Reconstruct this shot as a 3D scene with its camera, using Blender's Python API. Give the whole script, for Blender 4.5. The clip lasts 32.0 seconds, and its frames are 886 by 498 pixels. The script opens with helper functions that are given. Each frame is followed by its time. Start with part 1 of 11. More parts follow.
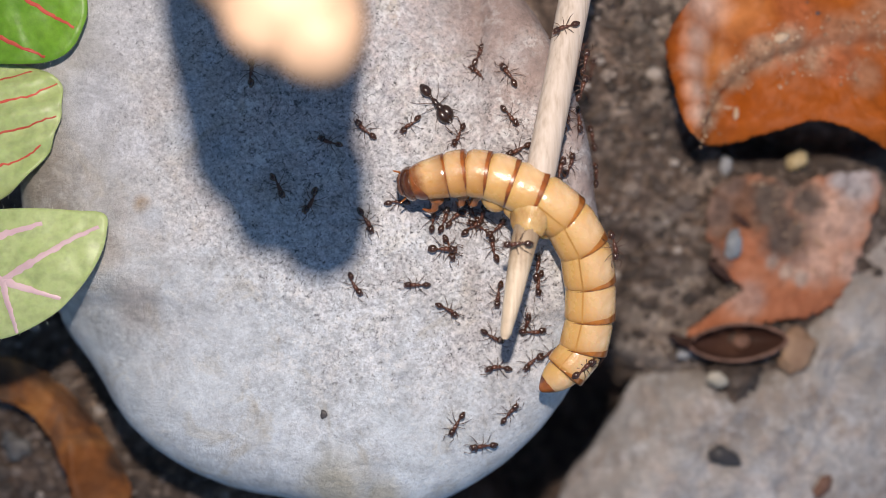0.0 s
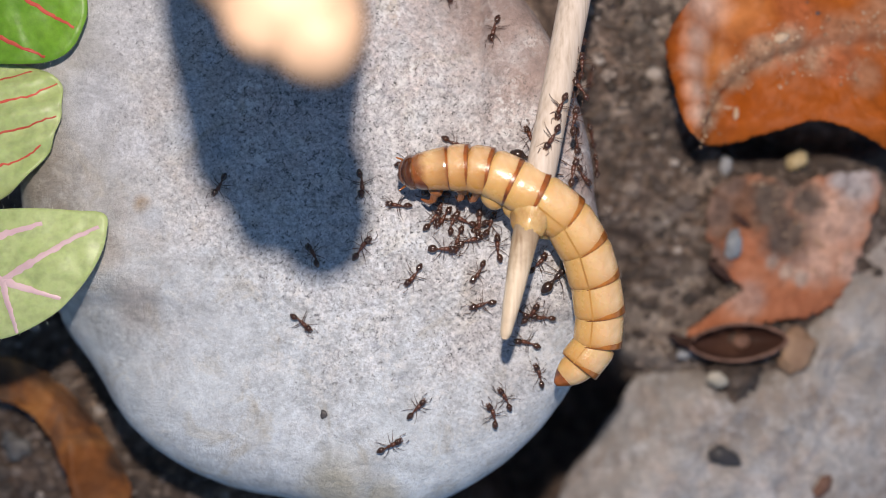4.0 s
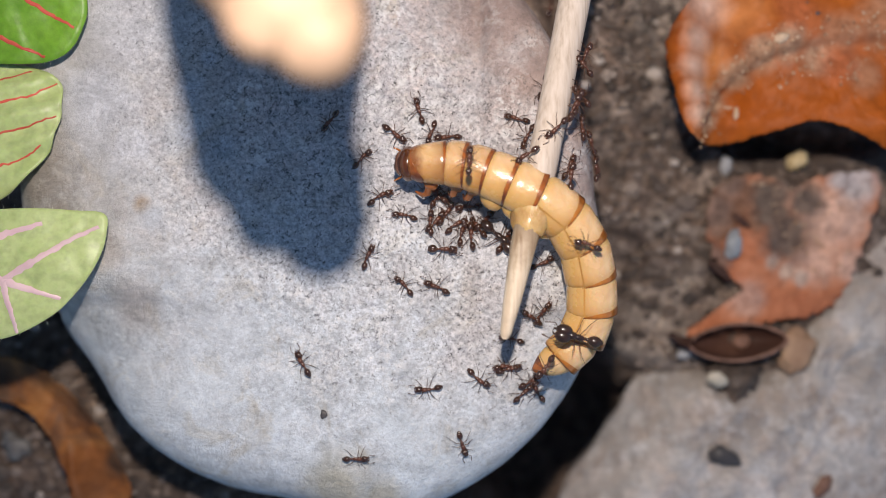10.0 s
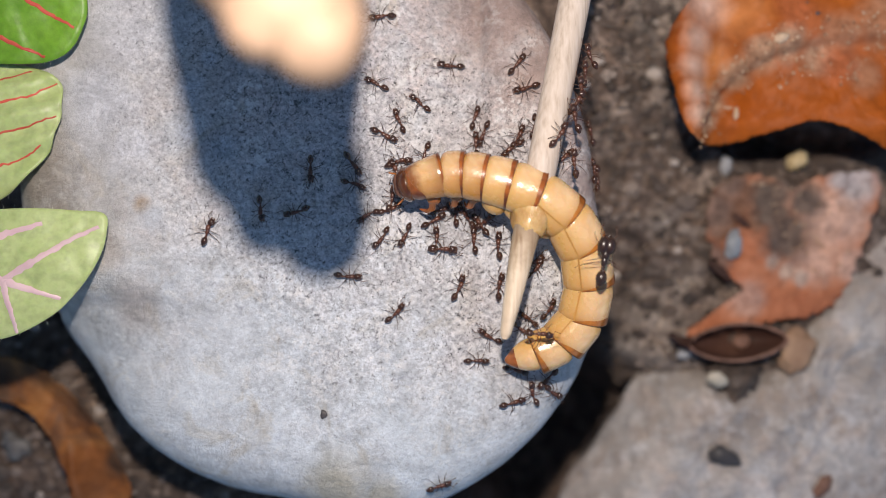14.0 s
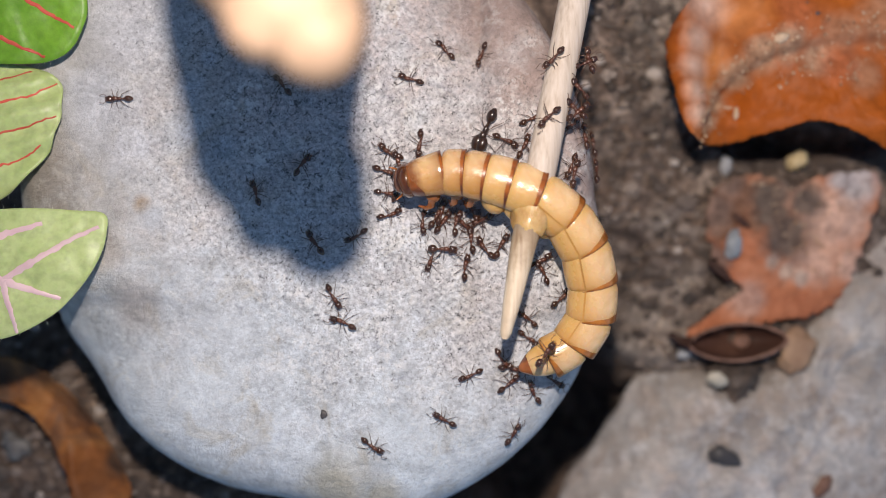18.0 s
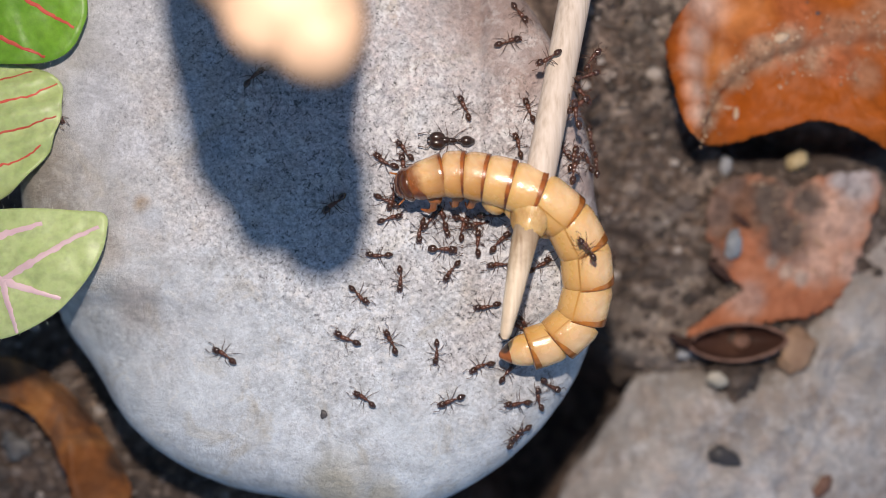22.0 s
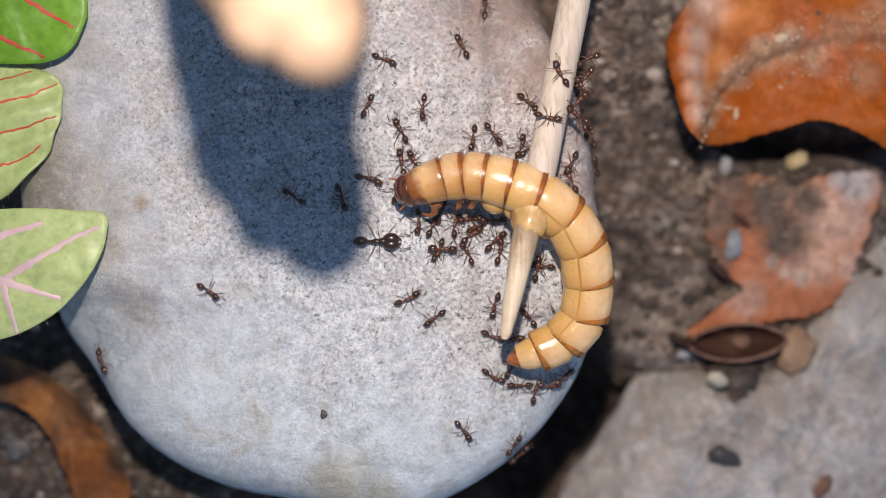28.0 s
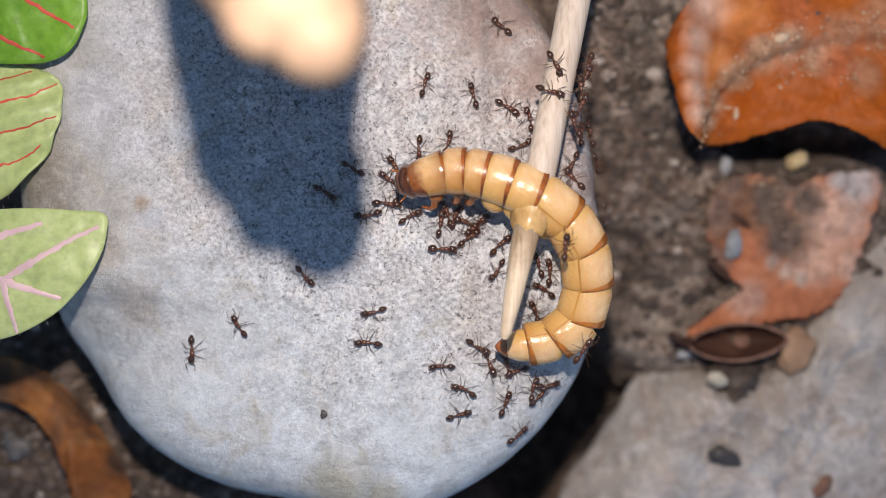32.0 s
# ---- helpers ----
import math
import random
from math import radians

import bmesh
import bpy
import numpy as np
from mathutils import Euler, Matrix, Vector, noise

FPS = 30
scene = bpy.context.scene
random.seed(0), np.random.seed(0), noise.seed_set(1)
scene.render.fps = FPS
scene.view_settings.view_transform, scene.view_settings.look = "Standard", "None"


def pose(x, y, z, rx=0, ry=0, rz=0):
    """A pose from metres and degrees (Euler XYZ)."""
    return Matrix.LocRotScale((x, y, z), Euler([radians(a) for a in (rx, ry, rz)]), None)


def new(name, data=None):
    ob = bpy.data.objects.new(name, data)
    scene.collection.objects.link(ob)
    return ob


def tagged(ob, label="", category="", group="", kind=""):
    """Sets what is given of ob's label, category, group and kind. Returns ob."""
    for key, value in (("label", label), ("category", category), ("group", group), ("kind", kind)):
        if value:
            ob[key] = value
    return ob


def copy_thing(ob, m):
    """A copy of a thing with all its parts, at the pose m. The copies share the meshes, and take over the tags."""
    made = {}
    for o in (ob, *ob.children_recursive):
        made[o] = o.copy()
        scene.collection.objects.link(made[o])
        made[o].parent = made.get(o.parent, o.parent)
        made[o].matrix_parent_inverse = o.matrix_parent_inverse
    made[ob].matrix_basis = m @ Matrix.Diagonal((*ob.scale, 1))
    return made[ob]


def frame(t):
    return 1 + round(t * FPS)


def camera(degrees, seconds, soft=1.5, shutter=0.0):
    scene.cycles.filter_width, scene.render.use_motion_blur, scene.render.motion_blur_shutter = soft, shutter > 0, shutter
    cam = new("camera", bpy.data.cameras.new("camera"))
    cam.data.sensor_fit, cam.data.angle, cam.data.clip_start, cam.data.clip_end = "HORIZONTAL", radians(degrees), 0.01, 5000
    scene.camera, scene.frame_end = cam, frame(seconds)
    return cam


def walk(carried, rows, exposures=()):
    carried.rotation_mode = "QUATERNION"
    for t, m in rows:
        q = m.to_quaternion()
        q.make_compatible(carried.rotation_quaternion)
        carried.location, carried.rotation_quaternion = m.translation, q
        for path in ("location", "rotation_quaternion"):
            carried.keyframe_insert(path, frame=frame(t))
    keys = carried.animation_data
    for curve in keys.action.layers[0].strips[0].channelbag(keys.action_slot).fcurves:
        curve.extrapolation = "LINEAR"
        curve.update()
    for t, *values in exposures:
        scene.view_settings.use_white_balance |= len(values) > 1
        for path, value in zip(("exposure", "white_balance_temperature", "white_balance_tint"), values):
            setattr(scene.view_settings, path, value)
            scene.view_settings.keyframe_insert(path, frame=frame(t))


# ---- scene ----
# All lengths below are in millimetres and turned into metres by MM.
MM = 0.001
cam = camera(50.4, 32.0, soft=0.9)
cam.data.dof.use_dof = True
cam.data.dof.focus_distance = 97.0 * MM
cam.data.dof.aperture_fstop = 11.0
walk(cam, [(0.0, pose(0, 0, 100 * MM)), (32.0, pose(0, 0, 100 * MM))])

# ---- light: dim evening sky and the small white torch above the lens ----
world = bpy.data.worlds.new("world")
scene.world = world
world.use_nodes = True
sky = world.node_tree.nodes.new("ShaderNodeTexSky")
sky.sky_type = "NISHITA"
sky.sun_disc = False
sky.ozone_density = 3.0
sky.dust_density = 0.0
sky.sun_elevation = radians(35)
sky.sun_rotation = radians(120)
tint = world.node_tree.nodes.new("ShaderNodeMix")
tint.data_type, tint.blend_type = "RGBA", "MULTIPLY"
tint.inputs[0].default_value = 1.0
tint.inputs[7].default_value = (1.0, 0.99, 0.965, 1)
world.node_tree.links.new(sky.outputs[0], tint.inputs[6])
world.node_tree.links.new(tint.outputs[2], world.node_tree.nodes["Background"].inputs[0])
world.node_tree.nodes["Background"].inputs[1].default_value = 0.09
lamp_data = bpy.data.lights.new("lamp", "POINT")
lamp_data.shadow_soft_size = 1.9 * MM
lamp_data.energy = 0.582
lamp_data.color = (1.0, 0.887, 0.795)
lamp = new("lamp", lamp_data)
lamp.location = (-0.4 * MM, 27 * MM, 103 * MM)
scene.view_settings.exposure = 0.0


# ---- materials ----
def nodes_of(name):
    m = bpy.data.materials.new(name)
    m.use_nodes = True
    t = m.node_tree
    return m, t, t.nodes["Principled BSDF"]


def noise_node(t, scale, detail=4.0, rough=0.6, coords="Object", warp=0.0):
    c = t.nodes.new("ShaderNodeTexCoord")
    n = t.nodes.new("ShaderNodeTexNoise")
    n.inputs["Scale"].default_value = scale
    n.inputs["Detail"].default_value = detail
    n.inputs["Roughness"].default_value = rough
    n.inputs["Distortion"].default_value = warp
    t.links.new(c.outputs[coords], n.inputs["Vector"])
    return n.outputs["Fac"]


def ramp(t, fac, stops):
    r = t.nodes.new("ShaderNodeValToRGB")
    e = r.color_ramp.elements
    while len(e) < len(stops):
        e.new(0.5)
    for i, (p, c) in enumerate(stops):
        e[i].position = p
        e[i].color = (*c, 1) if len(c) == 3 else c
    t.links.new(fac, r.inputs[0])
    return r.outputs[0]


def mix(t, fac, a, b, kind="MIX"):
    n = t.nodes.new("ShaderNodeMix")
    n.data_type = "RGBA"
    n.blend_type = kind
    for value, socket in ((fac, n.inputs[0]), (a, n.inputs[6]), (b, n.inputs[7])):
        if isinstance(value, (int, float)):
            socket.default_value = value
        elif isinstance(value, tuple):
            socket.default_value = (*value, 1)
        else:
            t.links.new(value, socket)
    return n.outputs[2]


def bump(t, p, height, strength, distance):
    b = t.nodes.new("ShaderNodeBump")
    b.inputs["Strength"].default_value = strength
    b.inputs["Distance"].default_value = distance
    t.links.new(height, b.inputs["Height"])
    t.links.new(b.outputs[0], p.inputs["Normal"])


def black(v):
    return (v, v, v)


def stain_mask(t, places, soft=0.5, strength=1.0, scale=160):
    """1 inside ragged stains, 0 outside; places: x, y, radius in millimetres."""
    c = t.nodes.new("ShaderNodeTexCoord")
    flat = t.nodes.new("ShaderNodeVectorMath")
    flat.operation = "MULTIPLY"
    flat.inputs[1].default_value = (1, 1, 0)
    t.links.new(c.outputs["Object"], flat.inputs[0])
    ragged = noise_node(t, scale, 6, 0.7, warp=0.8)
    total = None
    for x, y, r in places:
        d = t.nodes.new("ShaderNodeVectorMath")
        d.operation = "DISTANCE"
        d.inputs[1].default_value = (x * MM, y * MM, 0)
        t.links.new(flat.outputs[0], d.inputs[0])
        n = t.nodes.new("ShaderNodeMath")
        n.operation = "MULTIPLY_ADD"
        t.links.new(d.outputs["Value"], n.inputs[0])
        n.inputs[1].default_value = 1 / (r * MM)
        t.links.new(ragged, n.inputs[2])
        span = t.nodes.new("ShaderNodeMapRange")
        span.inputs["From Min"].default_value = 1.5 - soft
        span.inputs["From Max"].default_value = 1.5 + 0.5 * soft
        span.inputs["To Min"].default_value = strength
        span.inputs["To Max"].default_value = 0.0
        t.links.new(n.outputs[0], span.inputs["Value"])
        if total is None:
            total = span.outputs[0]
        else:
            top = t.nodes.new("ShaderNodeMath")
            top.operation = "MAXIMUM"
            t.links.new(total, top.inputs[0])
            t.links.new(span.outputs[0], top.inputs[1])
            total = top.outputs[0]
    return total


def stone_material(name, tones, patch, spots, scale=1.0, foot=None, grit=1.0):
    """Fine-grained river stone: soft blotches, brown stains, white crystals, dark pits; foot: a bluish tone towards low
    y, lightened to make up for the lamp's falloff.
    """
    m, t, p = nodes_of(name)
    cloud = ramp(t, noise_node(t, 75 * scale, 4, 0.6, warp=0.5), [(0.3, tones[0]), (0.5, tones[1]), (0.7, tones[2])])
    blotch = ramp(t, noise_node(t, 330 * scale, 5, 0.6, warp=0.8), [(0.32, black(0.78)), (0.5, black(1.0)), (0.68, black(1.18))])
    col = mix(t, 1.0, cloud, blotch, "MULTIPLY")
    hue = ramp(t, noise_node(t, 380 * scale, 4, 0.6, warp=0.6), [(0.34, (1.07, 0.99, 0.95)), (0.46, (1.02, 0.995, 0.995)), (0.54, (1.0, 1.0, 1.01)), (0.66, (0.95, 0.99, 1.05))])
    col = mix(t, 1.0, col, hue, "MULTIPLY")
    stain = ramp(t, noise_node(t, 48 * scale, 6, 0.72, warp=0.6), [(0.49, black(0)), (0.68, black(0.8))])
    col = mix(t, stain, col, patch)
    rust = ramp(t, noise_node(t, 130 * scale, 5, 0.7, warp=1.0), [(0.64, black(0)), (0.74, black(0.5))])
    col = mix(t, rust, col, (patch[0] * 0.8, patch[1] * 0.68, patch[2] * 0.55))
    smudge = ramp(t, noise_node(t, 560 * scale, 6, 0.75, warp=1.2), [(0.3, (0.74, 0.74, 0.78)), (0.45, (1.0, 1.0, 1.0)), (0.56, (1.0, 1.0, 1.0)), (0.7, (1.16, 1.1, 1.02))])
    col = mix(t, 1.0, col, smudge, "MULTIPLY")
    if foot:
        c = t.nodes.new("ShaderNodeTexCoord")
        axes = t.nodes.new("ShaderNodeSeparateXYZ")
        t.links.new(c.outputs["Object"], axes.inputs[0])
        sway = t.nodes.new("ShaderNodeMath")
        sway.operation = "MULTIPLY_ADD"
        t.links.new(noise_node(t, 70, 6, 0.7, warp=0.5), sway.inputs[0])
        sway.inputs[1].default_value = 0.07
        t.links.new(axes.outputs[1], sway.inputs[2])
        # Paler bluish towards low y, painted in to offset the lamp's falloff.
        falloff_fill = ramp(t, sway.outputs[0], [(0.005, black(0.95)), (0.062, black(0.0))])
        wide = t.nodes.new("ShaderNodeMath")
        wide.operation = "MULTIPLY_ADD"
        t.links.new(noise_node(t, 60, 6, 0.7, warp=0.6), wide.inputs[0])
        wide.inputs[1].default_value = 0.03
        t.links.new(axes.outputs[0], wide.inputs[2])
        film = ramp(t, wide.outputs[0], [(0.0145, black(0.0)), (0.0235, black(0.9))])
        col = mix(t, film, col, mix(t, 1.0, blotch, (0.38, 0.268, 0.222), "MULTIPLY"))
        shifted_x = t.nodes.new("ShaderNodeMath")
        shifted_x.operation = "ADD"
        shifted_x.inputs[1].default_value = 0.05
        t.links.new(wide.outputs[0], shifted_x.inputs[0])
        # Greyer, slightly olive tone towards low x.
        west = ramp(t, shifted_x.outputs[0], [(0.026, black(0.6)), (0.046, black(0.0))])
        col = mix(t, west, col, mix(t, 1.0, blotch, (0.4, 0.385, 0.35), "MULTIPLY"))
        chalk = ramp(t, noise_node(t, 150, 7, 0.72, warp=1.0), [(0.48, black(0.0)), (0.64, black(0.6))])
        col = mix(t, chalk, col, mix(t, 1.0, blotch, (0.54, 0.535, 0.545), "MULTIPLY"))
        ochre = ramp(t, noise_node(t, 115, 7, 0.72, warp=1.2), [(0.54, black(0.0)), (0.68, black(0.6))])
        col = mix(t, falloff_fill, col, mix(t, 1.0, mix(t, 1.0, blotch, smudge, "MULTIPLY"), foot, "MULTIPLY"))
        col = mix(t, ochre, col, mix(t, 1.0, blotch, (0.44, 0.39, 0.31), "MULTIPLY"))
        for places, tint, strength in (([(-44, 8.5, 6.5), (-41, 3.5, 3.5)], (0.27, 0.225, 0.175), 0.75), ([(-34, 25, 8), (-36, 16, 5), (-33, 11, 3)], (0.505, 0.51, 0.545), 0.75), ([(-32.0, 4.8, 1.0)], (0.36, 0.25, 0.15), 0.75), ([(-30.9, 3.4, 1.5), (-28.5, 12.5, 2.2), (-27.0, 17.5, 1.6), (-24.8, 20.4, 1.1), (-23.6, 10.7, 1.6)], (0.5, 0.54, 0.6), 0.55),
                                       ([(-11.6, -25.4, 4.2), (-6.5, -27, 2.5)], (0.42, 0.385, 0.3), 0.8), ([(-17, -24, 2.2), (-14.2, -21.8, 1.4), (5.5, -21, 2.0)], (0.66, 0.7, 0.75), 0.7), ([(-33, -6, 3.0), (-36, 0, 2.4)], (0.36, 0.3, 0.26), 0.55)):
            col = mix(t, stain_mask(t, places, 0.6, strength, 220), col, mix(t, 1.0, blotch, tint, "MULTIPLY"))
        smooth = stain_mask(t, [(7.5, 26, 6), (10, 19.5, 4.4), (13.5, 13, 3.4), (16, 7, 3.2), (17.2, 1, 2.8)], 0.8, 0.85, 170)
        col = mix(t, smooth, col, mix(t, 1.0, blotch, (0.325, 0.235, 0.208), "MULTIPLY"))
        area = mix(t, 1.0, ramp(t, shifted_x.outputs[0], [(0.024, black(0.1)), (0.046, black(1.0))]), ramp(t, sway.outputs[0], [(0.01, black(0.22)), (0.032, black(1.0))]), "MULTIPLY")
        area = mix(t, smooth, area, black(0.08))
        area = mix(t, stain_mask(t, [(-34, -7, 9), (-28, -17, 9), (-36, 3, 6), (-20, -22, 6), (-25, -8, 5)], 0.9, 0.85, 110), area, black(0.12))
        area = mix(t, stain_mask(t, [(0, 26, 6), (4, 21, 3.5), (-6, 30, 5)], 0.9, 0.6, 150), area, black(0.3))
        pitted = stain_mask(t, [(-13.5, 8.5, 6.5), (-20, 13.5, 6), (-15, 17, 6), (-24, 22, 5)], 0.9, 1.0, 150)
    else:
        area = ramp(t, noise_node(t, 70 * scale, 4, 0.6), [(0.32, black(0.35)), (0.55, black(1.0))])
    grain = ramp(t, noise_node(t, 2300 * scale, 4, 0.75), [(0.38, black(0.68)), (0.5, black(1.08)), (0.61, black(1.45))])
    col = mix(t, mix(t, 1.0, area, black(grit), "MULTIPLY"), col, mix(t, 1.0, col, grain, "MULTIPLY"))
    crystal = ramp(t, noise_node(t, 1000 * scale, 6, 0.75), [(0.5, black(0)), (0.575, black(0.9 * grit))])
    crystal = mix(t, 1.0, crystal, ramp(t, noise_node(t, 210 * scale, 4, 0.6, warp=0.4), [(0.42, black(0.05)), (0.62, black(1.0))]), "MULTIPLY")
    crystal = mix(t, 1.0, crystal, area, "MULTIPLY")
    col = mix(t, crystal, col, (0.82, 0.8, 0.79))
    pit = ramp(t, noise_node(t, 2500 * scale, 6, 0.75, warp=0.6), [(0.57, black(0)), (0.61, black(0.92 * grit))])
    pit = mix(t, 1.0, pit, area, "MULTIPLY")
    if foot:
        coarse = ramp(t, noise_node(t, 1500, 6, 0.75, warp=0.7), [(0.545, black(0)), (0.6, black(0.95))])
        col = mix(t, mix(t, 1.0, coarse, pitted, "MULTIPLY"), col, spots)
    col = mix(t, pit, col, spots)
    t.links.new(col, p.inputs["Base Color"])
    p.inputs["Roughness"].default_value = 0.6
    bump(t, p, noise_node(t, 1100 * scale, 8, 0.75), 0.75 * grit, 0.0006)
    return m


def soil_material(name, a, b, c, dry=(), darkened=()):
    m, t, p = nodes_of(name)
    col = ramp(t, noise_node(t, 260, 8, 0.72, warp=0.8), [(0.36, a), (0.52, b), (0.68, c)])
    damp = ramp(t, noise_node(t, 90, 5, 0.65), [(0.35, (0.6, 0.56, 0.54)), (0.55, (1.0, 1.0, 1.0)), (0.72, (1.35, 1.22, 1.12))])
    col = mix(t, 1.0, col, damp, "MULTIPLY")
    grain = noise_node(t, 1300, 4, 0.7)
    col = mix(t, 1.0, col, ramp(t, grain, [(0.3, black(0.35)), (0.55, black(1.0)), (0.75, black(1.9))]), "MULTIPLY")
    if dry:
        col = mix(t, stain_mask(t, dry, 0.9, 0.88, 200), col, mix(t, 1.0, ramp(t, grain, [(0.35, black(0.35)), (0.65, black(1.55))]), (0.4, 0.335, 0.285), "MULTIPLY"))
    # Soil a good deal darker at the listed places.
    if darkened:
        col = mix(t, stain_mask(t, darkened, 0.9, 0.9, 200), col, mix(t, 1.0, col, (0.3, 0.27, 0.25), "MULTIPLY"))
    t.links.new(col, p.inputs["Base Color"])
    p.inputs["Roughness"].default_value = 0.8
    bump(t, p, noise_node(t, 700, 8, 0.75), 1.0, 0.0006)
    return m


def plain_material(name, a, b, rough=0.5, scale=400.0, relief=0.3, depth=0.0001, spread=0.25, coat=0.0, sss=0.0):
    """Two near tones, mottled, with fine relief; differs a little from piece to piece."""
    m, t, p = nodes_of(name)
    info = t.nodes.new("ShaderNodeObjectInfo")
    col = ramp(t, noise_node(t, scale, 5, 0.65), [(0.5 - spread, a), (0.5 + spread, b)])
    shift = ramp(t, info.outputs["Random"], [(0.0, black(0.85)), (1.0, black(1.15))])
    col = mix(t, 1.0, col, shift, "MULTIPLY")
    t.links.new(col, p.inputs["Base Color"])
    p.inputs["Roughness"].default_value = rough
    p.inputs["Coat Weight"].default_value = coat
    p.inputs["Coat Roughness"].default_value = 0.12
    if sss:
        p.inputs["Subsurface Weight"].default_value = sss
        p.inputs["Subsurface Radius"].default_value = (1.0, 0.5, 0.2)
        p.inputs["Subsurface Scale"].default_value = 0.0012
    if relief:
        bump(t, p, noise_node(t, scale * 3, 5, 0.65), relief, depth)
    return m


def wood_material(name, a, b, c, stained=None):
    """Split bamboo: fibres along the stick; stained: dark streaks in the pores for y above it, in metres."""
    m, t, p = nodes_of(name)
    place = t.nodes.new("ShaderNodeTexCoord")
    lay = t.nodes.new("ShaderNodeMapping")
    lay.inputs["Rotation"].default_value = (radians(14), 0, radians(12))
    lay.inputs["Scale"].default_value = (2600, 110, 2600)
    fibre = t.nodes.new("ShaderNodeTexNoise")
    fibre.inputs["Scale"].default_value = 1.0
    fibre.inputs["Detail"].default_value = 5.0
    t.links.new(place.outputs["Object"], lay.inputs["Vector"])
    t.links.new(lay.outputs[0], fibre.inputs["Vector"])
    tone = a if stained is None else b
    col = ramp(t, fibre.outputs["Fac"], [(0.3, tone), (0.45, b), (0.65, c)])
    smear = ramp(t, noise_node(t, 260, 5, 0.7), [(0.52, black(0)), (0.75, black(0.25))])
    col = mix(t, smear, col, a)
    if stained is not None:
        axes = t.nodes.new("ShaderNodeSeparateXYZ")
        t.links.new(place.outputs["Object"], axes.inputs[0])
        reach = t.nodes.new("ShaderNodeMath")
        reach.operation = "MULTIPLY_ADD"
        t.links.new(noise_node(t, 500, 5, 0.7), reach.inputs[0])
        reach.inputs[1].default_value = 0.006
        t.links.new(axes.outputs[1], reach.inputs[2])
        darkened = ramp(t, reach.outputs[0], [(0.0, black(0.0)), (0.004, black(1.0))])
        streak = ramp(t, fibre.outputs["Fac"], [(0.38, black(0.7)), (0.52, black(0.0))])
        col = mix(t, mix(t, 1.0, darkened, streak, "MULTIPLY"), col, a)
        col = mix(t, mix(t, 1.0, darkened, black(0.75), "MULTIPLY"), col, (0.27, 0.17, 0.09))
    t.links.new(col, p.inputs["Base Color"])
    p.inputs["Roughness"].default_value = 0.55
    bump(t, p, fibre.outputs["Fac"], 0.5, 0.00015)
    return m


def along(t, axis, sway, scale):
    """A part's own length (0) or breadth (1), 0 to 1, made uneven."""
    c = t.nodes.new("ShaderNodeTexCoord")
    axes = t.nodes.new("ShaderNodeSeparateXYZ")
    t.links.new(c.outputs["Generated"], axes.inputs[0])
    n = t.nodes.new("ShaderNodeMath")
    n.operation = "MULTIPLY_ADD"
    t.links.new(noise_node(t, scale, 4, 0.6), n.inputs[0])
    n.inputs[1].default_value = sway
    t.links.new(axes.outputs[axis], n.inputs[2])
    return n.outputs[0]


def skin_material(name, a, b, rim, amber, mottle=0.0, front=False):
    """Waxy skin of a body ring: cream on the back, yellow on the belly side, amber towards both rims; mottle: brown smudges."""
    m, t, p = nodes_of(name)
    col = ramp(t, noise_node(t, 190, 5, 0.65, warp=0.5), [(0.25, a), (0.7, b)])
    belly = ramp(t, along(t, 1, 0.25, 350), [(0.52, black(0.0)), (0.95, black(0.8))])
    col = mix(t, belly, col, amber)
    back = along(t, 0, 0.16, 480)
    col = mix(t, ramp(t, back, [(0.1, black(0.95)), (0.22, black(0.42)), (0.5, black(0.0))]), col, rim)
    col = mix(t, ramp(t, back, [(0.82, black(0.0)), (1.06, black(0.6))]), col, amber)
    if mottle:
        col = mix(t, ramp(t, noise_node(t, 420, 4, 0.6, warp=0.8), [(0.5, black(0.0)), (0.66, black(mottle))]), col, amber)
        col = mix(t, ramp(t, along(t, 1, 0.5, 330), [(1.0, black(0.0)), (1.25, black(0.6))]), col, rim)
    if front:
        col = mix(t, ramp(t, along(t, 0, 0.45, 420), [(0.8, black(0.0)), (1.2, black(0.85))]), col, rim)
    speck = ramp(t, noise_node(t, 900, 3, 0.6), [(0.68, black(0.0)), (0.76, black(0.45))])
    col = mix(t, speck, col, rim)
    t.links.new(col, p.inputs["Base Color"])
    gloss = ramp(t, noise_node(t, 300, 4, 0.6), [(0.3, black(0.16)), (0.7, black(0.38))])
    t.links.new(gloss, p.inputs["Roughness"])
    p.inputs["Coat Weight"].default_value = 0.5
    p.inputs["Coat Roughness"].default_value = 0.1
    p.inputs["Subsurface Weight"].default_value = 0.3
    p.inputs["Subsurface Radius"].default_value = (1.0, 0.5, 0.2)
    p.inputs["Subsurface Scale"].default_value = 0.0012
    bump(t, p, noise_node(t, 420, 5, 0.6), 0.55, 0.0003)
    return m


def band_material(name, mid, dark):
    """Amber ring between two body rings, dark along its hind edge and where it runs down the flanks."""
    m, t, p = nodes_of(name)
    col = ramp(t, along(t, 1, 0.3, 600), [(0.15, dark), (0.42, mid), (0.85, mid), (1.05, dark)])
    col = mix(t, ramp(t, along(t, 0, 0.5, 700), [(0.25, black(0.7)), (0.6, black(0.0))]), col, dark)
    fine = ramp(t, noise_node(t, 900, 4, 0.6), [(0.3, black(0.6)), (0.6, black(1.15))])
    t.links.new(mix(t, 1.0, col, fine, "MULTIPLY"), p.inputs["Base Color"])
    p.inputs["Roughness"].default_value = 0.28
    p.inputs["Coat Weight"].default_value = 0.5
    return m


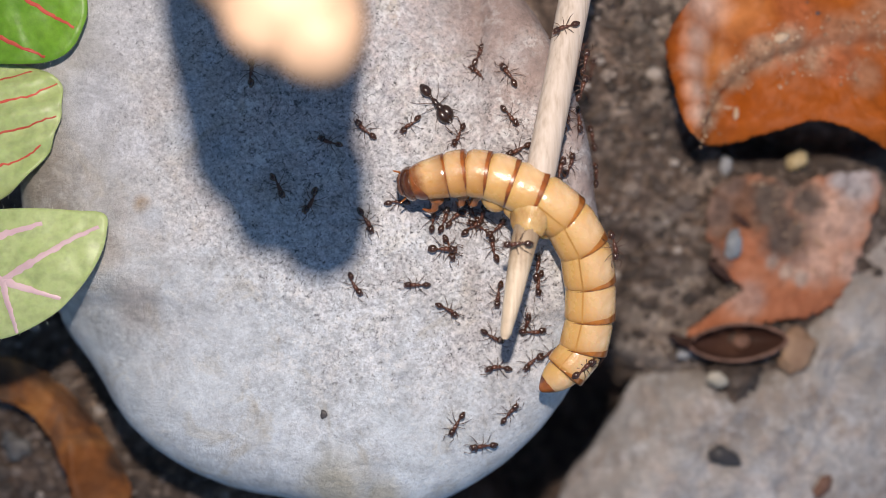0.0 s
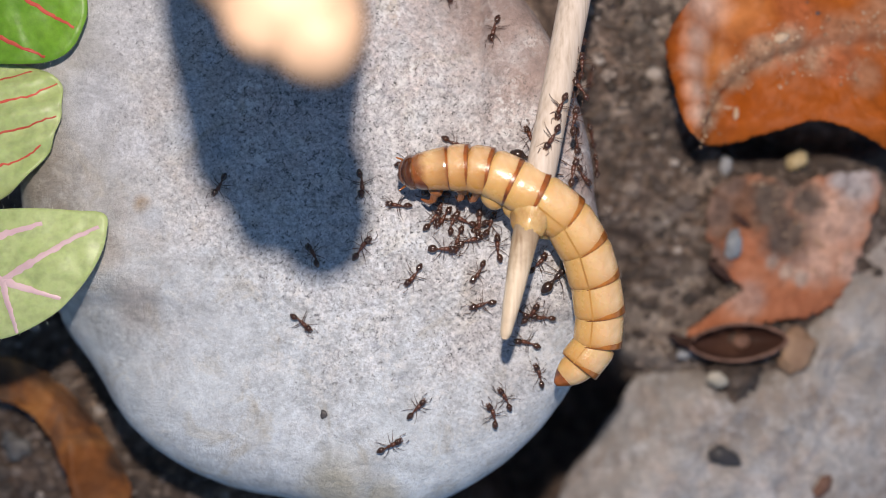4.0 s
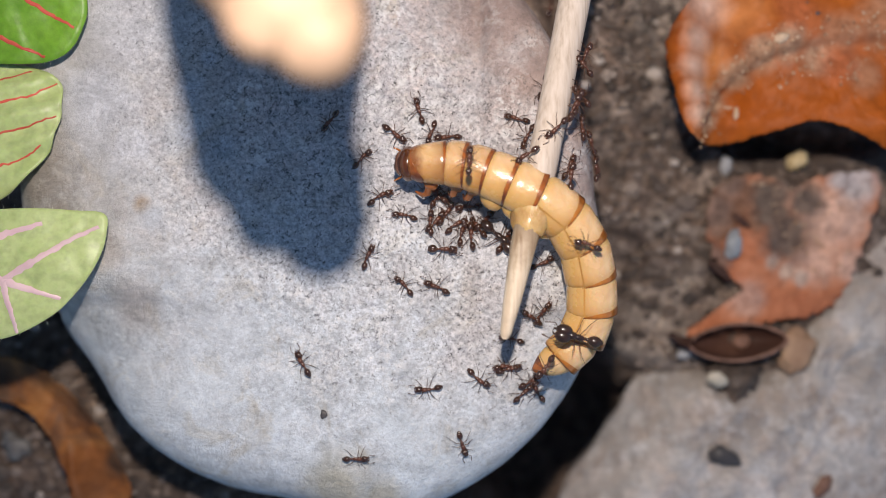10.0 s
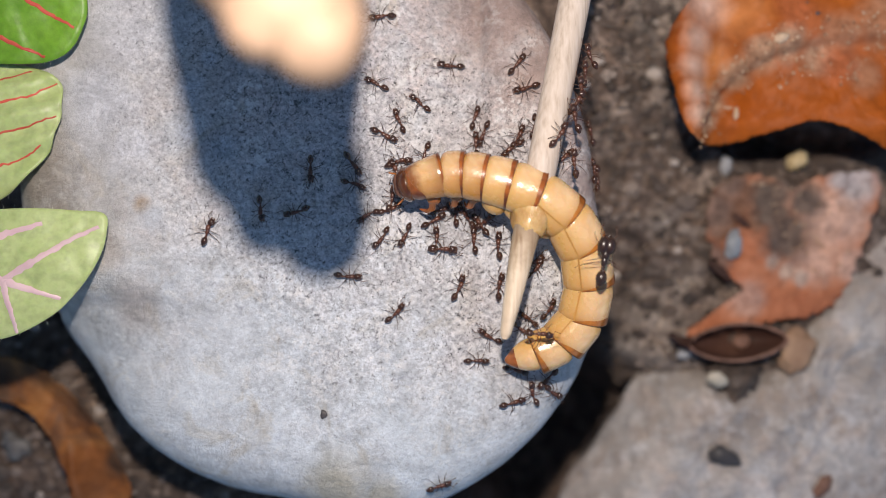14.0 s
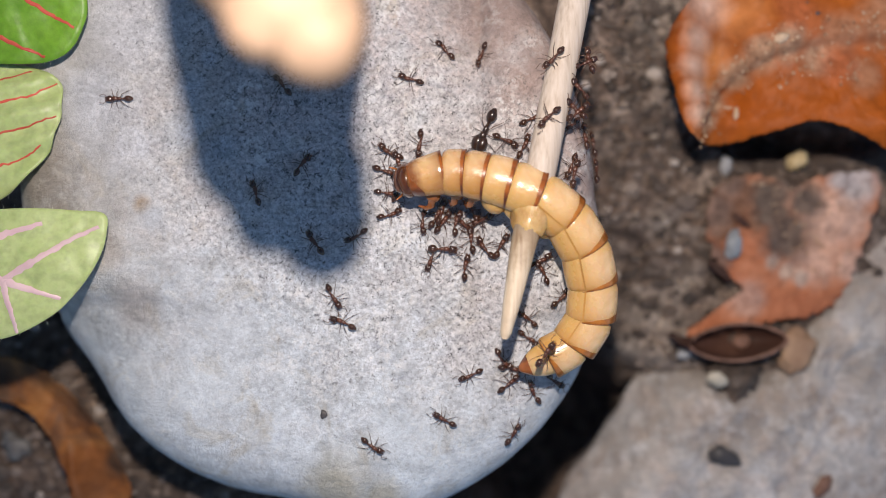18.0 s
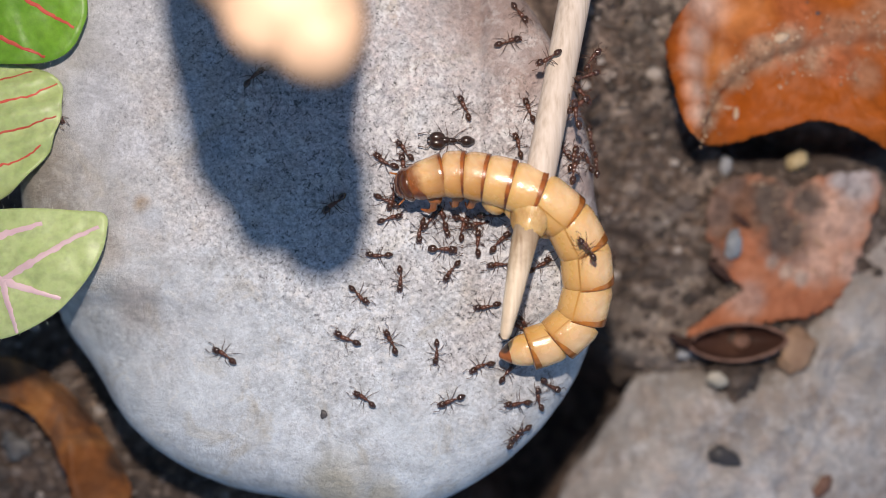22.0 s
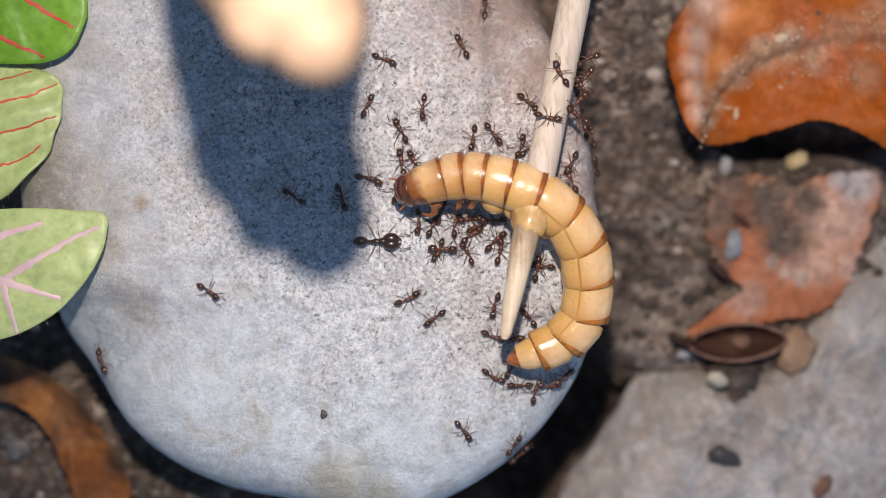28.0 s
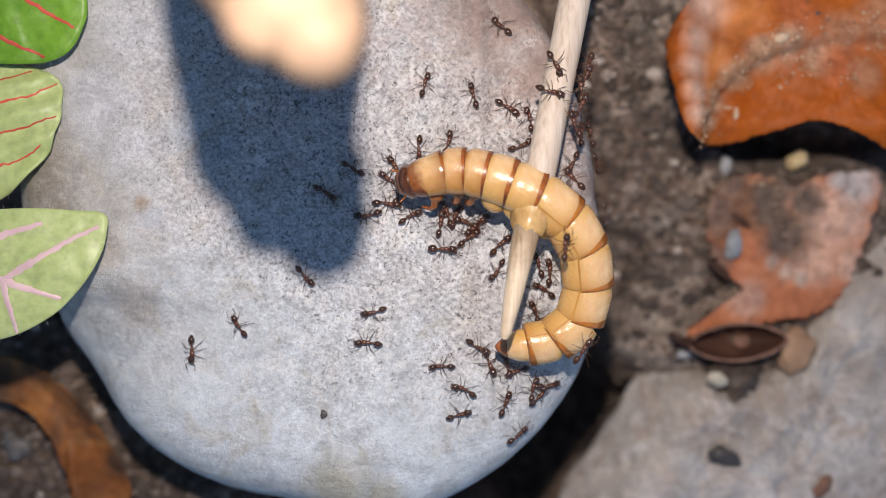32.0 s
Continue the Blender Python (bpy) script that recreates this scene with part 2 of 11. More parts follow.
def island_material(name, stops):
    """Loose grains, each of a tone of its own."""
    m, t, p = nodes_of(name)
    geo = t.nodes.new("ShaderNodeNewGeometry")
    col = ramp(t, geo.outputs["Random Per Island"], stops)
    fine = ramp(t, noise_node(t, 1500, 4, 0.7), [(0.3, black(0.6)), (0.65, black(1.25))])
    col = mix(t, 1.0, col, fine, "MULTIPLY")
    t.links.new(col, p.inputs["Base Color"])
    p.inputs["Roughness"].default_value = 0.65
    bump(t, p, noise_node(t, 1800, 4, 0.6), 0.6, 0.0002)
    return m


def dead_leaf_material(name, a, b, c, grit, dust=(0.16, 0.12, 0.1), soiled=(), sheen_tones=()):
    """Dry leaf; soiled: lists of ragged stains with their tone and strength; the last argument: the same, smooth, for
    leaf tones and a painted sheen.
    """
    m, t, p = nodes_of(name)
    col = ramp(t, noise_node(t, 70, 6, 0.65, warp=0.5), [(0.3, a), (0.5, b), (0.72, c)])
    fine = ramp(t, noise_node(t, 600, 6, 0.7), [(0.3, black(0.78)), (0.6, black(1.07))])
    col = mix(t, 1.0, col, fine, "MULTIPLY")
    dirt = ramp(t, noise_node(t, 110, 8, 0.75, warp=0.8), [(0.6 - 0.13 * grit, black(0)), (0.69 - 0.13 * grit, black(grit))])
    col = mix(t, dirt, col, dust)
    for places, tint, strength in sheen_tones:
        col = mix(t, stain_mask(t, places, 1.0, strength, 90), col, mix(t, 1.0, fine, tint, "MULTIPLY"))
    for places, tint, strength in soiled:
        col = mix(t, stain_mask(t, places, 0.45, strength, 290), col, mix(t, 1.0, ramp(t, noise_node(t, 700, 6, 0.75), [(0.35, black(0.5)), (0.65, black(1.35))]), tint, "MULTIPLY"))
    t.links.new(col, p.inputs["Base Color"])
    p.inputs["Roughness"].default_value = 0.58
    p.inputs["Specular IOR Level"].default_value = 0.22
    bump(t, p, noise_node(t, 330, 8, 0.6), 0.16, 0.0004)
    return m


def green_leaf_material(name, a, b, edge):
    m, t, p = nodes_of(name)
    col = ramp(t, noise_node(t, 130, 5, 0.6), [(0.3, a), (0.6, b), (0.8, edge)])
    fine = ramp(t, noise_node(t, 1100, 4, 0.6), [(0.3, black(0.82)), (0.6, black(1.06))])
    col = mix(t, 1.0, col, fine, "MULTIPLY")
    t.links.new(col, p.inputs["Base Color"])
    p.inputs["Roughness"].default_value = 0.45
    p.inputs["Subsurface Weight"].default_value = 0.15
    p.inputs["Subsurface Radius"].default_value = (0.5, 1.0, 0.2)
    p.inputs["Subsurface Scale"].default_value = 0.0006
    bump(t, p, noise_node(t, 500, 5, 0.6), 0.35, 0.0002)
    return m


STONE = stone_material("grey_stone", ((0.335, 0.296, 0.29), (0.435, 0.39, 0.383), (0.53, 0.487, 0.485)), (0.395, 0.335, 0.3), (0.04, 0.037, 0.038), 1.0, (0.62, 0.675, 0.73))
SLAB = stone_material("brown_grey_stone", ((0.25, 0.21, 0.175), (0.375, 0.335, 0.3), (0.52, 0.485, 0.455)), (0.29, 0.225, 0.18), (0.16, 0.13, 0.115), 0.7, None, 0.45)
DRY_SOIL = soil_material("dry_soil", (0.075, 0.053, 0.042), (0.15, 0.11, 0.086), (0.36, 0.29, 0.24))
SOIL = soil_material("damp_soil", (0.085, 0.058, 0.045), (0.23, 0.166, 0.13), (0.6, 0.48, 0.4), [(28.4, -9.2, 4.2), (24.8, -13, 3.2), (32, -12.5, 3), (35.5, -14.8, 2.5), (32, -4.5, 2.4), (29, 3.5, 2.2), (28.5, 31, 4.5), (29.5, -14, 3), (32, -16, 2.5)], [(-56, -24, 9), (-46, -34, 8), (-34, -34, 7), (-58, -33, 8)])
GRIT = island_material("grit", [(0.0, (0.045, 0.032, 0.025)), (0.6, (0.15, 0.11, 0.087)), (0.92, (0.25, 0.195, 0.16)), (1.0, (0.6, 0.52, 0.46))])
CRUMB = island_material("soil_crumb", [(0.0, (0.2, 0.1, 0.055)), (0.4, (0.38, 0.24, 0.14)), (0.8, (0.52, 0.36, 0.23)), (1.0, (0.66, 0.5, 0.36))])
PEBBLE_YELLOW = plain_material("yellow_pebble", (0.5, 0.36, 0.17), (0.75, 0.6, 0.36), 0.5, 500)
PEBBLE_TAN = plain_material("tan_pebble", (0.4, 0.34, 0.26), (0.58, 0.53, 0.44), 0.6, 500)
FLAKE = plain_material("leaf_flake", (0.5, 0.33, 0.2), (0.72, 0.55, 0.4), 0.6, 500)
PEBBLE_BLUE = plain_material("blue_grey_pebble", (0.22, 0.235, 0.25), (0.38, 0.4, 0.43), 0.55, 500)
PEBBLE_PALE = plain_material("pale_pebble", (0.25, 0.25, 0.26), (0.5, 0.5, 0.52), 0.5, 500)
PEBBLE_GREY = plain_material("grey_pebble", (0.08, 0.07, 0.065), (0.2, 0.19, 0.18), 0.5, 500)
BARK = plain_material("bark_chip", (0.28, 0.155, 0.09), (0.46, 0.29, 0.175), 0.6, 300, 0.6, 0.0004)
CHIP = plain_material("dark_chip", (0.045, 0.04, 0.04), (0.09, 0.08, 0.08), 0.5, 500)
LEAF_ORANGE = dead_leaf_material("orange_dead_leaf", (0.16, 0.034, 0.006), (0.36, 0.088, 0.01), (0.44, 0.115, 0.014), 0.3, (0.34, 0.185, 0.11),
                                 [([(31.5, 15.5, 1.6), (32.9, 18.0, 1.7), (35.0, 20.9, 2.0), (37.5, 23.0, 2.2), (40.5, 24.2, 2.4), (44.0, 22.5, 2.2)], (0.4, 0.26, 0.17), 0.75), ([(47, 25.5, 2.6), (51.5, 27.0, 3.5), (49.5, 20.5, 2.4)], (0.4, 0.22, 0.13), 0.6), ([(46.5, 21.5, 2.5), (41, 28, 2.6)], (0.46, 0.13, 0.05), 0.6)],
                                 # Second list: the sheen on the rolled left edge, painted as a pale strip.
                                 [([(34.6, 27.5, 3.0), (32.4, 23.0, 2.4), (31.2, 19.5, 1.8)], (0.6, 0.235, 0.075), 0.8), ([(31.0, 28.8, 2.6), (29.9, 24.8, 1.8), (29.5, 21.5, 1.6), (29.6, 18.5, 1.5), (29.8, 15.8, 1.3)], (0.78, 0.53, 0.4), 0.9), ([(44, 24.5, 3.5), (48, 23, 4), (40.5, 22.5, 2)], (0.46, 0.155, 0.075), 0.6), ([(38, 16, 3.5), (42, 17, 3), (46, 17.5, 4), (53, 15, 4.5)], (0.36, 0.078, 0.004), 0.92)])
LEAF_RED = dead_leaf_material("red_dead_leaf", (0.3, 0.09, 0.04), (0.47, 0.17, 0.08), (0.6, 0.33, 0.22), 0.5, (0.36, 0.265, 0.215),
                              [([(37.5, 6.5, 4.2), (36, 3, 2.6), (40.3, 4, 2.0), (40.5, 7, 2.2)], (0.19, 0.098, 0.058), 0.9), ([(50, 5.5, 4.5), (47.5, 7.5, 2)], (0.58, 0.33, 0.225), 0.75), ([(50.5, 3.5, 4.5), (47.5, -2, 3.0), (53, -2.0, 2.6)], (0.62, 0.4, 0.31), 0.7), ([(44.2, 1.8, 3.9), (42.2, 6.3, 2.9), (46.5, 6.0, 2.6), (42.8, 4.2, 2.6), (44.5, 9.2, 2.6)], (0.12, 0.088, 0.07), 0.95), ([(42.4, -1.8, 1.1), (44.2, -2.9, 1.2), (46, -3.8, 1.2)], (0.48, 0.39, 0.32), 0.7), ([(53.2, 8.8, 3.2), (51, 8.9, 1.8)], (0.47, 0.45, 0.45), 0.8), ([(39.2, -6.6, 2.6)], (0.5, 0.36, 0.3), 0.55), ([(34.6, 4.5, 2.8), (35.0, -1.5, 2.4), (36.5, 8.8, 2.4)], (0.2, 0.13, 0.1), 0.85)])
LEAF_BROWN = dead_leaf_material("brown_dead_leaf", (0.06, 0.022, 0.009), (0.24, 0.085, 0.024), (0.44, 0.2, 0.065), 0.6, (0.06, 0.042, 0.035),
                                [([(-58, -16.5, 4.5), (-51, -15, 3.0), (-44.5, -19.5, 2.6), (-41, -27, 2.2)], (0.07, 0.04, 0.024), 0.85)])
POD = dead_leaf_material("brown_pod", (0.03, 0.014, 0.01), (0.075, 0.035, 0.025), (0.15, 0.075, 0.05), 0.5, (0.1, 0.07, 0.055))
POD_RIM = dead_leaf_material("brown_pod_rim", (0.14, 0.065, 0.042), (0.25, 0.135, 0.095), (0.34, 0.21, 0.16), 0.5)
GREEN_BRIGHT = green_leaf_material("bright_green_leaf", (0.09, 0.22, 0.012), (0.15, 0.31, 0.02), (0.22, 0.38, 0.045))
GREEN_PALE = green_leaf_material("pale_green_leaf", (0.34, 0.42, 0.15), (0.43, 0.5, 0.22), (0.57, 0.57, 0.295))
VEIN_RED = plain_material("red_vein", (0.42, 0.04, 0.03), (0.55, 0.11, 0.065), 0.45, 900)
VEIN_PINK = plain_material("pink_vein", (0.66, 0.42, 0.46), (0.72, 0.54, 0.54), 0.45, 700)
HAIR = plain_material("leaf_hair", (0.6, 0.6, 0.5), (0.8, 0.8, 0.7), 0.4, 900, 0)
STEM = plain_material("plant_stem", (0.2, 0.25, 0.08), (0.3, 0.33, 0.13), 0.5)
STUB = plain_material("pale_wood_stub", (0.36, 0.232, 0.152), (0.44, 0.302, 0.207), 0.6, 250, 0.4, 0.0003)
WOOD = wood_material("skewer_wood", (0.45, 0.355, 0.28), (0.56, 0.46, 0.375), (0.63, 0.53, 0.45))
WOOD_STAINED = wood_material("stained_wood", (0.16, 0.11, 0.08), (0.62, 0.485, 0.345), (0.72, 0.6, 0.45), 0.0015)
SKIN = skin_material("larva_skin", (0.62, 0.36, 0.15), (0.82, 0.58, 0.335), (0.44, 0.19, 0.035), (0.6, 0.335, 0.085))
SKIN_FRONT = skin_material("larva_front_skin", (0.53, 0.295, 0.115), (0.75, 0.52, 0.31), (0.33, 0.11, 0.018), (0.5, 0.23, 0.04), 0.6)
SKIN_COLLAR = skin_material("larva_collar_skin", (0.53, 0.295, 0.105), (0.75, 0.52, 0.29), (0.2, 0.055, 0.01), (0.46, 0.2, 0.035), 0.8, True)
BAND = band_material("larva_band", (0.32, 0.088, 0.013), (0.11, 0.026, 0.006))
BAND_REAR = band_material("larva_rear_band", (0.42, 0.145, 0.017), (0.13, 0.034, 0.006))
FACE = plain_material("larva_face", (0.05, 0.017, 0.009), (0.2, 0.09, 0.055), 0.25, 600, 0.2, 0.0001, 0.25, 0.5)
LINE = plain_material("larva_line", (0.38, 0.17, 0.03), (0.5, 0.25, 0.055), 0.3, 700, 0.1, 0.0001, 0.25, 0.4)
HEADCAP = plain_material("larva_head", (0.012, 0.004, 0.002), (0.15, 0.045, 0.011), 0.2, 420, 0.1, 0.0001, 0.25, 0.7)
LARVA_LEG = plain_material("larva_leg", (0.2, 0.045, 0.009), (0.46, 0.16, 0.028), 0.25, 500, 0.2, 0.0001, 0.25, 0.5)
FLESH = plain_material("larva_torn_skin", (0.36, 0.17, 0.04), (0.68, 0.46, 0.2), 0.3, 420, 0.6, 0.0003, 0.2, 0.4, 0.2)
ANT_HEAD = plain_material("ant_head", (0.016, 0.007, 0.004), (0.07, 0.024, 0.01), 0.24, 1500, 0.1, 0.00002, 0.25, 0.5)
ANT_BODY = plain_material("ant_body", (0.048, 0.016, 0.009), (0.118, 0.039, 0.018), 0.32, 1500, 0.2, 0.00003, 0.25, 0.3)
ANT_GASTER = plain_material("ant_gaster", (0.016, 0.007, 0.004), (0.07, 0.026, 0.012), 0.22, 1500, 0.1, 0.00002, 0.25, 0.5)
ANT_LEG = plain_material("ant_leg", (0.042, 0.017, 0.009), (0.095, 0.038, 0.017), 0.35, 1500, 0)
ANT_DARK = plain_material("major_ant_shell", (0.015, 0.008, 0.006), (0.045, 0.019, 0.01), 0.3, 1500, 0.1, 0.00002, 0.25, 0.3)


# ---- mesh helpers ----
def link_mesh(name, verts, faces, material, smooth=True):
    """A mesh object from millimetre vertices."""
    me = bpy.data.meshes.new(name)
    me.from_pydata([tuple(c * MM for c in v) for v in verts], [], faces)
    me.materials.append(material)
    if smooth:
        me.polygons.foreach_set("use_smooth", [True] * len(me.polygons))
    me.update()
    return new(name, me)


def part(name, shape, material, parent, label="", smooth=True):
    ob = link_mesh(name, shape[0], shape[1], material, smooth)
    ob.parent = parent
    return tagged(ob, label)


def joined(*shapes):
    verts, faces = [], []
    for v, f in shapes:
        o = len(verts)
        verts += list(v)
        faces += [tuple(i + o for i in q) for q in f]
    return verts, faces


def moved(shape, m):
    return [tuple(m @ Vector(v)) for v in shape[0]], shape[1]


def tube(points, radii, sides=8, cap=True):
    """A tube along points, with a radius at each one."""
    pts = [Vector(p) for p in points]
    verts, faces = [], []
    side = None
    for i, p in enumerate(pts):
        d = (pts[min(i + 1, len(pts) - 1)] - pts[max(i - 1, 0)]).normalized()
        ref = side if side else (Vector((0, 0, 1)) if abs(d.z) < 0.9 else Vector((1, 0, 0)))
        b = d.cross(ref).normalized()
        n = b.cross(d).normalized()
        side = n
        for k in range(sides):
            a = 2 * math.pi * k / sides
            verts.append(tuple(p + radii[i] * (math.cos(a) * n + math.sin(a) * b)))
    for i in range(len(pts) - 1):
        for k in range(sides):
            l = (k + 1) % sides
            faces.append((i * sides + k, i * sides + l, (i + 1) * sides + l, (i + 1) * sides + k))
    if cap:
        faces.append(tuple(range(sides)))
        faces.append(tuple(reversed(range(len(verts) - sides, len(verts)))))
    return verts, faces


def ball(c, r, seg=12, rings=8, dent=0.0, freq=1.0, seed=0.0):
    """An ellipsoid at c with the three radii r, uneven by dent."""
    verts, faces = [], []
    for i in range(rings + 1):
        th = math.pi * i / rings
        n = 1 if i in (0, rings) else seg
        for k in range(n):
            a = 2 * math.pi * k / seg
            d = Vector((math.cos(th), math.sin(th) * math.cos(a), math.sin(th) * math.sin(a)))
            g = 1 + dent * noise.noise(d * freq + Vector((seed, seed * 0.7, 3.1)))
            verts.append(tuple(c[j] + r[j] * d[j] * g for j in range(3)))
    def row(i):
        return 0 if i == 0 else 1 + (i - 1) * seg
    for k in range(seg):
        l = (k + 1) % seg
        faces.append((0, 1 + k, 1 + l))
        for i in range(1, rings - 1):
            faces.append((row(i) + k, row(i + 1) + k, row(i + 1) + l, row(i) + l))
        faces.append((row(rings - 1) + k, len(verts) - 1, row(rings - 1) + l))
    return verts, faces


def rounded(outline, steps=6):
    """A closed smooth curve through the outline's points."""
    out, n = [], len(outline)
    p = [Vector((*q, 0)) for q in outline]
    for i in range(n):
        a, b, c, d = p[i - 1], p[i], p[(i + 1) % n], p[(i + 2) % n]
        for s in range(steps):
            t = s / steps
            q = 0.5 * (2 * b + (c - a) * t + (2 * a - 5 * b + 4 * c - d) * t * t + (3 * b - a - 3 * c + d) * t ** 3)
            out.append((q.x, q.y))
    return out


def sheet(outline, centre, height, thick, rings=14, steps=6, undercut=0.0, ragged=0.0):
    """A thin sheet inside an outline, height(x, y, k) with k 0 in the middle and 1 at the rim."""
    rim = rounded(outline, steps)
    fray = [(0.0, 0.0)] * len(rim)
    if ragged:
        fray = [tuple(ragged * (noise.noise(Vector((x, y, q))) + 0.6 * noise.noise(Vector((x * 2.7, y * 2.7, q + 3)))) for q in (3, 9)) for x, y in rim]
    n = len(rim)
    top = [(centre[0], centre[1], height(centre[0], centre[1], 0))]
    for r in range(1, rings + 1):
        k = r / rings
        for (x, y), (p, q) in zip(rim, fray):
            u, v = centre[0] + (x - centre[0]) * k + p * k ** 9, centre[1] + (y - centre[1]) * k + q * k ** 9
            top.append((u, v, height(u, v, k)))
    low = [(x + (centre[0] - x) * undercut, y + (centre[1] - y) * undercut, z - thick) for x, y, z in top]
    m = len(top)
    faces = []
    for i in range(n):
        j = (i + 1) % n
        faces.append((0, 1 + i, 1 + j))
        faces.append((m, m + 1 + j, m + 1 + i))
        for r in range(rings - 1):
            a, b = 1 + r * n, 1 + (r + 1) * n
            faces.append((a + i, b + i, b + j, a + j))
            faces.append((m + a + i, m + a + j, m + b + j, m + b + i))
        a = 1 + (rings - 1) * n
        faces.append((a + i, m + a + i, m + a + j, a + j))
    return top + low, faces


def bumpy(x, y, scale, seed=0.0, octaves=4):
    return noise.fractal(Vector((x * scale, y * scale, seed)), 0.9, 2.1, octaves)


# ---- ground, slab and the big stone ----
GROUND = -24.0
STONE_X, STONE_Y, STONE_A, STONE_B, STONE_T = -14.6, 7.2, 33.6, 39.1, 17.0


def lip(x, y):
    """1 towards the corner where the stone is cut short by a sharp low rim, 0 elsewhere."""
    u, v = x - STONE_X, y - STONE_Y
    g = min(1.0, max(0.0, ((0.61 * u - 0.79 * v) / (math.hypot(u, v) + 0.01) - 0.72) / 0.22))
    return g * g * (3 - 2 * g)


def squeeze(x, y):
    """How far the outline is drawn in: at the sharp low rim and at the foot."""
    u, v = x - STONE_X, y - STONE_Y
    g = min(1.0, max(0.0, ((-0.45 * u - 0.893 * v) / (math.hypot(u, v) + 0.01) - 0.8) / 0.15))
    return 1 + 0.022 * lip(x, y) + 0.062 * g * g * (3 - 2 * g)


def stone_r(x, y):
    """0 in the stone's middle, 1 at its girth; its far shoulder is broader."""
    if x < STONE_X:
        a = STONE_A * (1 + 0.05 * min(1.0, max(0.0, (y - STONE_Y + 14) / 26)) + 0.1 * min(1.0, max(0.0, (y - 13) / 6)))
    else:
        a = STONE_A * (1 + 0.055 * min(1.0, max(0.0, (STONE_Y - y) / 22)) - 0.045 * min(1.0, max(0.0, (y + 6) / 12)) - 0.115 * min(2.0, max(0.0, (y - 8.5) / 19)) ** 1.3)
    return squeeze(x, y) * (abs((x - STONE_X) / a) ** 2.2 + abs((y - STONE_Y) / STONE_B) ** 2.2) ** (1 / 2.2)


def crown(r, x, y):
    """Drop below the top; two sides stay flat almost to the rim."""
    power = 3.7 + 8 * min(1.0, max(0.0, (-22 - x) / 10)) * min(1.0, max(0.0, (y + 6) / 8)) + 2.6 * min(1.0, max(0.0, (-8 - y) / 12 * min(1.0, max(0.3, (x + 54) / 16)))) + 2.6 * min(1.0, max(0.0, (x - 6) / 9)) + 24 * min(1.0, max(0.0, (x - 4) / 8)) * min(1.0, max(0.0, (y + 8) / 10)) + 5 * min(1.0, max(0.0, (-12 - y) / 8)) * min(1.0, max(0.0, (x + 50) / 16))
    return -STONE_T * (1 - 0.55 * lip(x, y)) * (1 - (max(0.0, 1 - min(r, 1) ** power)) ** 0.5)


def stone_z(x, y):
    """The height of the stone's upper side."""
    return crown(stone_r(x, y), x, y)


def ground_z(x, y):
    """Uneven soil, washed out into a gap along the stone's foot."""
    d = (stone_r(x, y) - 1.0) / (0.16 + 0.54 * min(1.0, max(0.0, (-14 - y) / 9)) if x > STONE_X + 8 else 0.16)
    gap = math.exp(-d * d) if d > 0 else 1.0
    gap *= min(1.0, max(0.0, (4 - y) / 14))
    gap *= 1 - 0.9 * math.exp(-((x - 29) ** 2 + (y + 14) ** 2) / 45)
    gap += 0.5 * math.exp(-((x - 46.5) / 11) ** 2 - ((y - 13.9 - 0.004 * (x - 47) ** 2) / 2.4) ** 2)
    return GROUND - ((25 if x > STONE_X + 8 else 9) + 22 * min(1.0, max(0.0, (x - 4) / 8)) * min(1.0, max(0.0, (-6 - y) / 8))) * gap + 10 * math.exp(-((x - 17) / 9) ** 2) * min(1.0, max(0.0, (y - 11) / 10)) * min(1.0, max(0.0, (70 - y) / 20)) + 10 * math.exp(-((x + 29) ** 2 + (y + 31) ** 2) / 60) + 1.4 * bumpy(x, y, 0.06, 2.0, 3) + 0.9 * bumpy(x, y, 0.3, 5.0, 5)


def build_ground():
    fine = [-78 + 0.5 * i for i in range(313)]
    far = [90, 110, 150, 220, 400, 900, 2500, 8000, 30000]
    line = [-q for q in reversed(far)] + fine + far
    n = len(line)
    verts = [(x, y, ground_z(x, y)) for y in line for x in line]
    faces = [(j * n + i, j * n + i + 1, (j + 1) * n + i + 1, (j + 1) * n + i) for j in range(n - 1) for i in range(n - 1)]
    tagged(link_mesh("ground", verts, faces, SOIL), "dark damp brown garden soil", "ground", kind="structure")


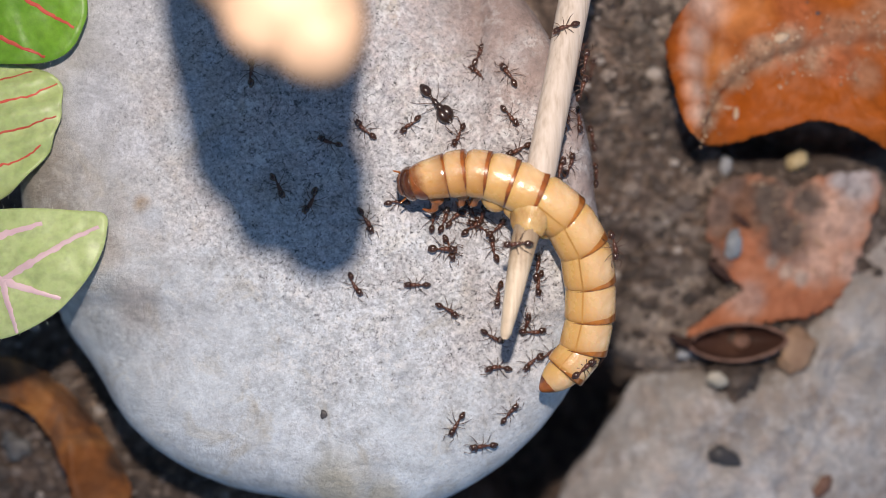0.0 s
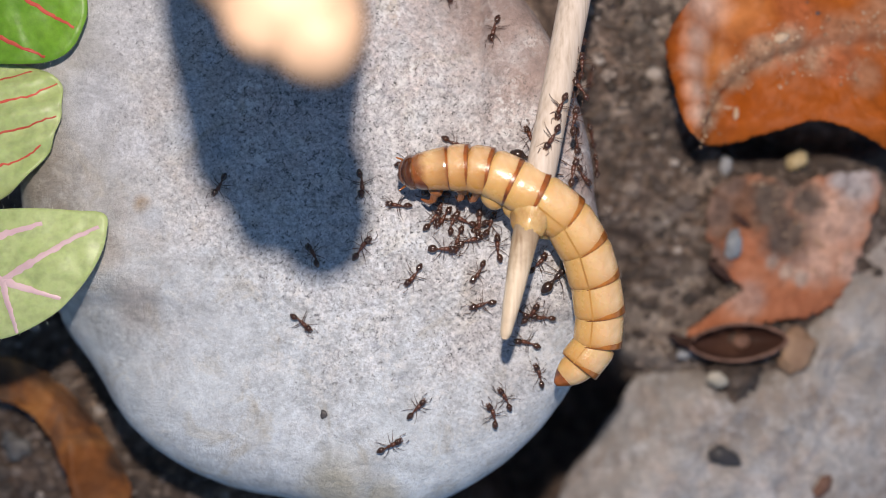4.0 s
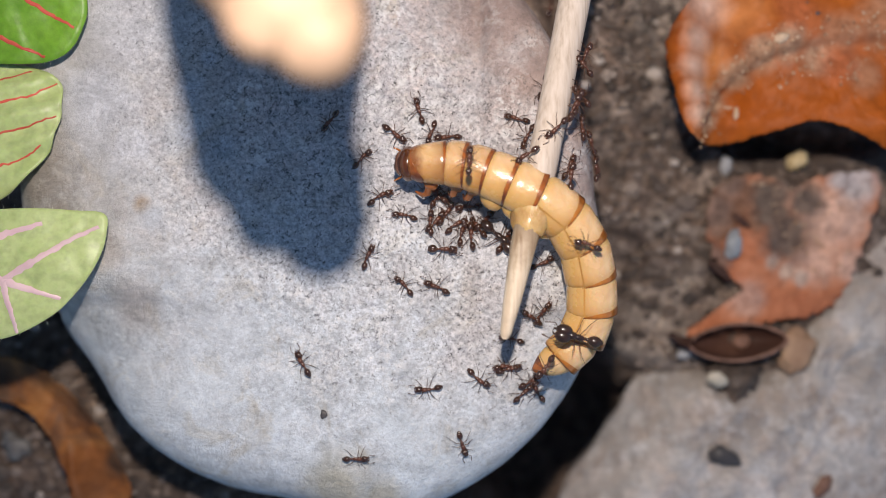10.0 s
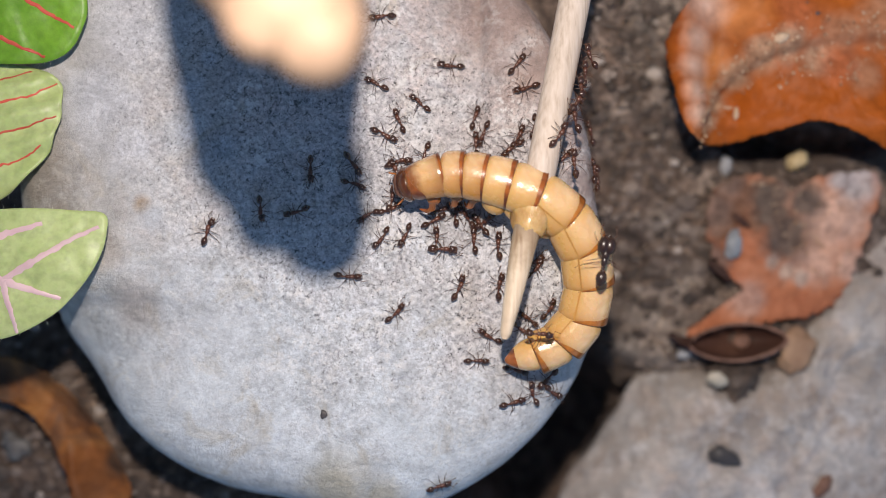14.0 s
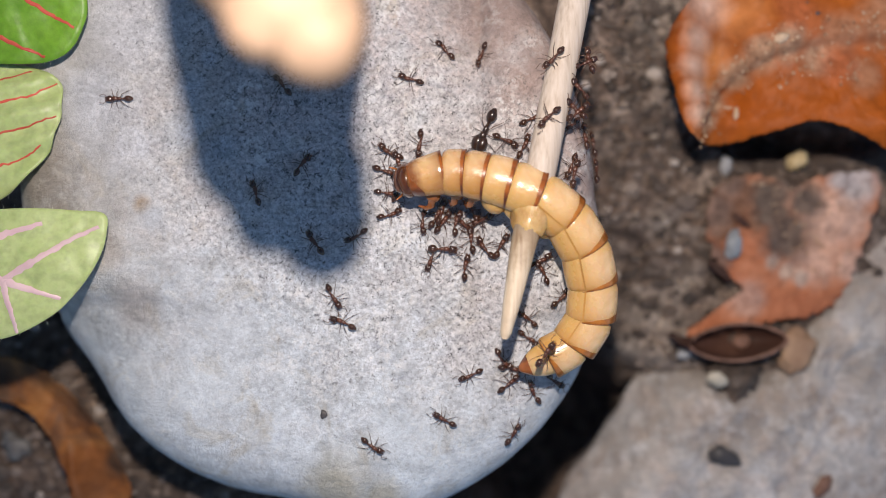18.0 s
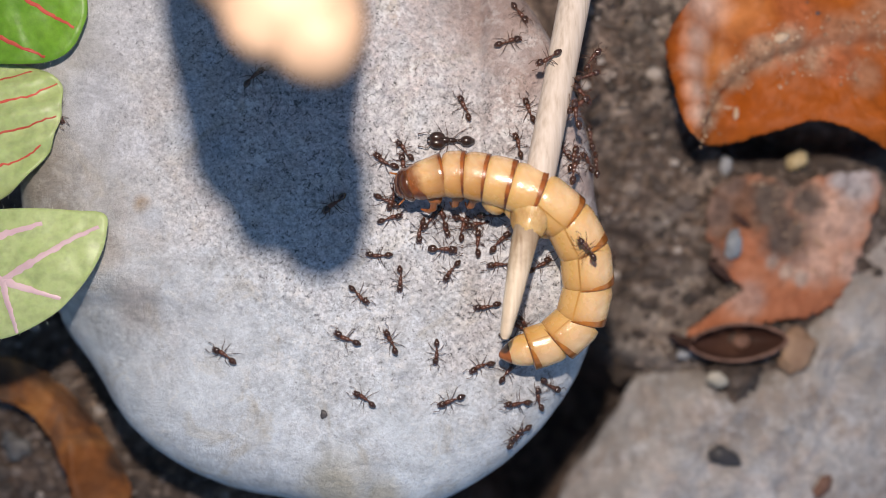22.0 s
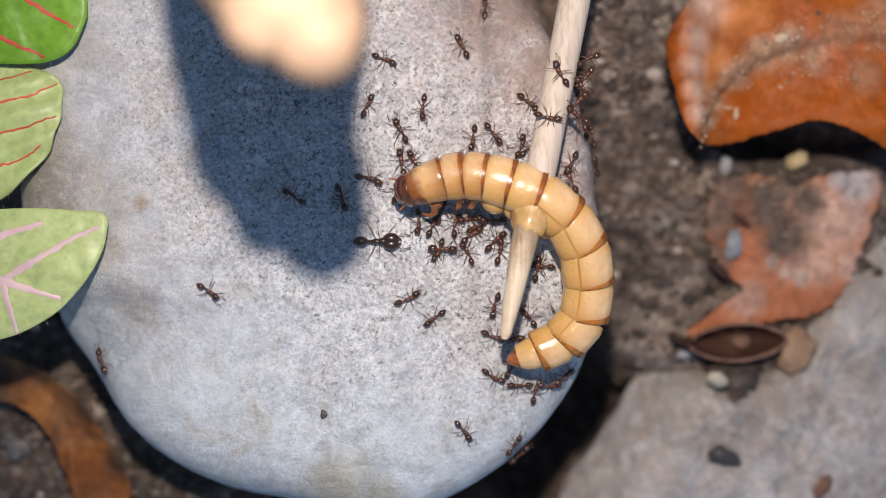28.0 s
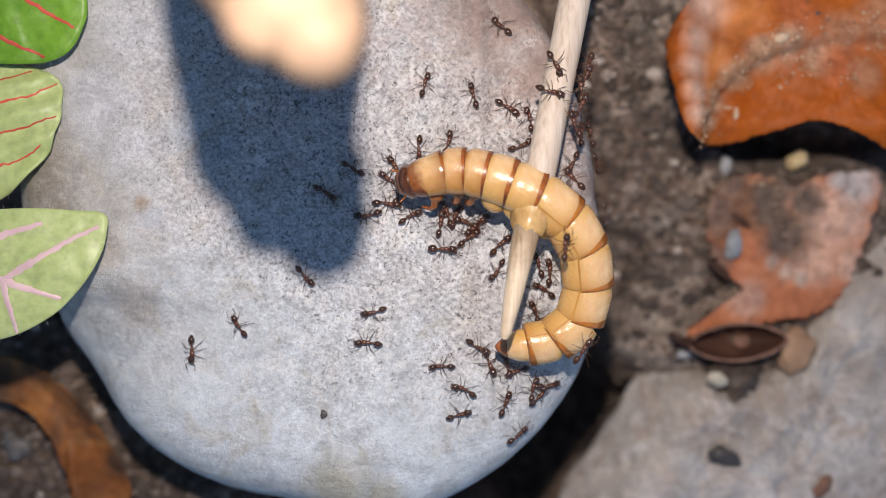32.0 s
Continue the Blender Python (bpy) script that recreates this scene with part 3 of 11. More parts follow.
def build_stone():
    seg, rings = 260, 90
    verts, faces = [(STONE_X, STONE_Y, stone_z(STONE_X, STONE_Y))], []
    for i in range(1, rings + 41):
        for k in range(seg):
            a = 2 * math.pi * k / seg
            c, s = math.cos(a), math.sin(a)
            unit = (abs(c) ** 2.2 + abs(s) ** 2.2) ** (-1 / 2.2)
            if i <= rings:
                q = math.sin(0.5 * math.pi * i / rings)
                x, y = STONE_X + STONE_A * q * unit * c, STONE_Y + STONE_B * q * unit * s
                z = None
            else:
                g = (i - rings) / 40
                q = 1 - 0.35 * g * g
                x, y = STONE_X + STONE_A * q * unit * c, STONE_Y + STONE_B * q * unit * s
                z = -36 * math.sin(0.5 * math.pi * g)
            if c < 0:
                x = STONE_X + (x - STONE_X) * (1 + 0.05 * min(1.0, max(0.0, (y - STONE_Y + 14) / 26)) + 0.1 * min(1.0, max(0.0, (y - 13) / 6)))
            else:
                x = STONE_X + (x - STONE_X) * (1 + 0.055 * min(1.0, max(0.0, (STONE_Y - y) / 22)) - 0.045 * min(1.0, max(0.0, (y + 6) / 12)) - 0.115 * min(2.0, max(0.0, (y - 8.5) / 19)) ** 1.3)
            w = squeeze(x, y)
            x, y = STONE_X + (x - STONE_X) / w, STONE_Y + (y - STONE_Y) / w
            z = crown(q, x, y) if z is None else z + crown(1, x, y)
            w = 0.12 * bumpy(x, y, 0.5, z * 0.3) * (1 if z > -14 else 2)
            verts.append((x + w * 0.3 * c, y + w * 0.3 * s, z + w * 0.6))
    for k in range(seg):
        l = (k + 1) % seg
        faces.append((0, 1 + k, 1 + l))
        for i in range(rings + 39):
            a, b = 1 + i * seg, 1 + (i + 1) * seg
            faces.append((a + k, b + k, b + l, a + l))
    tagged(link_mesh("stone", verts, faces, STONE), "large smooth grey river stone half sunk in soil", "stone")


def build_slab():
    rim = [(14.7, -38.0), (16.4, -32.5), (19.9, -27.4), (23.4, -22.5), (25.5, -18.2), (29.7, -15.4), (37.0, -15.3), (44.4, -11.6), (48.8, -7.2), (51.8, -1.4), (53.9, 3.0), (58.3, 6.7), (67.1, 8.1), (78.0, -4.3), (78.0, -40.9), (45.1, -48.2), (17.3, -48.2)]
    c = (45.09, -29.94, -22)

    def height(x, y, k):
        return -21.3 - 7.0 * max(0.0, k - 0.55) ** 2.2 / 0.45 ** 2.2 + 1.0 * bumpy(x, y, 0.11, 8) + 0.35 * bumpy(x, y, 0.5, 4) + 1.3 * k ** 4 * bumpy(x, y, 0.3, 15)
    shape = sheet(rim, c, height, 26.0, 60, 14, 0.28)
    tagged(link_mesh("flat_stone", *shape, SLAB), "flat rough brown-grey stone sunk in the soil", "stone")


build_ground()
build_stone()
build_slab()


# ---- fittonia plant ----
def ribbon(points, width, height, lift=0.06):
    """A low raised ridge along points (x, y) on a surface height(x, y)."""
    verts, faces = [], []
    fine = []
    for i in range(len(points) - 1):
        for s in range(6):
            t = s / 6
            fine.append([points[i][j] * (1 - t) + points[i + 1][j] * t for j in (0, 1)])
    fine.append(list(points[-1]))
    n = len(fine)
    for i, (x, y) in enumerate(fine):
        x += 0.17 * bumpy(x, y, 1.5, 1.0)
        y += 0.17 * bumpy(x, y, 1.5, 6.0)
        a, b = fine[max(i - 1, 0)], fine[min(i + 1, n - 1)]
        d = Vector((b[0] - a[0], b[1] - a[1])).normalized()
        w = width * (1 - 0.55 * i / n) * (1 + 0.3 * bumpy(x, y, 2.0, 3.0))
        for s, h in ((-1, -0.05), (-0.5, lift), (0.5, lift), (1, -0.05)):
            u, v = x - d.y * w * s / 2, y + d.x * w * s / 2
            verts.append((u, v, height(u, v, 0.5) + h))
    for i in range(n - 1):
        for k in range(3):
            faces.append((4 * i + k, 4 * i + k + 1, 4 * i + k + 5, 4 * i + k + 4))
    return verts, faces


def fittonia_leaf(plant, rim, centre, height, material, veins, vein_material, width, label):
    leaf = part("leaf", sheet(rim, centre, height, 0.25, 20, 8), material, plant, label)
    for v in veins:
        part("vein", ribbon(v, width, height), vein_material, leaf)
    edge = rounded(rim, 10)
    hairs = []
    for i in range(0, len(edge), 2):
        x, y = edge[i]
        d = Vector((x - centre[0], y - centre[1], 0)).normalized()
        z = height(x, y, 1) - 0.1
        q = 0.25 + 0.3 * random.random()
        tip = (x + d.x * q + random.uniform(-0.2, 0.2), y + d.y * q + random.uniform(-0.2, 0.2), z + 0.1)
        hairs.append(tube([(x, y, z), tip], [0.011, 0.004], 3))
    part("leaf_hair", joined(*hairs), HAIR, leaf, "fine pale hairs along the rim")
    return leaf


def build_plant():
    plant = new("fittonia_plant")
    plant.location = (-62 * MM, 10 * MM, GROUND * MM)
    tagged(plant, "low green fittonia plant with red and pink veined leaves", "plant")

    def droop(x, y, c, reach):
        return ((x - c[0]) ** 2 + (y - c[1]) ** 2) / reach ** 2

    def h1(x, y, k):
        return 3.0 - 0.9 * droop(x, y, (-47, 28), 12) + 0.3 * bumpy(x, y, 0.3, 1)

    def h2(x, y, k):
        return 1.5 - 0.3 * math.cos(2 * math.pi * (y - 0.33 * (x + 43) - 12.9) / 3.25) - 0.9 * droop(x, y, (-47, 12), 9) + 0.3 * bumpy(x, y, 0.3, 2)

    def h3(x, y, k):
        return 3.4 - 0.9 * droop(x, y, (-45, -2), 10) + 0.35 * bumpy(x, y, 0.25, 3)
    made = [
        fittonia_leaf(plant, [(-57.0, 35.7), (-47.0, 36.3), (-40.6, 32.2), (-37.7, 28.7), (-37.0, 25.8), (-37.3, 23.3), (-38.4, 21.1), (-40.3, 19.7), (-43.5, 19.2), (-48.2, 19.6), (-54.6, 22.3), (-59.3, 28.7)], (-47.03, 28.14, 2.5), h1, GREEN_BRIGHT,
                      [[(-44.7, 27.3), (-42.4, 25.3), (-40.0, 23.9), (-38.1, 23.0)], [(-48.2, 23.5), (-45.6, 21.8), (-43.5, 20.8), (-41.3, 19.9)], [(-43.5, 31.6), (-40.6, 29.3), (-38.3, 27.6)]], VEIN_RED, 0.7, "bright green leaf with red veins"),
        fittonia_leaf(plant, [(-56.1, 14.9), (-52.5, 18.2), (-47.8, 19.4), (-44.2, 19.3), (-41.2, 18.4), (-40.2, 16.7), (-40.3, 14.0), (-41.3, 10.6), (-43.6, 7.7), (-46.6, 5.3), (-51.3, 3.6), (-55.5, 6.6)], (-47.16, 12.24, 1), h2, GREEN_PALE,
                      [[(-50.1, 16.4), (-46.6, 17.8), (-43.3, 18.8)], [(-50.1, 14.0), (-46.6, 15.3), (-43.3, 16.2), (-40.7, 17.5)], [(-50.1, 10.9), (-46.6, 12.1), (-43.6, 12.9), (-40.7, 14.0)], [(-50.1, 7.2), (-46.6, 8.7), (-43.9, 9.6), (-42.1, 10.9)]], VEIN_RED, 0.38, "pale green leaf with thin red veins"),
        fittonia_leaf(plant, [(-54.4, -2.3), (-52.0, 2.4), (-47.4, 3.9), (-42.1, 4.2), (-38.1, 4.0), (-35.3, 3.7), (-34.9, 1.9), (-35.9, -1.6), (-38.1, -4.7), (-41.0, -7.3), (-45.6, -9.3), (-50.9, -9.3)], (-44.46, -2.27, 3), h3, GREEN_PALE,
                      [[(-47.4, -4.6), (-45.0, -3.0), (-41.6, -1.0), (-38.6, 0.9), (-35.6, 2.4)], [(-45.6, -3.1), (-42.7, -4.1), (-39.5, -5.1)], [(-45.2, -2.9), (-44.6, -5.8), (-43.9, -8.7)], [(-46.8, 0.9), (-44.5, 1.7), (-41.3, 2.6)]], VEIN_PINK, 1.05, "pale green leaf with broad pink veins"),
    ]
    low = Vector((-62, 10, GROUND))
    stems = []
    for end in ((-52, 27, 1.6), (-51, 14, 0.2), (-52, -3, 2.0)):
        e = Vector(end)
        stems.append(tube([low, low + (e - low) * 0.5 + Vector((-2, 0, 3)), e], [1.1, 0.9, 0.6], 8))
    for s in stems:
        made.append(part("stem", s, STEM, plant))
    for ob in made:
        ob.matrix_parent_inverse = Matrix.Translation(plant.location).inverted()


build_plant()


# ---- pale stub, skewer ----
def build_stub():
    stub = tagged(new("wood_stub"), "pale tan lumpy stub of bare wood standing in soil", "wood")
    axis = [(-9.71, 15.35, 42), (-10.64, 17.28, 42.5), (-11.0, 20.91, 42), (-11.6, 24.88, 40), (-16, 40, 28), (-18, 54, 8), (-19, 66, -27)]
    rad = [3.2, 5.1, 5.8, 6.4, 6.8, 7.4, 8.2]
    fine, fr = [], []
    for i in range(len(axis) - 1):
        for s in range(8):
            t = s / 8
            fine.append(Vector(axis[i]).lerp(Vector(axis[i + 1]), t))
            fr.append(rad[i] * (1 - t) + rad[i + 1] * t)
    verts, faces = tube(fine, fr, 28)
    out = []
    for v in verts:
        q = Vector(v)
        out.append(tuple(q + 0.35 * noise.noise_vector(q * 0.3)))
    part("stem", (out, faces), STUB, stub)
    part("knob", ball((-9.34, 15.49, 43), (4.6, 4.2, 4.2), 40, 26, 0.06, 1.3, 2), STUB, stub)
    part("knob", ball((-7.46, 12.26, 44), (2.65, 2.6, 2.6), 32, 20, 0.06, 1.5, 5), STUB, stub)
    part("knob", ball((-8.04, 13.33, 43.2), (3.4, 3.1, 2.6), 32, 20, 0.06, 1.2, 12), STUB, stub)
    part("knob", ball((-10.59, 13.45, 43.8), (2.5, 2.35, 2.5), 28, 18, 0.06, 1.5, 9), STUB, stub)


def build_skewer():
    line = [(38.2, 137.5, -26), (13.84, 26.20, 1), (11.96, 17.48, 3.2), (9.88, 8.00, 5.4), (7.88, 0.06, 6.9), (6.70, -5.48, 7.7), (6.12, -8.22, 8.1), (6.02, -8.62, 8.2), (5.98, -8.82, 8.25)]
    rad = [1.72, 1.68, 1.6, 1.55, 1.27, 0.86, 0.56, 0.42, 0.16]
    skewer = tagged(new("skewer"), "pale bamboo skewer with a sharpened tip", "skewer")
    part("shaft", tube(line[:4] + [tuple(Vector(line[3]).lerp(Vector(line[4]), 0.55))], rad[:4] + [1.5], 20), WOOD, skewer)
    part("point", tube([tuple(Vector(line[3]).lerp(Vector(line[4]), 0.54))] + line[4:], [1.49] + rad[4:], 20), WOOD_STAINED, skewer, "cut tapered point, stained by the larva")


build_stub()
build_skewer()


# ---- dead leaves and bits on the soil ----
def pebble(name, c, r, material, label, seed, turn=None):
    shape = ball((0, 0, 0), r, 14, 9, 0.5, 1.4, seed)
    ob = link_mesh(name, *shape, material)
    ob.matrix_basis = pose(c[0] * MM, c[1] * MM, c[2] * MM, 0, 0, 40 * seed if turn is None else turn)
    return tagged(ob, label, "pebble")


def crumbs_on(leaf, height, places, spread, count):
    """Loose grains of soil stuck to a leaf, scattered round the places."""
    grains = []
    for x, y in places:
        for _ in range(count):
            u, v = x + random.gauss(0, spread * 0.5), y + random.gauss(0, spread * 0.5)
            g = random.choice((0.04, 0.05, 0.06, 0.07, 0.08, 0.1, 0.13, 0.2))
            grains.append(ball((u, v, height(u, v, 0.5) + g * 0.4), (g, g * random.uniform(0.6, 1), g * 0.7), 6, 4, 0.5, 2, random.random() * 40))
    part("soil_dust", joined(*grains), CRUMB, leaf, "pale grains of soil stuck to the leaf", False)["kind"] = "stuff"


def build_litter():
    def h_big(x, y, k):
        crease = y - 13.2 - 11.7 * (1 - math.exp(-max(0.0, x - 30.4) / 5))
        fold = (0.9 * math.tanh(crease / 0.6) - 0.5 * math.exp(-(crease / 1.1) ** 2)) * min(1.0, max(0.0, (x - 29) / 3))
        u = x - (27.8 + 0.10 * (12 - y))
        roll = 3.4 * math.exp(-((u - 1.2) / 2.6) ** 2) - 2.2 * math.exp(-((u - 6.5) / 2.8) ** 2) - 2.0 * max(0.0, -u) ** 1.2 * 0.35
        lip = 1.4 * math.exp(-((y - 13.6 - 0.02 * (x - 44) ** 2) / 2.2) ** 2)
        return -11.5 + 0.1 * max(0.0, x - 36) + roll + lip + 1.2 * math.sin((x - 30) * 0.2 + y * 0.25) + 0.55 * bumpy(x, y, 0.22, 3) - 0.7 * k ** 6 + fold
    big = tagged(new("dead_leaf"), "curled orange-brown dead leaf lying on the soil", "leaf")
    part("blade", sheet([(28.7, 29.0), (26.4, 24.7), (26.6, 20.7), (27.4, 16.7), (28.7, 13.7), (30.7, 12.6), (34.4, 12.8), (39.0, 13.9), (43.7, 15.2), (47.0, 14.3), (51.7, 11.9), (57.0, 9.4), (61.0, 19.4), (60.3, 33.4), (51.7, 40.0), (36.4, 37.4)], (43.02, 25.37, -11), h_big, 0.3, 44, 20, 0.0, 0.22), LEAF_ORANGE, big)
    crumbs_on(big, h_big, [(31.0, 14.6), (31.8, 16.1), (32.7, 17.6), (33.8, 19.4), (35.2, 21.0), (36.9, 22.7), (39.0, 24.0), (41.7, 24.7), (43.7, 22.0), (46.4, 25.4), (50.3, 26.7), (40.4, 21.4), (52.0, 24.0), (48.5, 21.0)], 2.4, 45)
    for x, y, r in ((43.7, 27.5, 0.34), (42.6, 28.9, 0.16)):
        part("blemish", ball((x, y, h_big(x, y, 0.4) + 0.02), (r, r * 0.7, 0.06), 12, 6, 0.5, 2, x), CHIP, big, "small dark rot spot")

    for x, y, r, turn in ((39.2, 24.5, (0.85, 0.6, 0.5), 20), (35.5, 16.4, (0.28, 0.85, 0.3), -8), (34.8, 17.2, (0.7, 0.16, 0.15), 0)):
        pebble("leaf_flake", (x, y, h_big(x, y, 0.4) + 0.15), r, FLAKE, "tiny pale flake on an orange dead leaf", x, turn)["category"] = "flake"

    def h_low(x, y, k):
        return -20.9 + 0.9 * bumpy(x, y, 0.16, 7, 5) + 0.3 * (y - 4) * 0.2
    low = tagged(new("dead_leaf"), "flat reddish dead leaf fragment dusted with soil", "leaf")
    part("blade", sheet([(34.4, 6.5), (36.0, 8.7), (40.0, 9.7), (45.1, 8.3), (48.8, 9.4), (55.7, 9.6), (55.4, 3.7), (53.3, -2.1), (51.1, -6.5), (47.3, -8.4), (41.4, -9.6), (36.3, -10.6), (31.4, -11.1), (37.0, -7.8), (39.1, -5.8), (35.3, -2.1), (34.0, 2.6)], (44.73, -0.66, -22), h_low, 0.3, 30, 16, 0.0, 0.6), LEAF_RED, low)
    # Shade in the leaf's holes, put in as thin black-brown slivers.
    for x, y, z, r in ((38.1, 3.7, -20.6, (1.5, 0.5, 0.35)), (35.6, -2.8, -21.0, (1.9, 0.6, 0.4))):
        tagged(link_mesh("bark_chip", *moved(ball((0, 0, 0), r, 16, 9, 0.3, 1.5, x), pose(x, y, z, 0, 0, -40)), POD), "narrow black-brown sliver standing for a shaded hole in a dead leaf", "bark")
    pebble("pebble", (37.2, 0.5, -20.7), (1.9, 0.95, 0.7), PEBBLE_BLUE, "flat blue-grey pebble on a dead leaf", 11, 78)
    crumbs_on(low, h_low, [(44.0, 6.7), (45.1, 4.1), (45.8, 1.5), (47.3, 0.1), (44.4, 3.0), (48.0, 3.7), (49.5, -2.1), (41.4, 8.1)], 2.4, 28)

    def h_dirt(x, y, k):
        return -20.6 + 0.5 * bumpy(x, y, 0.5, 21, 5) - 1.6 * k ** 2
    tagged(link_mesh("soil_clod", *sheet([(34.7, -15.3), (37.5, -14.4), (40.7, -14.8), (41.2, -16.8), (39.6, -18.8), (38.0, -20.4), (36.7, -18.1)], (38.33, -16.77, -21), h_dirt, 1.5, 20, 12, 0.0, 0.9), DRY_SOIL), "smear of dark brown soil on the flat stone", "soil")

    def h_left(x, y, k):
        return -20.5 + 1.8 * k * k + 0.5 * bumpy(x, y, 0.3, 9)
    side = tagged(new("dead_leaf"), "narrow curled brown dead leaf on dark soil", "leaf")
    part("blade", sheet([(-60.8, -14.0), (-54.3, -13.8), (-48.9, -16.6), (-44.6, -21.2), (-41.2, -26.2), (-39.5, -31.6), (-45.6, -33.0), (-47.7, -28.0), (-50.7, -22.2), (-54.3, -19.5), (-60.0, -18.3)], (-48.89, -20.45, -20), h_left, 0.35, 24, 14, 0.0, 0.3), LEAF_BROWN, side)
    crumbs_on(side, h_left, [(-45.6, -15.8), (-43.5, -20.1), (-47.8, -17.9)], 2.5, 20)
    # seed pod: an open shallow shell
    verts, faces = [], []
    cx, cy, cz = (37.40, -11.82, -19.4)
    n = 40
    for i in range(9):
        g = i / 8
        for k in range(n):
            a = 2 * math.pi * k / n
            rr = math.sin(0.5 * math.pi * g)
            verts.append((cx + 6.0 * rr * math.cos(a), cy + 2.2 * rr * math.sin(a) * (1 - 0.25 * math.cos(a) ** 2) + 0.3 * math.cos(a), cz - 4.0 * math.cos(0.5 * math.pi * g) + 0.25 * bumpy(math.cos(a) * 3, math.sin(a) * 3, 0.5, 2)))
    for i in range(9):
        g = 1 - i / 8
        for k in range(n):
            a = 2 * math.pi * k / n
            rr = math.sin(0.5 * math.pi * g)
            verts.append((cx + 6.4 * rr * math.cos(a), cy + 2.5 * rr * math.sin(a) * (1 - 0.25 * math.cos(a) ** 2) + 0.3 * math.cos(a), cz - 4.3 * math.cos(0.5 * math.pi * g) + 0.05 + 0.25 * bumpy(math.cos(a) * 3, math.sin(a) * 3, 0.5, 2)))
    for i in range(17):
        for k in range(n):
            l = (k + 1) % n
            faces.append((i * n + k, i * n + l, (i + 1) * n + l, (i + 1) * n + k))
    pod = tagged(new("seed_pod"), "open brown boat-shaped seed pod on the soil", "seed pod")
    part("shell", (verts, faces), POD, pod)
    ring = [(cx + 6.2 * math.cos(a), cy + 2.35 * math.sin(a) * (1 - 0.25 * math.cos(a) ** 2) + 0.3 * math.cos(a), cz + 0.1 + 0.25 * bumpy(math.cos(a) * 3, math.sin(a) * 3, 0.5, 2)) for a in (2 * math.pi * k / 48 for k in range(49))]
    part("rim", tube(ring, [0.19 + 0.09 * math.sin(k * 1.9) * math.sin(k * 0.7) for k in range(49)], 8, False), POD_RIM, pod, "paler brown rim")
    part("seed", ball((cx + 1.3, cy - 0.2, cz - 2.6), (1.15, 0.95, 0.8), 16, 10, 0.2, 1.5, 2), POD_RIM, pod, "round brown seed in the shell")
    part("stalk", tube([(cx - 6.0, cy - 0.2, cz), (cx - 7.2, cy + 0.2, cz - 0.4), (cx - 8.3, cy + 0.9, cz - 1.2)], [0.75, 0.6, 0.35], 10), POD, pod, "short dark stalk")


build_litter()


def build_bits():
    pebble("pebble", (46.20, 11.44, -23), (1.5, 1.1, 1.0), PEBBLE_YELLOW, "small yellowish pebble on the soil", 1)
    pebble("pebble", (37.06, 10.95, -23.3), (1.3, 0.8, 0.8), PEBBLE_PALE, "small pale grey pebble on the soil", 2)
    pebble("pebble", (22.67, 20.01, -23.5), (0.8, 0.6, 0.6), PEBBLE_PALE, "tiny white pebble on the soil", 3)
    pebble("pebble", (35.11, -16.69, -20.4), (1.2, 1.0, 0.8), PEBBLE_TAN, "small tan pebble on the flat stone", 4)
    pebble("pebble", (31.46, -13.67, -22.5), (1.1, 0.7, 0.7), PEBBLE_PALE, "small pale grey pebble on the soil", 5)
    pebble("bark_chip", (45.52, -13.16, -21.2), (2.9, 2.3, 0.8), BARK, "tan chip of bark beside the seed pod", 6)["category"] = "bark"
    pebble("bark_chip", (48.7, -30.4, -20.7), (1.6, 0.9, 0.5), POD_RIM, "small red-brown chip of bark on the flat stone", 13, 60)["category"] = "bark"
    pebble("stone_chip", (35.96, -26.63, -20.6), (2.1, 1.15, 0.8), CHIP, "dark grey stone chip on the flat stone", 7, -15)
    pebble("pebble", (-55.65, -25.76, -23), (2.0, 1.5, 1.2), PEBBLE_GREY, "dark grey pebble in dark soil", 8)
    pebble("soil_crumb", (*(-12.7, -17.6), -1.0), (0.35, 0.5, 0.2), CHIP, "tiny dark crumb of soil on the grey stone", 9).location.z = (stone_z(-12.7, -17.6) + 0.1) * MM
    # fine grit
    random.seed(4)
    pieces = []
    for _ in range(4200):
        x, y = random.uniform(14, 62), random.uniform(-36, 36)
        if random.random() < 0.3:
            x, y = random.uniform(-62, -20), random.uniform(-40, -8)
        if ((x - STONE_X) / STONE_A) ** 2 + ((y - STONE_Y) / STONE_B) ** 2 < 0.9:
            continue
        s = random.choice((0.15, 0.2, 0.25, 0.35, 0.5, 0.7))
        pieces.append(ball((x, y, ground_z(x, y) + s * 0.3), (s, s * random.uniform(0.6, 1), s * 0.7), 6, 4, 0.5, 2, random.random() * 50))
    for _ in range(230):
        x, y = random.uniform(16, 40), random.uniform(-20, 36)
        if random.random() < 0.2:
            x, y = random.uniform(-60, -36), random.uniform(-38, -14)
        if stone_r(x, y) < 1.02:
            continue
        s = random.uniform(0.6, 1.5)
        pieces.append(ball((x, y, ground_z(x, y) + s * 0.15), (s, s * random.uniform(0.5, 1), s * 0.6), 9, 6, 0.7, 1.6, random.random() * 50))
    roots = []
    for _ in range(90):
        x, y = random.uniform(17, 34), random.uniform(-20, 36)
        a = random.uniform(0, 6.3)
        pts = []
        for k in range(6):
            pts.append((x, y, ground_z(x, y) + 0.15))
            x, y, a = x + 0.5 * math.cos(a), y + 0.5 * math.sin(a), a + random.uniform(-0.5, 0.5)
        roots.append(tube(pts, [0.05] * 6, 4))
    tagged(link_mesh("rootlets", *joined(*roots), CRUMB), "fine dry rootlets strewn over the soil", "rootlets", kind="stuff")
    ob = link_mesh("grit", *joined(*pieces), GRIT, False)
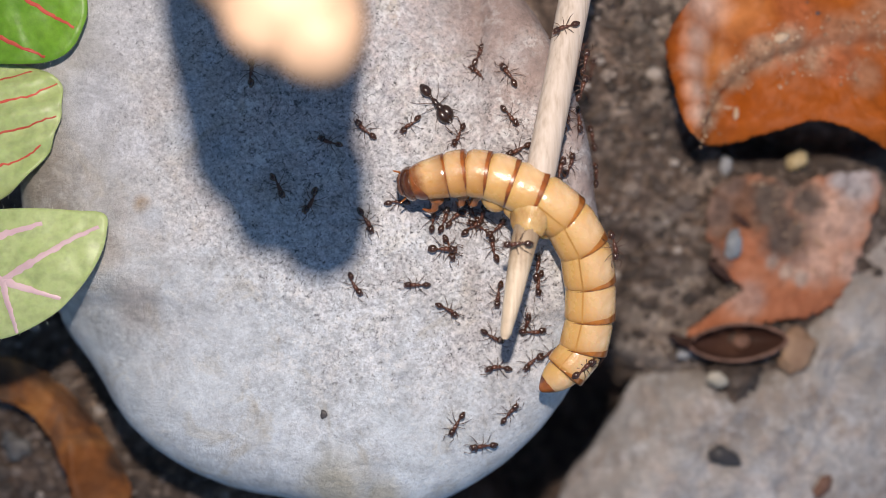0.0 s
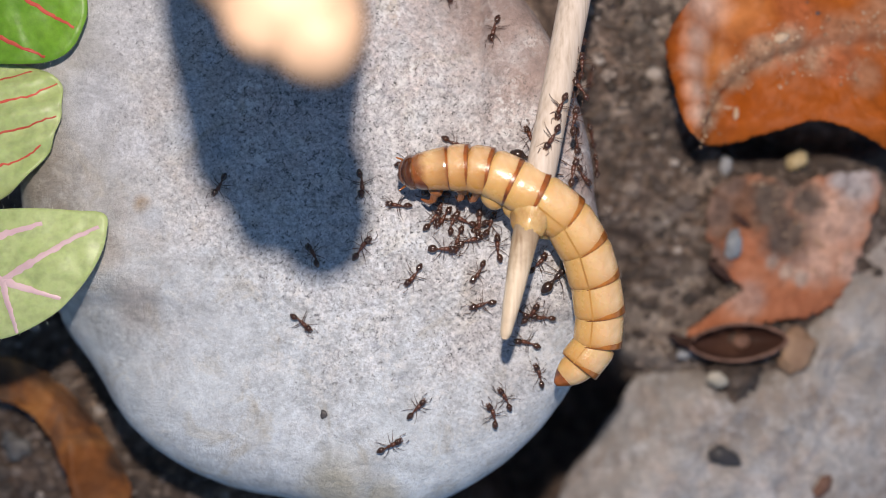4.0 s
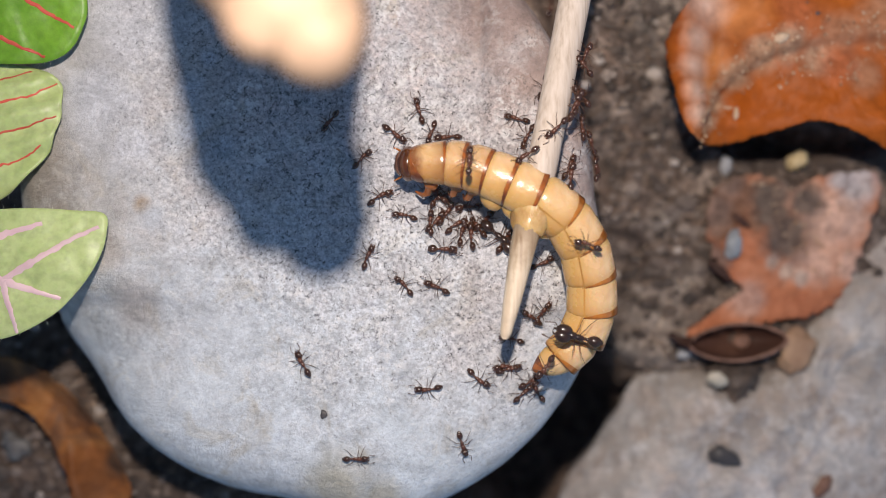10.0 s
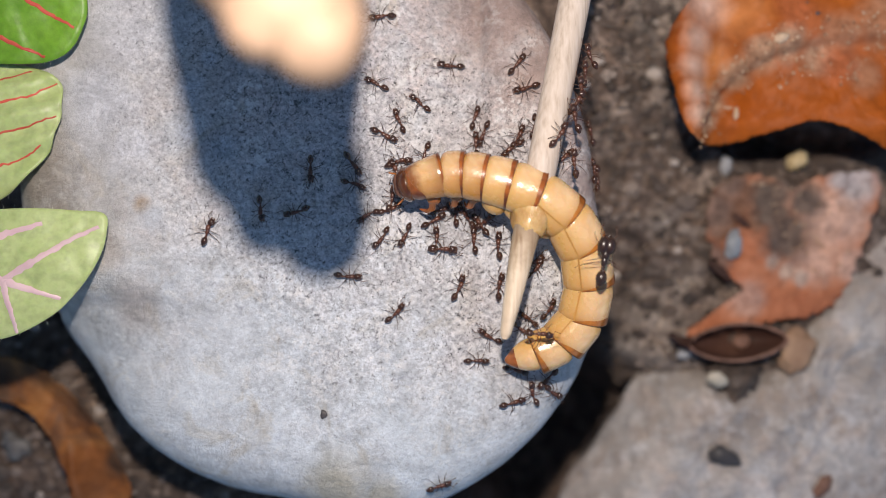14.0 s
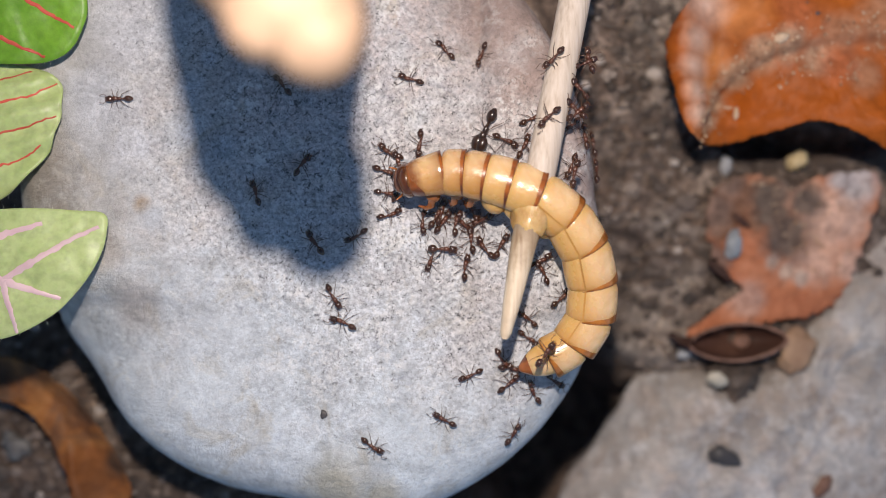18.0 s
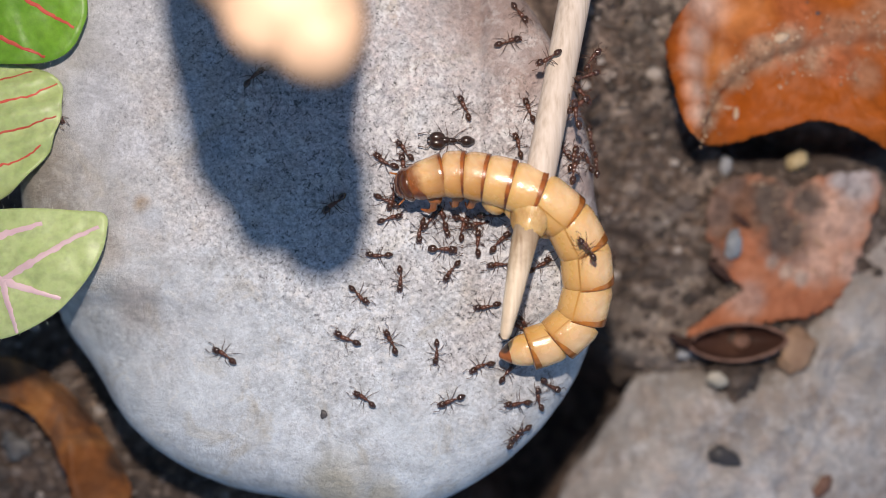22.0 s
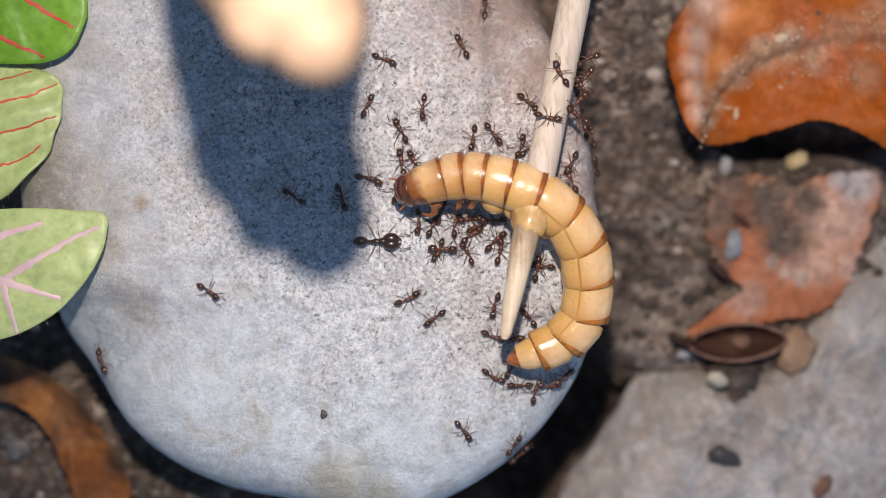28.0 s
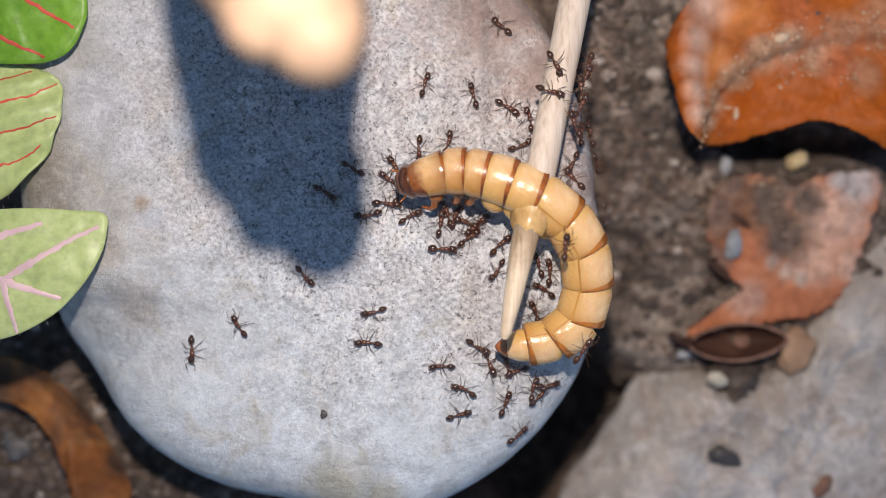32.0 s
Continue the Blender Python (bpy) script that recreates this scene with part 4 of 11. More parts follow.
    tagged(ob, "loose brown and grey grit on the soil", "grit", kind="stuff")


build_bits()


# ---- the larva ----
SEGMENTS = (("head", 1.25, 1.95), ("segment", 3.3, 2.3), ("segment", 2.0, 2.4), ("segment", 2.1, 2.46), ("segment", 2.5, 2.55), ("segment", 2.9, 2.6), ("segment", 3.7, 2.65),
            ("segment", 3.6, 2.65), ("segment", 3.7, 2.65), ("segment", 3.6, 2.6), ("segment", 3.3, 2.5), ("segment", 2.9, 2.25), ("tail", 3.2, 1.75))


def barrel(length, radius, first, last, bulge=0.014, sides=32, span=(-0.16, 1.0), grow=0.0, arc=None, crescent=None, hold=1):
    """One body ring along x, from its front end at 0 to length; its front rim is drawn in under the ring before it."""
    verts, faces = [], []
    steps = 12
    for i in range(steps + 1):
        t = span[0] + (span[1] - span[0]) * i / steps
        r = radius * (first + (last - first) * t + bulge * math.sin(math.pi * max(t, 0.0)) - 0.5 * max(0.0, 0.06 - t) - 3 * max(0.0, t - 0.97)) + grow
        for k in range(sides + (1 if arc else 0)):
            a = 2 * math.pi * k / sides if not arc else arc[0] + (arc[1] - arc[0]) * k / sides
            if crescent:
                g = min(1.0, max(0.06, crescent[0] - crescent[1] * math.cos(a) + 0.3 * noise.noise(Vector((a * 1.3, radius * 9, length * 7)))))
                e = span[hold] + (t - span[hold]) * g
                r = radius * (first + (last - first) * e + bulge * math.sin(math.pi * max(e, 0.0)) - 0.5 * max(0.0, 0.06 - e) - 3 * max(0.0, e - 0.97)) + grow
                verts.append((-length * e, r * math.cos(a), 0.94 * r * math.sin(a)))
                continue
            verts.append((-length * t, r * math.cos(a), 0.94 * r * math.sin(a)))
    m = sides + (1 if arc else 0)
    for i in range(steps):
        for k in range(sides if arc is None else m - 1):
            l = (k + 1) % m
            faces.append((i * m + k, (i + 1) * m + k, (i + 1) * m + l, i * m + l))
    if not arc:
        faces.append(tuple(range(m)))
        faces.append(tuple(reversed(range(len(verts) - m, len(verts)))))
    return verts, faces


def build_larva():
    larva = tagged(new("beetle_larva"), "glossy amber beetle larva pierced by a bamboo skewer, curled", "larva")
    made = []
    for i, (kind, length, radius) in enumerate(SEGMENTS):
        if kind == "head":
            ob = part("head", ball((-0.72, 0, -0.25), (1.18, 1.78, 1.65), 24, 16, 0.06, 2, 1), HEADCAP, larva, "dark glossy brown head capsule")
            part("face", ball((0.02, 0, -0.45), (0.72, 1.3, 1.1), 20, 12, 0.2, 2, 4), FACE, ob, "pinkish brown mouth parts")
            for s in (-1, 1):
                part("mandible", ball((0.35, 0.5 * s, -1.0), (0.45, 0.35, 0.3), 10, 6), HEADCAP, ob)
                part("antenna", tube([(0.0, 1.3 * s, -0.3), (0.8, 1.7 * s, -0.5)], [0.14, 0.08], 6), LARVA_LEG, ob)
        elif kind == "tail":
            v, f = barrel(length, radius, 1.0, 0.12, 0.22)
            ob = part("tail", (v, f), SKIN, larva)
            part("tail_tip", barrel(length, radius, 1.0, 0.12, 0.22, span=(0.62, 1.0), grow=0.02), BAND, ob, "dark brown pointed tail tip")
        else:
            front, back = (0.98, 1.0) if i > 1 else (0.79, 1.0)
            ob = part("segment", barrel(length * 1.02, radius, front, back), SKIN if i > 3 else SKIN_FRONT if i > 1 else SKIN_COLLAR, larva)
            part("band", barrel(length * 1.02, radius, front, back, span=(0.74 if i > 5 else 0.77 if i > 1 else 0.88, 0.995), grow=0.02, crescent=(0.42, 0.62) if i > 5 else (0.78, 0.16)), BAND_REAR if i > 5 else BAND, ob, "dark amber band")
            if i == 1:
                part("front_band", barrel(length * 1.02, radius, front, back, span=(-0.1, 0.5), grow=0.025, crescent=(0.2, -0.3), hold=0), BAND, ob, "dark brown front rim")
            if 3 < i < 7:
                part("belly_fold", ball((-length * 0.5, 1.35, -1.0), (length * 0.66, 2.0, 1.5), 20, 12, 0.06, 1.2, i), SKIN, ob, "pale fold of belly skin")
            if i > 5:
                part("side_line", barrel(length * 1.02, radius, front, back, span=(0.0, 0.98), grow=0.02, sides=3, arc=(math.pi * 0.352, math.pi * 0.372)), LINE, ob)
            if i <= 3:
                for s in (-1, 1):
                    q = 1.2 if s > 0 else 0.75
                    part("leg", joined(ball((-length * 0.5, (1.75 if s > 0 else 1.2) * s, -1.1), (0.85, 0.95 if s > 0 else 0.7, 0.7), 14, 9, 0.2, 1.5, i), tube([(-length * 0.5, 1.7 * s, -1.0), (-length * 0.36, 2.45 * s * q, -1.5), (-length * 0.2, 2.6 * s * q, -2.3), (length * 0.05, 2.2 * s * q, -3.0)], [0.5, 0.4, 0.28, 0.08], 8)), LARVA_LEG, ob, "short amber leg")
        made.append(ob)
    sleeve, hoops = tube([(9.70, 5.19, 4.9), (9.38, 4.26, 5.3), (9.0, 3.4, 5.75), (8.72, 2.8, 6.05), (8.48, 2.1, 6.35), (8.28, 1.45, 6.5)], [2.9, 2.6, 2.25, 1.98, 1.75, 1.4], 36)
    sleeve = [tuple(Vector(v) + 0.3 * noise.noise_vector(Vector(v) * 0.8) + 0.16 * noise.noise_vector(Vector(v) * 2.2)) for v in sleeve]
    fold = ball((10.1, 3.5, 5.0), (2.5, 1.5, 1.8), 30, 18, 0.3, 2.2, 3)
    part("torn_skin", joined((sleeve, hoops), fold), FLESH, larva, "torn skin drawn out along the skewer")
    return larva, made


LARVA, RINGS = build_larva()


# ---- ants ----
def ant_leg_shape(side, reach, lean):
    s = side
    return tube([(0, 0, 0), (0.35 * lean, 0.5 * reach * s, 0.28), (0.75 * lean, 0.95 * reach * s, -0.2), (1.05 * lean, 1.2 * reach * s, -0.36), (1.3 * lean, 1.35 * reach * s, -0.4)],
                [0.04, 0.047, 0.03, 0.02, 0.014], 5)


def build_ant(name, big, label):
    """An ant facing +x, feet at z 0; big: a broad-headed major."""
    k = 1.5 if big else 1.0
    ant = tagged(new(name), label, "ant", "ants round the larva")
    dark, mid = (ANT_DARK, ANT_DARK) if big else (ANT_HEAD, ANT_BODY)
    if big:
        head = joined(ball((1.42, 0.3, 0.75), (0.86, 0.62, 0.54), 18, 12), ball((1.42, -0.3, 0.75), (0.86, 0.62, 0.54), 18, 12))
    else:
        head = joined(ball((1.08, 0, 0.6), (0.42, 0.38, 0.32), 14, 10), ball((0.95, 0.15, 0.6), (0.28, 0.25, 0.28), 12, 8), ball((0.95, -0.15, 0.6), (0.28, 0.25, 0.28), 12, 8))
    h = part("head", head, dark, ant)
    tip = 2.2 if big else 1.42
    for s in (-1, 1):
        part("mandible", tube([(tip - 0.15 * k, 0.22 * k * s, 0.5), (tip + 0.14 * k, 0.16 * k * s, 0.45), (tip + 0.2 * k, 0.02 * s, 0.42)], [0.09 * k, 0.07 * k, 0.02], 5), mid, h)
        part("antenna", tube([(tip - 0.15 * k, 0.17 * k * s, 0.65), (tip + 0.2 * k, 0.55 * k * s, 0.85), (tip + 0.5 * k, 0.5 * k * s, 0.65), (tip + 0.85 * k, 0.42 * k * s, 0.5)], [0.035 * k, 0.035 * k, 0.035 * k, 0.05 * k], 5), ANT_LEG, h)
    part("thorax", joined(ball((0.38 * k, 0, 0.62 * k ** 0.5), (0.4 * k, 0.28 * k, 0.27 * k), 12, 8), ball((-0.05 * k, 0, 0.56 * k ** 0.5), (0.44 * k, 0.21 * k, 0.22 * k), 12, 8)), mid, ant)
    part("waist", joined(ball((-0.5 * k, 0, 0.58 * k ** 0.5), (0.14 * k, 0.12 * k, 0.17 * k), 8, 6), ball((-0.7 * k, 0, 0.56 * k ** 0.5), (0.16 * k, 0.15 * k, 0.15 * k), 8, 6)), mid, ant)
    part("gaster", joined(ball((-1.16 * k, 0, 0.58 * k ** 0.5), (0.48 * k, 0.37 * k, 0.36 * k), 16, 10), ball((-1.36 * k, 0, 0.54 * k ** 0.5), (0.4 * k, 0.27 * k, 0.26 * k), 12, 8)), ANT_GASTER if not big else ANT_DARK, ant)
    for x, reach, lean in ((0.5, 0.82, 0.76), (0.15, 0.95, -0.12), (-0.1, 1.03, -0.92)):
        for s in (-1, 1):
            leg = part("leg", ant_leg_shape(s, reach * k, lean * k), ANT_LEG, ant)
            leg.location = (x * k * MM, 0.1 * k * s * MM, 0.42 * MM)
    return ant


def footing(x, y):
    """The height and the normal of what is under a foot at x, y: the stone, or the soil beside it."""
    r = stone_r(x, y)
    if r > 0.998:
        return ground_z(x, y) + 0.2, Vector((0, 0, 1))
    e = 0.15
    n = Vector((stone_z(x - e, y) - stone_z(x + e, y), stone_z(x, y - e) - stone_z(x, y + e), 2 * e)).normalized()
    return stone_z(x, y) + 0.03, n



def crawl(ant, rows):
    """Rows of seconds, x, y, heading and, off the stone, height: the ant follows the surface under it."""
    made, way = [], [0.0]
    for i, (t, x, y, turn, *up) in enumerate(rows):
        z, n = footing(x, y)
        if up:
            z, n = up[0], Vector((0, 0, 1))
        a = radians(turn)
        f = Vector((math.cos(a), math.sin(a), 0))
        f = (f - n * f.dot(n)).normalized()
        m = Matrix((f, n.cross(f), n)).transposed().to_4x4()
        made.append((t, Matrix.Translation((x * MM, y * MM, z * MM)) @ m))
        if i:
            way.append(way[-1] + (Vector(rows[i][1:3]) - Vector(rows[i - 1][1:3])).length)
    walk(ant, made)
    # the legs swing in two threes, by the way gone
    times = [r[0] for r in rows]
    steps = [0.25 * i for i in range(129)]
    gone = np.interp(steps, times, way)
    legs = [c for c in ant.children if c.name.startswith("leg")]
    for k, leg in enumerate(legs):
        side = 1 if k in (0, 3, 4) else -1
        here = leg.location.copy()
        swing = []
        for t, g in zip(steps, gone):
            s = math.sin(g * 2.1 + 0.4 * math.sin(t * 1.7 + k))
            swing.append((t, Matrix.Translation(here) @ pose(0, 0, 0, 0, 0, 17 * side * s)))
        walk(leg, swing)


def bend(ring, rows):
    """Rows of seconds, place of the ring's front end, heading and pitch."""
    walk(ring, [(t, pose(x * MM, y * MM, z * MM, 0, -pitch, turn)) for t, x, y, z, turn, pitch in rows])


def motions():
    worker = build_ant("ant", False, "small shiny dark brown worker ant")
    worker.scale = (0.9, 0.9, 0.9)
    workers = [worker] + [copy_thing(worker, Matrix()) for _ in range(70)]
    major = build_ant("soldier_ant", True, "large-headed black soldier ant")
    # each worker differs a little in size and in how it holds its body
    random.seed(11)
    for ant in workers:
        size = random.uniform(0.94, 1.06)
        ant.scale = [size * q for q in ant.scale]
        for c in ant.children:
            if c.name.startswith(("head", "gaster")):
                c.rotation_euler.z = radians(random.uniform(-11, 11))
    majors = [major] + [copy_thing(major, Matrix()) for _ in range(2)]
    bend(RINGS[0], [(0, -4.02, 6.49, 4.40, -168, -6), (1, -4.02, 6.36, 4.40, -167, -6), (2, -3.78, 8.09, 4.40, -177, -6), (3, -3.90, 7.80, 4.40, -175, -6), (3.5, -3.90, 7.80, 4.40, -175, -6), (5.5, -4.02, 6.83, 4.40, -170, -6), (6, -4.13, 6.49, 4.40, -168, -6), (6.5, -2.53, 11.21, 8.40, 163, 15), (7, -4.13, 9.52, 4.40, 173, -6), (8, -4.07, 9.52, 4.40, 176, -6), (9, -4.13, 9.12, 4.40, 179, -5), (10, -4.25, 8.67, 4.40, -179, -5), (11, -4.47, 6.36, 4.40, -164, -5), (12, -4.47, 6.36, 4.40, -164, -5), (13, -4.47, 7.05, 4.40, -170, -5), (14, -4.36, 6.36, 4.40, -164, -5), (14.5, -3.28, 10.36, 8.34, 174, 18), (15.3, -4.25, 8.09, 4.40, -176, -5), (17, -4.36, 6.94, 4.40, -169, -5), (18, -4.36, 6.83, 4.40, -168, -5), (19, -4.36, 6.94, 4.40, -169, -5), (20, -4.36, 6.65, 4.40, -166, -5), (21, -4.36, 6.49, 4.40, -164, -5), (22, -4.25, 6.36, 4.40, -164, -5), (23, -4.13, 8.67, 4.40, 176, -5), (24, -4.36, 7.98, 4.40, -179, -6), (25, -4.13, 8.83, 4.40, 176, -6), (28, -4.25, 5.80, 4.40, -162, -6), (29, -4.36, 8.09, 4.40, -177, -6), (30, -4.13, 7.51, 4.40, -172, -5), (31, -4.02, 7.23, 4.40, -170, -5), (32, -4.13, 6.65, 4.40, -164, -5)])
    bend(RINGS[1], [(0, -2.74, 6.74, 4.53, -167, -4), (1, -2.74, 6.65, 4.53, -166, -4), (2, -2.49, 8.14, 4.53, -175, -4), (3, -2.61, 7.89, 4.53, -174, -4), (3.5, -2.61, 7.89, 4.53, -174, -4), (5.5, -2.73, 7.05, 4.53, -169, -4), (6, -2.84, 6.74, 4.53, -167, -4), (6.5, -1.36, 10.83, 8.08, 163, 17), (7, -2.81, 9.34, 4.53, 174, -4), (8, -2.75, 9.41, 4.52, 176, -4), (9, -2.80, 9.08, 4.52, 179, -3), (10, -2.91, 8.67, 4.52, -179, -3), (11, -3.18, 6.71, 4.51, -165, -3), (12, -3.18, 6.71, 4.51, -165, -3), (13, -3.16, 7.26, 4.51, -171, -3), (14, -3.08, 6.72, 4.51, -165, -3), (14.5, -2.06, 10.21, 7.93, 171, 19), (15.3, -2.92, 8.18, 4.51, -177, -3), (17, -3.06, 7.18, 4.51, -169, -3), (18, -3.06, 7.10, 4.51, -168, -3), (19, -3.06, 7.18, 4.51, -169, -3), (20, -3.07, 6.97, 4.51, -166, -3), (21, -3.08, 6.83, 4.51, -165, -3), (22, -2.97, 6.71, 4.51, -165, -3), (23, -2.82, 8.56, 4.52, 176, -3), (24, -3.03, 7.98, 4.52, -179, -4), (25, -2.81, 8.73, 4.53, 177, -4), (28, -2.97, 6.18, 4.52, -162, -4), (29, -3.03, 8.13, 4.52, -177, -4), (30, -2.83, 7.67, 4.52, -172, -3), (31, -2.74, 7.43, 4.52, -170, -3), (32, -2.86, 6.99, 4.52, -165, -3)])
    bend(RINGS[2], [(0, 0.60, 7.49, 4.76, -173, -10), (1, 0.59, 7.46, 4.76, -172, -10), (2, 0.89, 8.39, 4.76, 179, -10), (3, 0.80, 8.21, 4.76, -179, -10), (3.5, 0.80, 8.21, 4.76, -179, -10), (5.5, 0.63, 7.69, 4.75, -176, -10), (6, 0.52, 7.48, 4.74, -175, -10), (6.5, 1.71, 9.85, 7.11, 157, 9), (7, 0.64, 8.91, 4.73, 168, -10), (8, 0.74, 9.13, 4.72, 168, -10), (9, 0.68, 8.98, 4.70, 169, -10), (10, 0.57, 8.70, 4.70, 171, -10), (11, 0.22, 7.57, 4.67, 179, -9), (12, 0.22, 7.57, 4.67, 179, -9), (13, 0.30, 7.79, 4.68, 176, -9), (14, 0.30, 7.57, 4.67, 179, -9), (14.5, 1.13, 9.68, 6.77, 159, 8), (15.3, 0.53, 8.33, 4.67, 171, -9), (17, 0.37, 7.78, 4.68, 177, -9), (18, 0.35, 7.77, 4.68, 177, -9), (19, 0.37, 7.78, 4.68, 177, -9), (20, 0.33, 7.75, 4.68, 178, -9), (21, 0.31, 7.73, 4.68, 179, -9), (22, 0.38, 7.56, 4.68, 179, -9), (23, 0.59, 8.30, 4.72, 171, -10), (24, 0.46, 8.04, 4.73, 175, -10), (25, 0.64, 8.50, 4.75, 173, -10), (28, 0.33, 7.24, 4.73, -173, -10), (29, 0.46, 8.30, 4.72, 174, -10), (30, 0.57, 8.10, 4.71, 177, -10), (31, 0.62, 7.97, 4.70, 177, -9), (32, 0.48, 7.88, 4.70, -180, -9)])
    bend(RINGS[3], [(0, 2.64, 7.69, 5.12, 172, -8), (1, 2.63, 7.68, 5.12, 173, -8), (2, 2.93, 8.30, 5.13, 166, -8), (3, 2.83, 8.19, 5.14, 168, -8), (3.5, 2.83, 8.19, 5.14, 168, -8), (5.5, 2.67, 7.80, 5.11, 170, -8), (6, 2.58, 7.63, 5.10, 172, -8), (6.5, 3.47, 9.05, 6.78, 150, 11), (7, 2.68, 8.43, 5.09, 160, -8), (8, 2.77, 8.64, 5.06, 158, -8), (9, 2.73, 8.52, 5.04, 159, -8), (10, 2.64, 8.32, 5.04, 161, -8), (11, 2.33, 7.49, 5.01, 170, -8), (12, 2.33, 7.49, 5.01, 170, -8), (13, 2.40, 7.62, 5.02, 168, -8), (14, 2.39, 7.48, 5.00, 170, -8), (14.5, 3.01, 8.89, 6.46, 153, 7), (15.3, 2.58, 7.96, 5.00, 164, -8), (17, 2.45, 7.62, 5.01, 168, -8), (18, 2.44, 7.63, 5.01, 168, -8), (19, 2.45, 7.62, 5.01, 168, -8), (20, 2.42, 7.64, 5.01, 168, -8), (21, 2.40, 7.65, 5.02, 169, -8), (22, 2.45, 7.49, 5.01, 170, -8), (23, 2.62, 7.93, 5.06, 165, -8), (24, 2.54, 7.82, 5.08, 167, -8), (25, 2.70, 8.18, 5.12, 164, -8), (28, 2.39, 7.46, 5.07, 173, -8), (29, 2.53, 8.06, 5.06, 165, -8), (30, 2.62, 7.95, 5.05, 166, -8), (31, 2.65, 7.82, 5.04, 167, -8), (32, 2.54, 7.84, 5.04, 167, -8)])
    bend(RINGS[4], [(0, 4.75, 7.37, 5.42, 160, -4), (1, 4.74, 7.38, 5.42, 160, -4), (2, 4.96, 7.73, 5.43, 153, -4), (3, 4.90, 7.69, 5.44, 154, -4), (3.5, 4.90, 7.69, 5.44, 154, -4), (5.5, 4.77, 7.40, 5.41, 159, -5), (6, 4.69, 7.28, 5.40, 162, -5), (6.5, 5.19, 7.99, 6.40, 147, 12), (7, 4.72, 7.66, 5.39, 156, -5), (8, 4.78, 7.78, 5.37, 153, -5), (9, 4.76, 7.70, 5.35, 155, -6), (10, 4.70, 7.58, 5.35, 157, -6), (11, 4.49, 7.06, 5.33, 165, -6), (12, 4.49, 7.06, 5.33, 165, -6), (13, 4.53, 7.15, 5.33, 164, -6), (14, 4.53, 7.05, 5.33, 165, -6), (14.5, 4.89, 7.88, 6.19, 151, 7), (15.3, 4.66, 7.32, 5.32, 161, -6), (17, 4.57, 7.15, 5.33, 164, -6), (18, 4.56, 7.16, 5.33, 164, -6), (19, 4.57, 7.15, 5.33, 164, -6), (20, 4.55, 7.17, 5.33, 164, -6), (21, 4.54, 7.18, 5.33, 164, -6), (22, 4.57, 7.07, 5.33, 165, -6), (23, 4.68, 7.33, 5.37, 161, -5), (24, 4.66, 7.30, 5.38, 161, -5), (25, 4.77, 7.55, 5.42, 157, -5), (28, 4.53, 7.15, 5.38, 164, -5), (29, 4.63, 7.44, 5.37, 159, -6), (30, 4.69, 7.38, 5.36, 160, -6), (31, 4.71, 7.29, 5.35, 161, -6), (32, 4.64, 7.32, 5.35, 161, -6)])
    bend(RINGS[5], [(0, 7.10, 6.46, 5.63, 156, 0), (1, 7.10, 6.46, 5.63, 156, 0), (2, 7.17, 6.55, 5.63, 153, 0), (3, 7.15, 6.54, 5.63, 153, 0), (3.5, 7.15, 6.54, 5.63, 153, 0), (5.5, 7.12, 6.46, 5.62, 156, 0), (6, 7.09, 6.43, 5.62, 157, 0), (6.5, 7.17, 6.64, 5.90, 150, 8), (7, 7.04, 6.55, 5.63, 154, 0), (8, 7.07, 6.57, 5.62, 153, 0), (9, 7.07, 6.54, 5.61, 154, 0), (10, 7.05, 6.51, 5.61, 155, 0), (11, 7.00, 6.37, 5.61, 159, -1), (12, 7.00, 6.37, 5.61, 159, -1), (13, 7.01, 6.39, 5.61, 159, -1), (14, 7.02, 6.37, 5.61, 159, -1), (14.5, 7.10, 6.60, 5.85, 152, 6), (15.3, 7.07, 6.43, 5.60, 157, -1), (17, 7.03, 6.39, 5.61, 159, -1), (18, 7.03, 6.39, 5.61, 159, -1), (19, 7.03, 6.39, 5.61, 159, -1), (20, 7.02, 6.40, 5.61, 159, -1), (21, 7.01, 6.40, 5.61, 158, -1), (22, 7.03, 6.37, 5.61, 159, -1), (23, 7.06, 6.45, 5.62, 157, 0), (24, 7.08, 6.43, 5.62, 157, 0), (25, 7.11, 6.50, 5.63, 155, 0), (28, 6.99, 6.41, 5.62, 159, 0), (29, 7.02, 6.48, 5.62, 156, 0), (30, 7.06, 6.46, 5.62, 156, 0), (31, 7.08, 6.43, 5.61, 157, 0), (32, 7.04, 6.44, 5.61, 157, 0)])
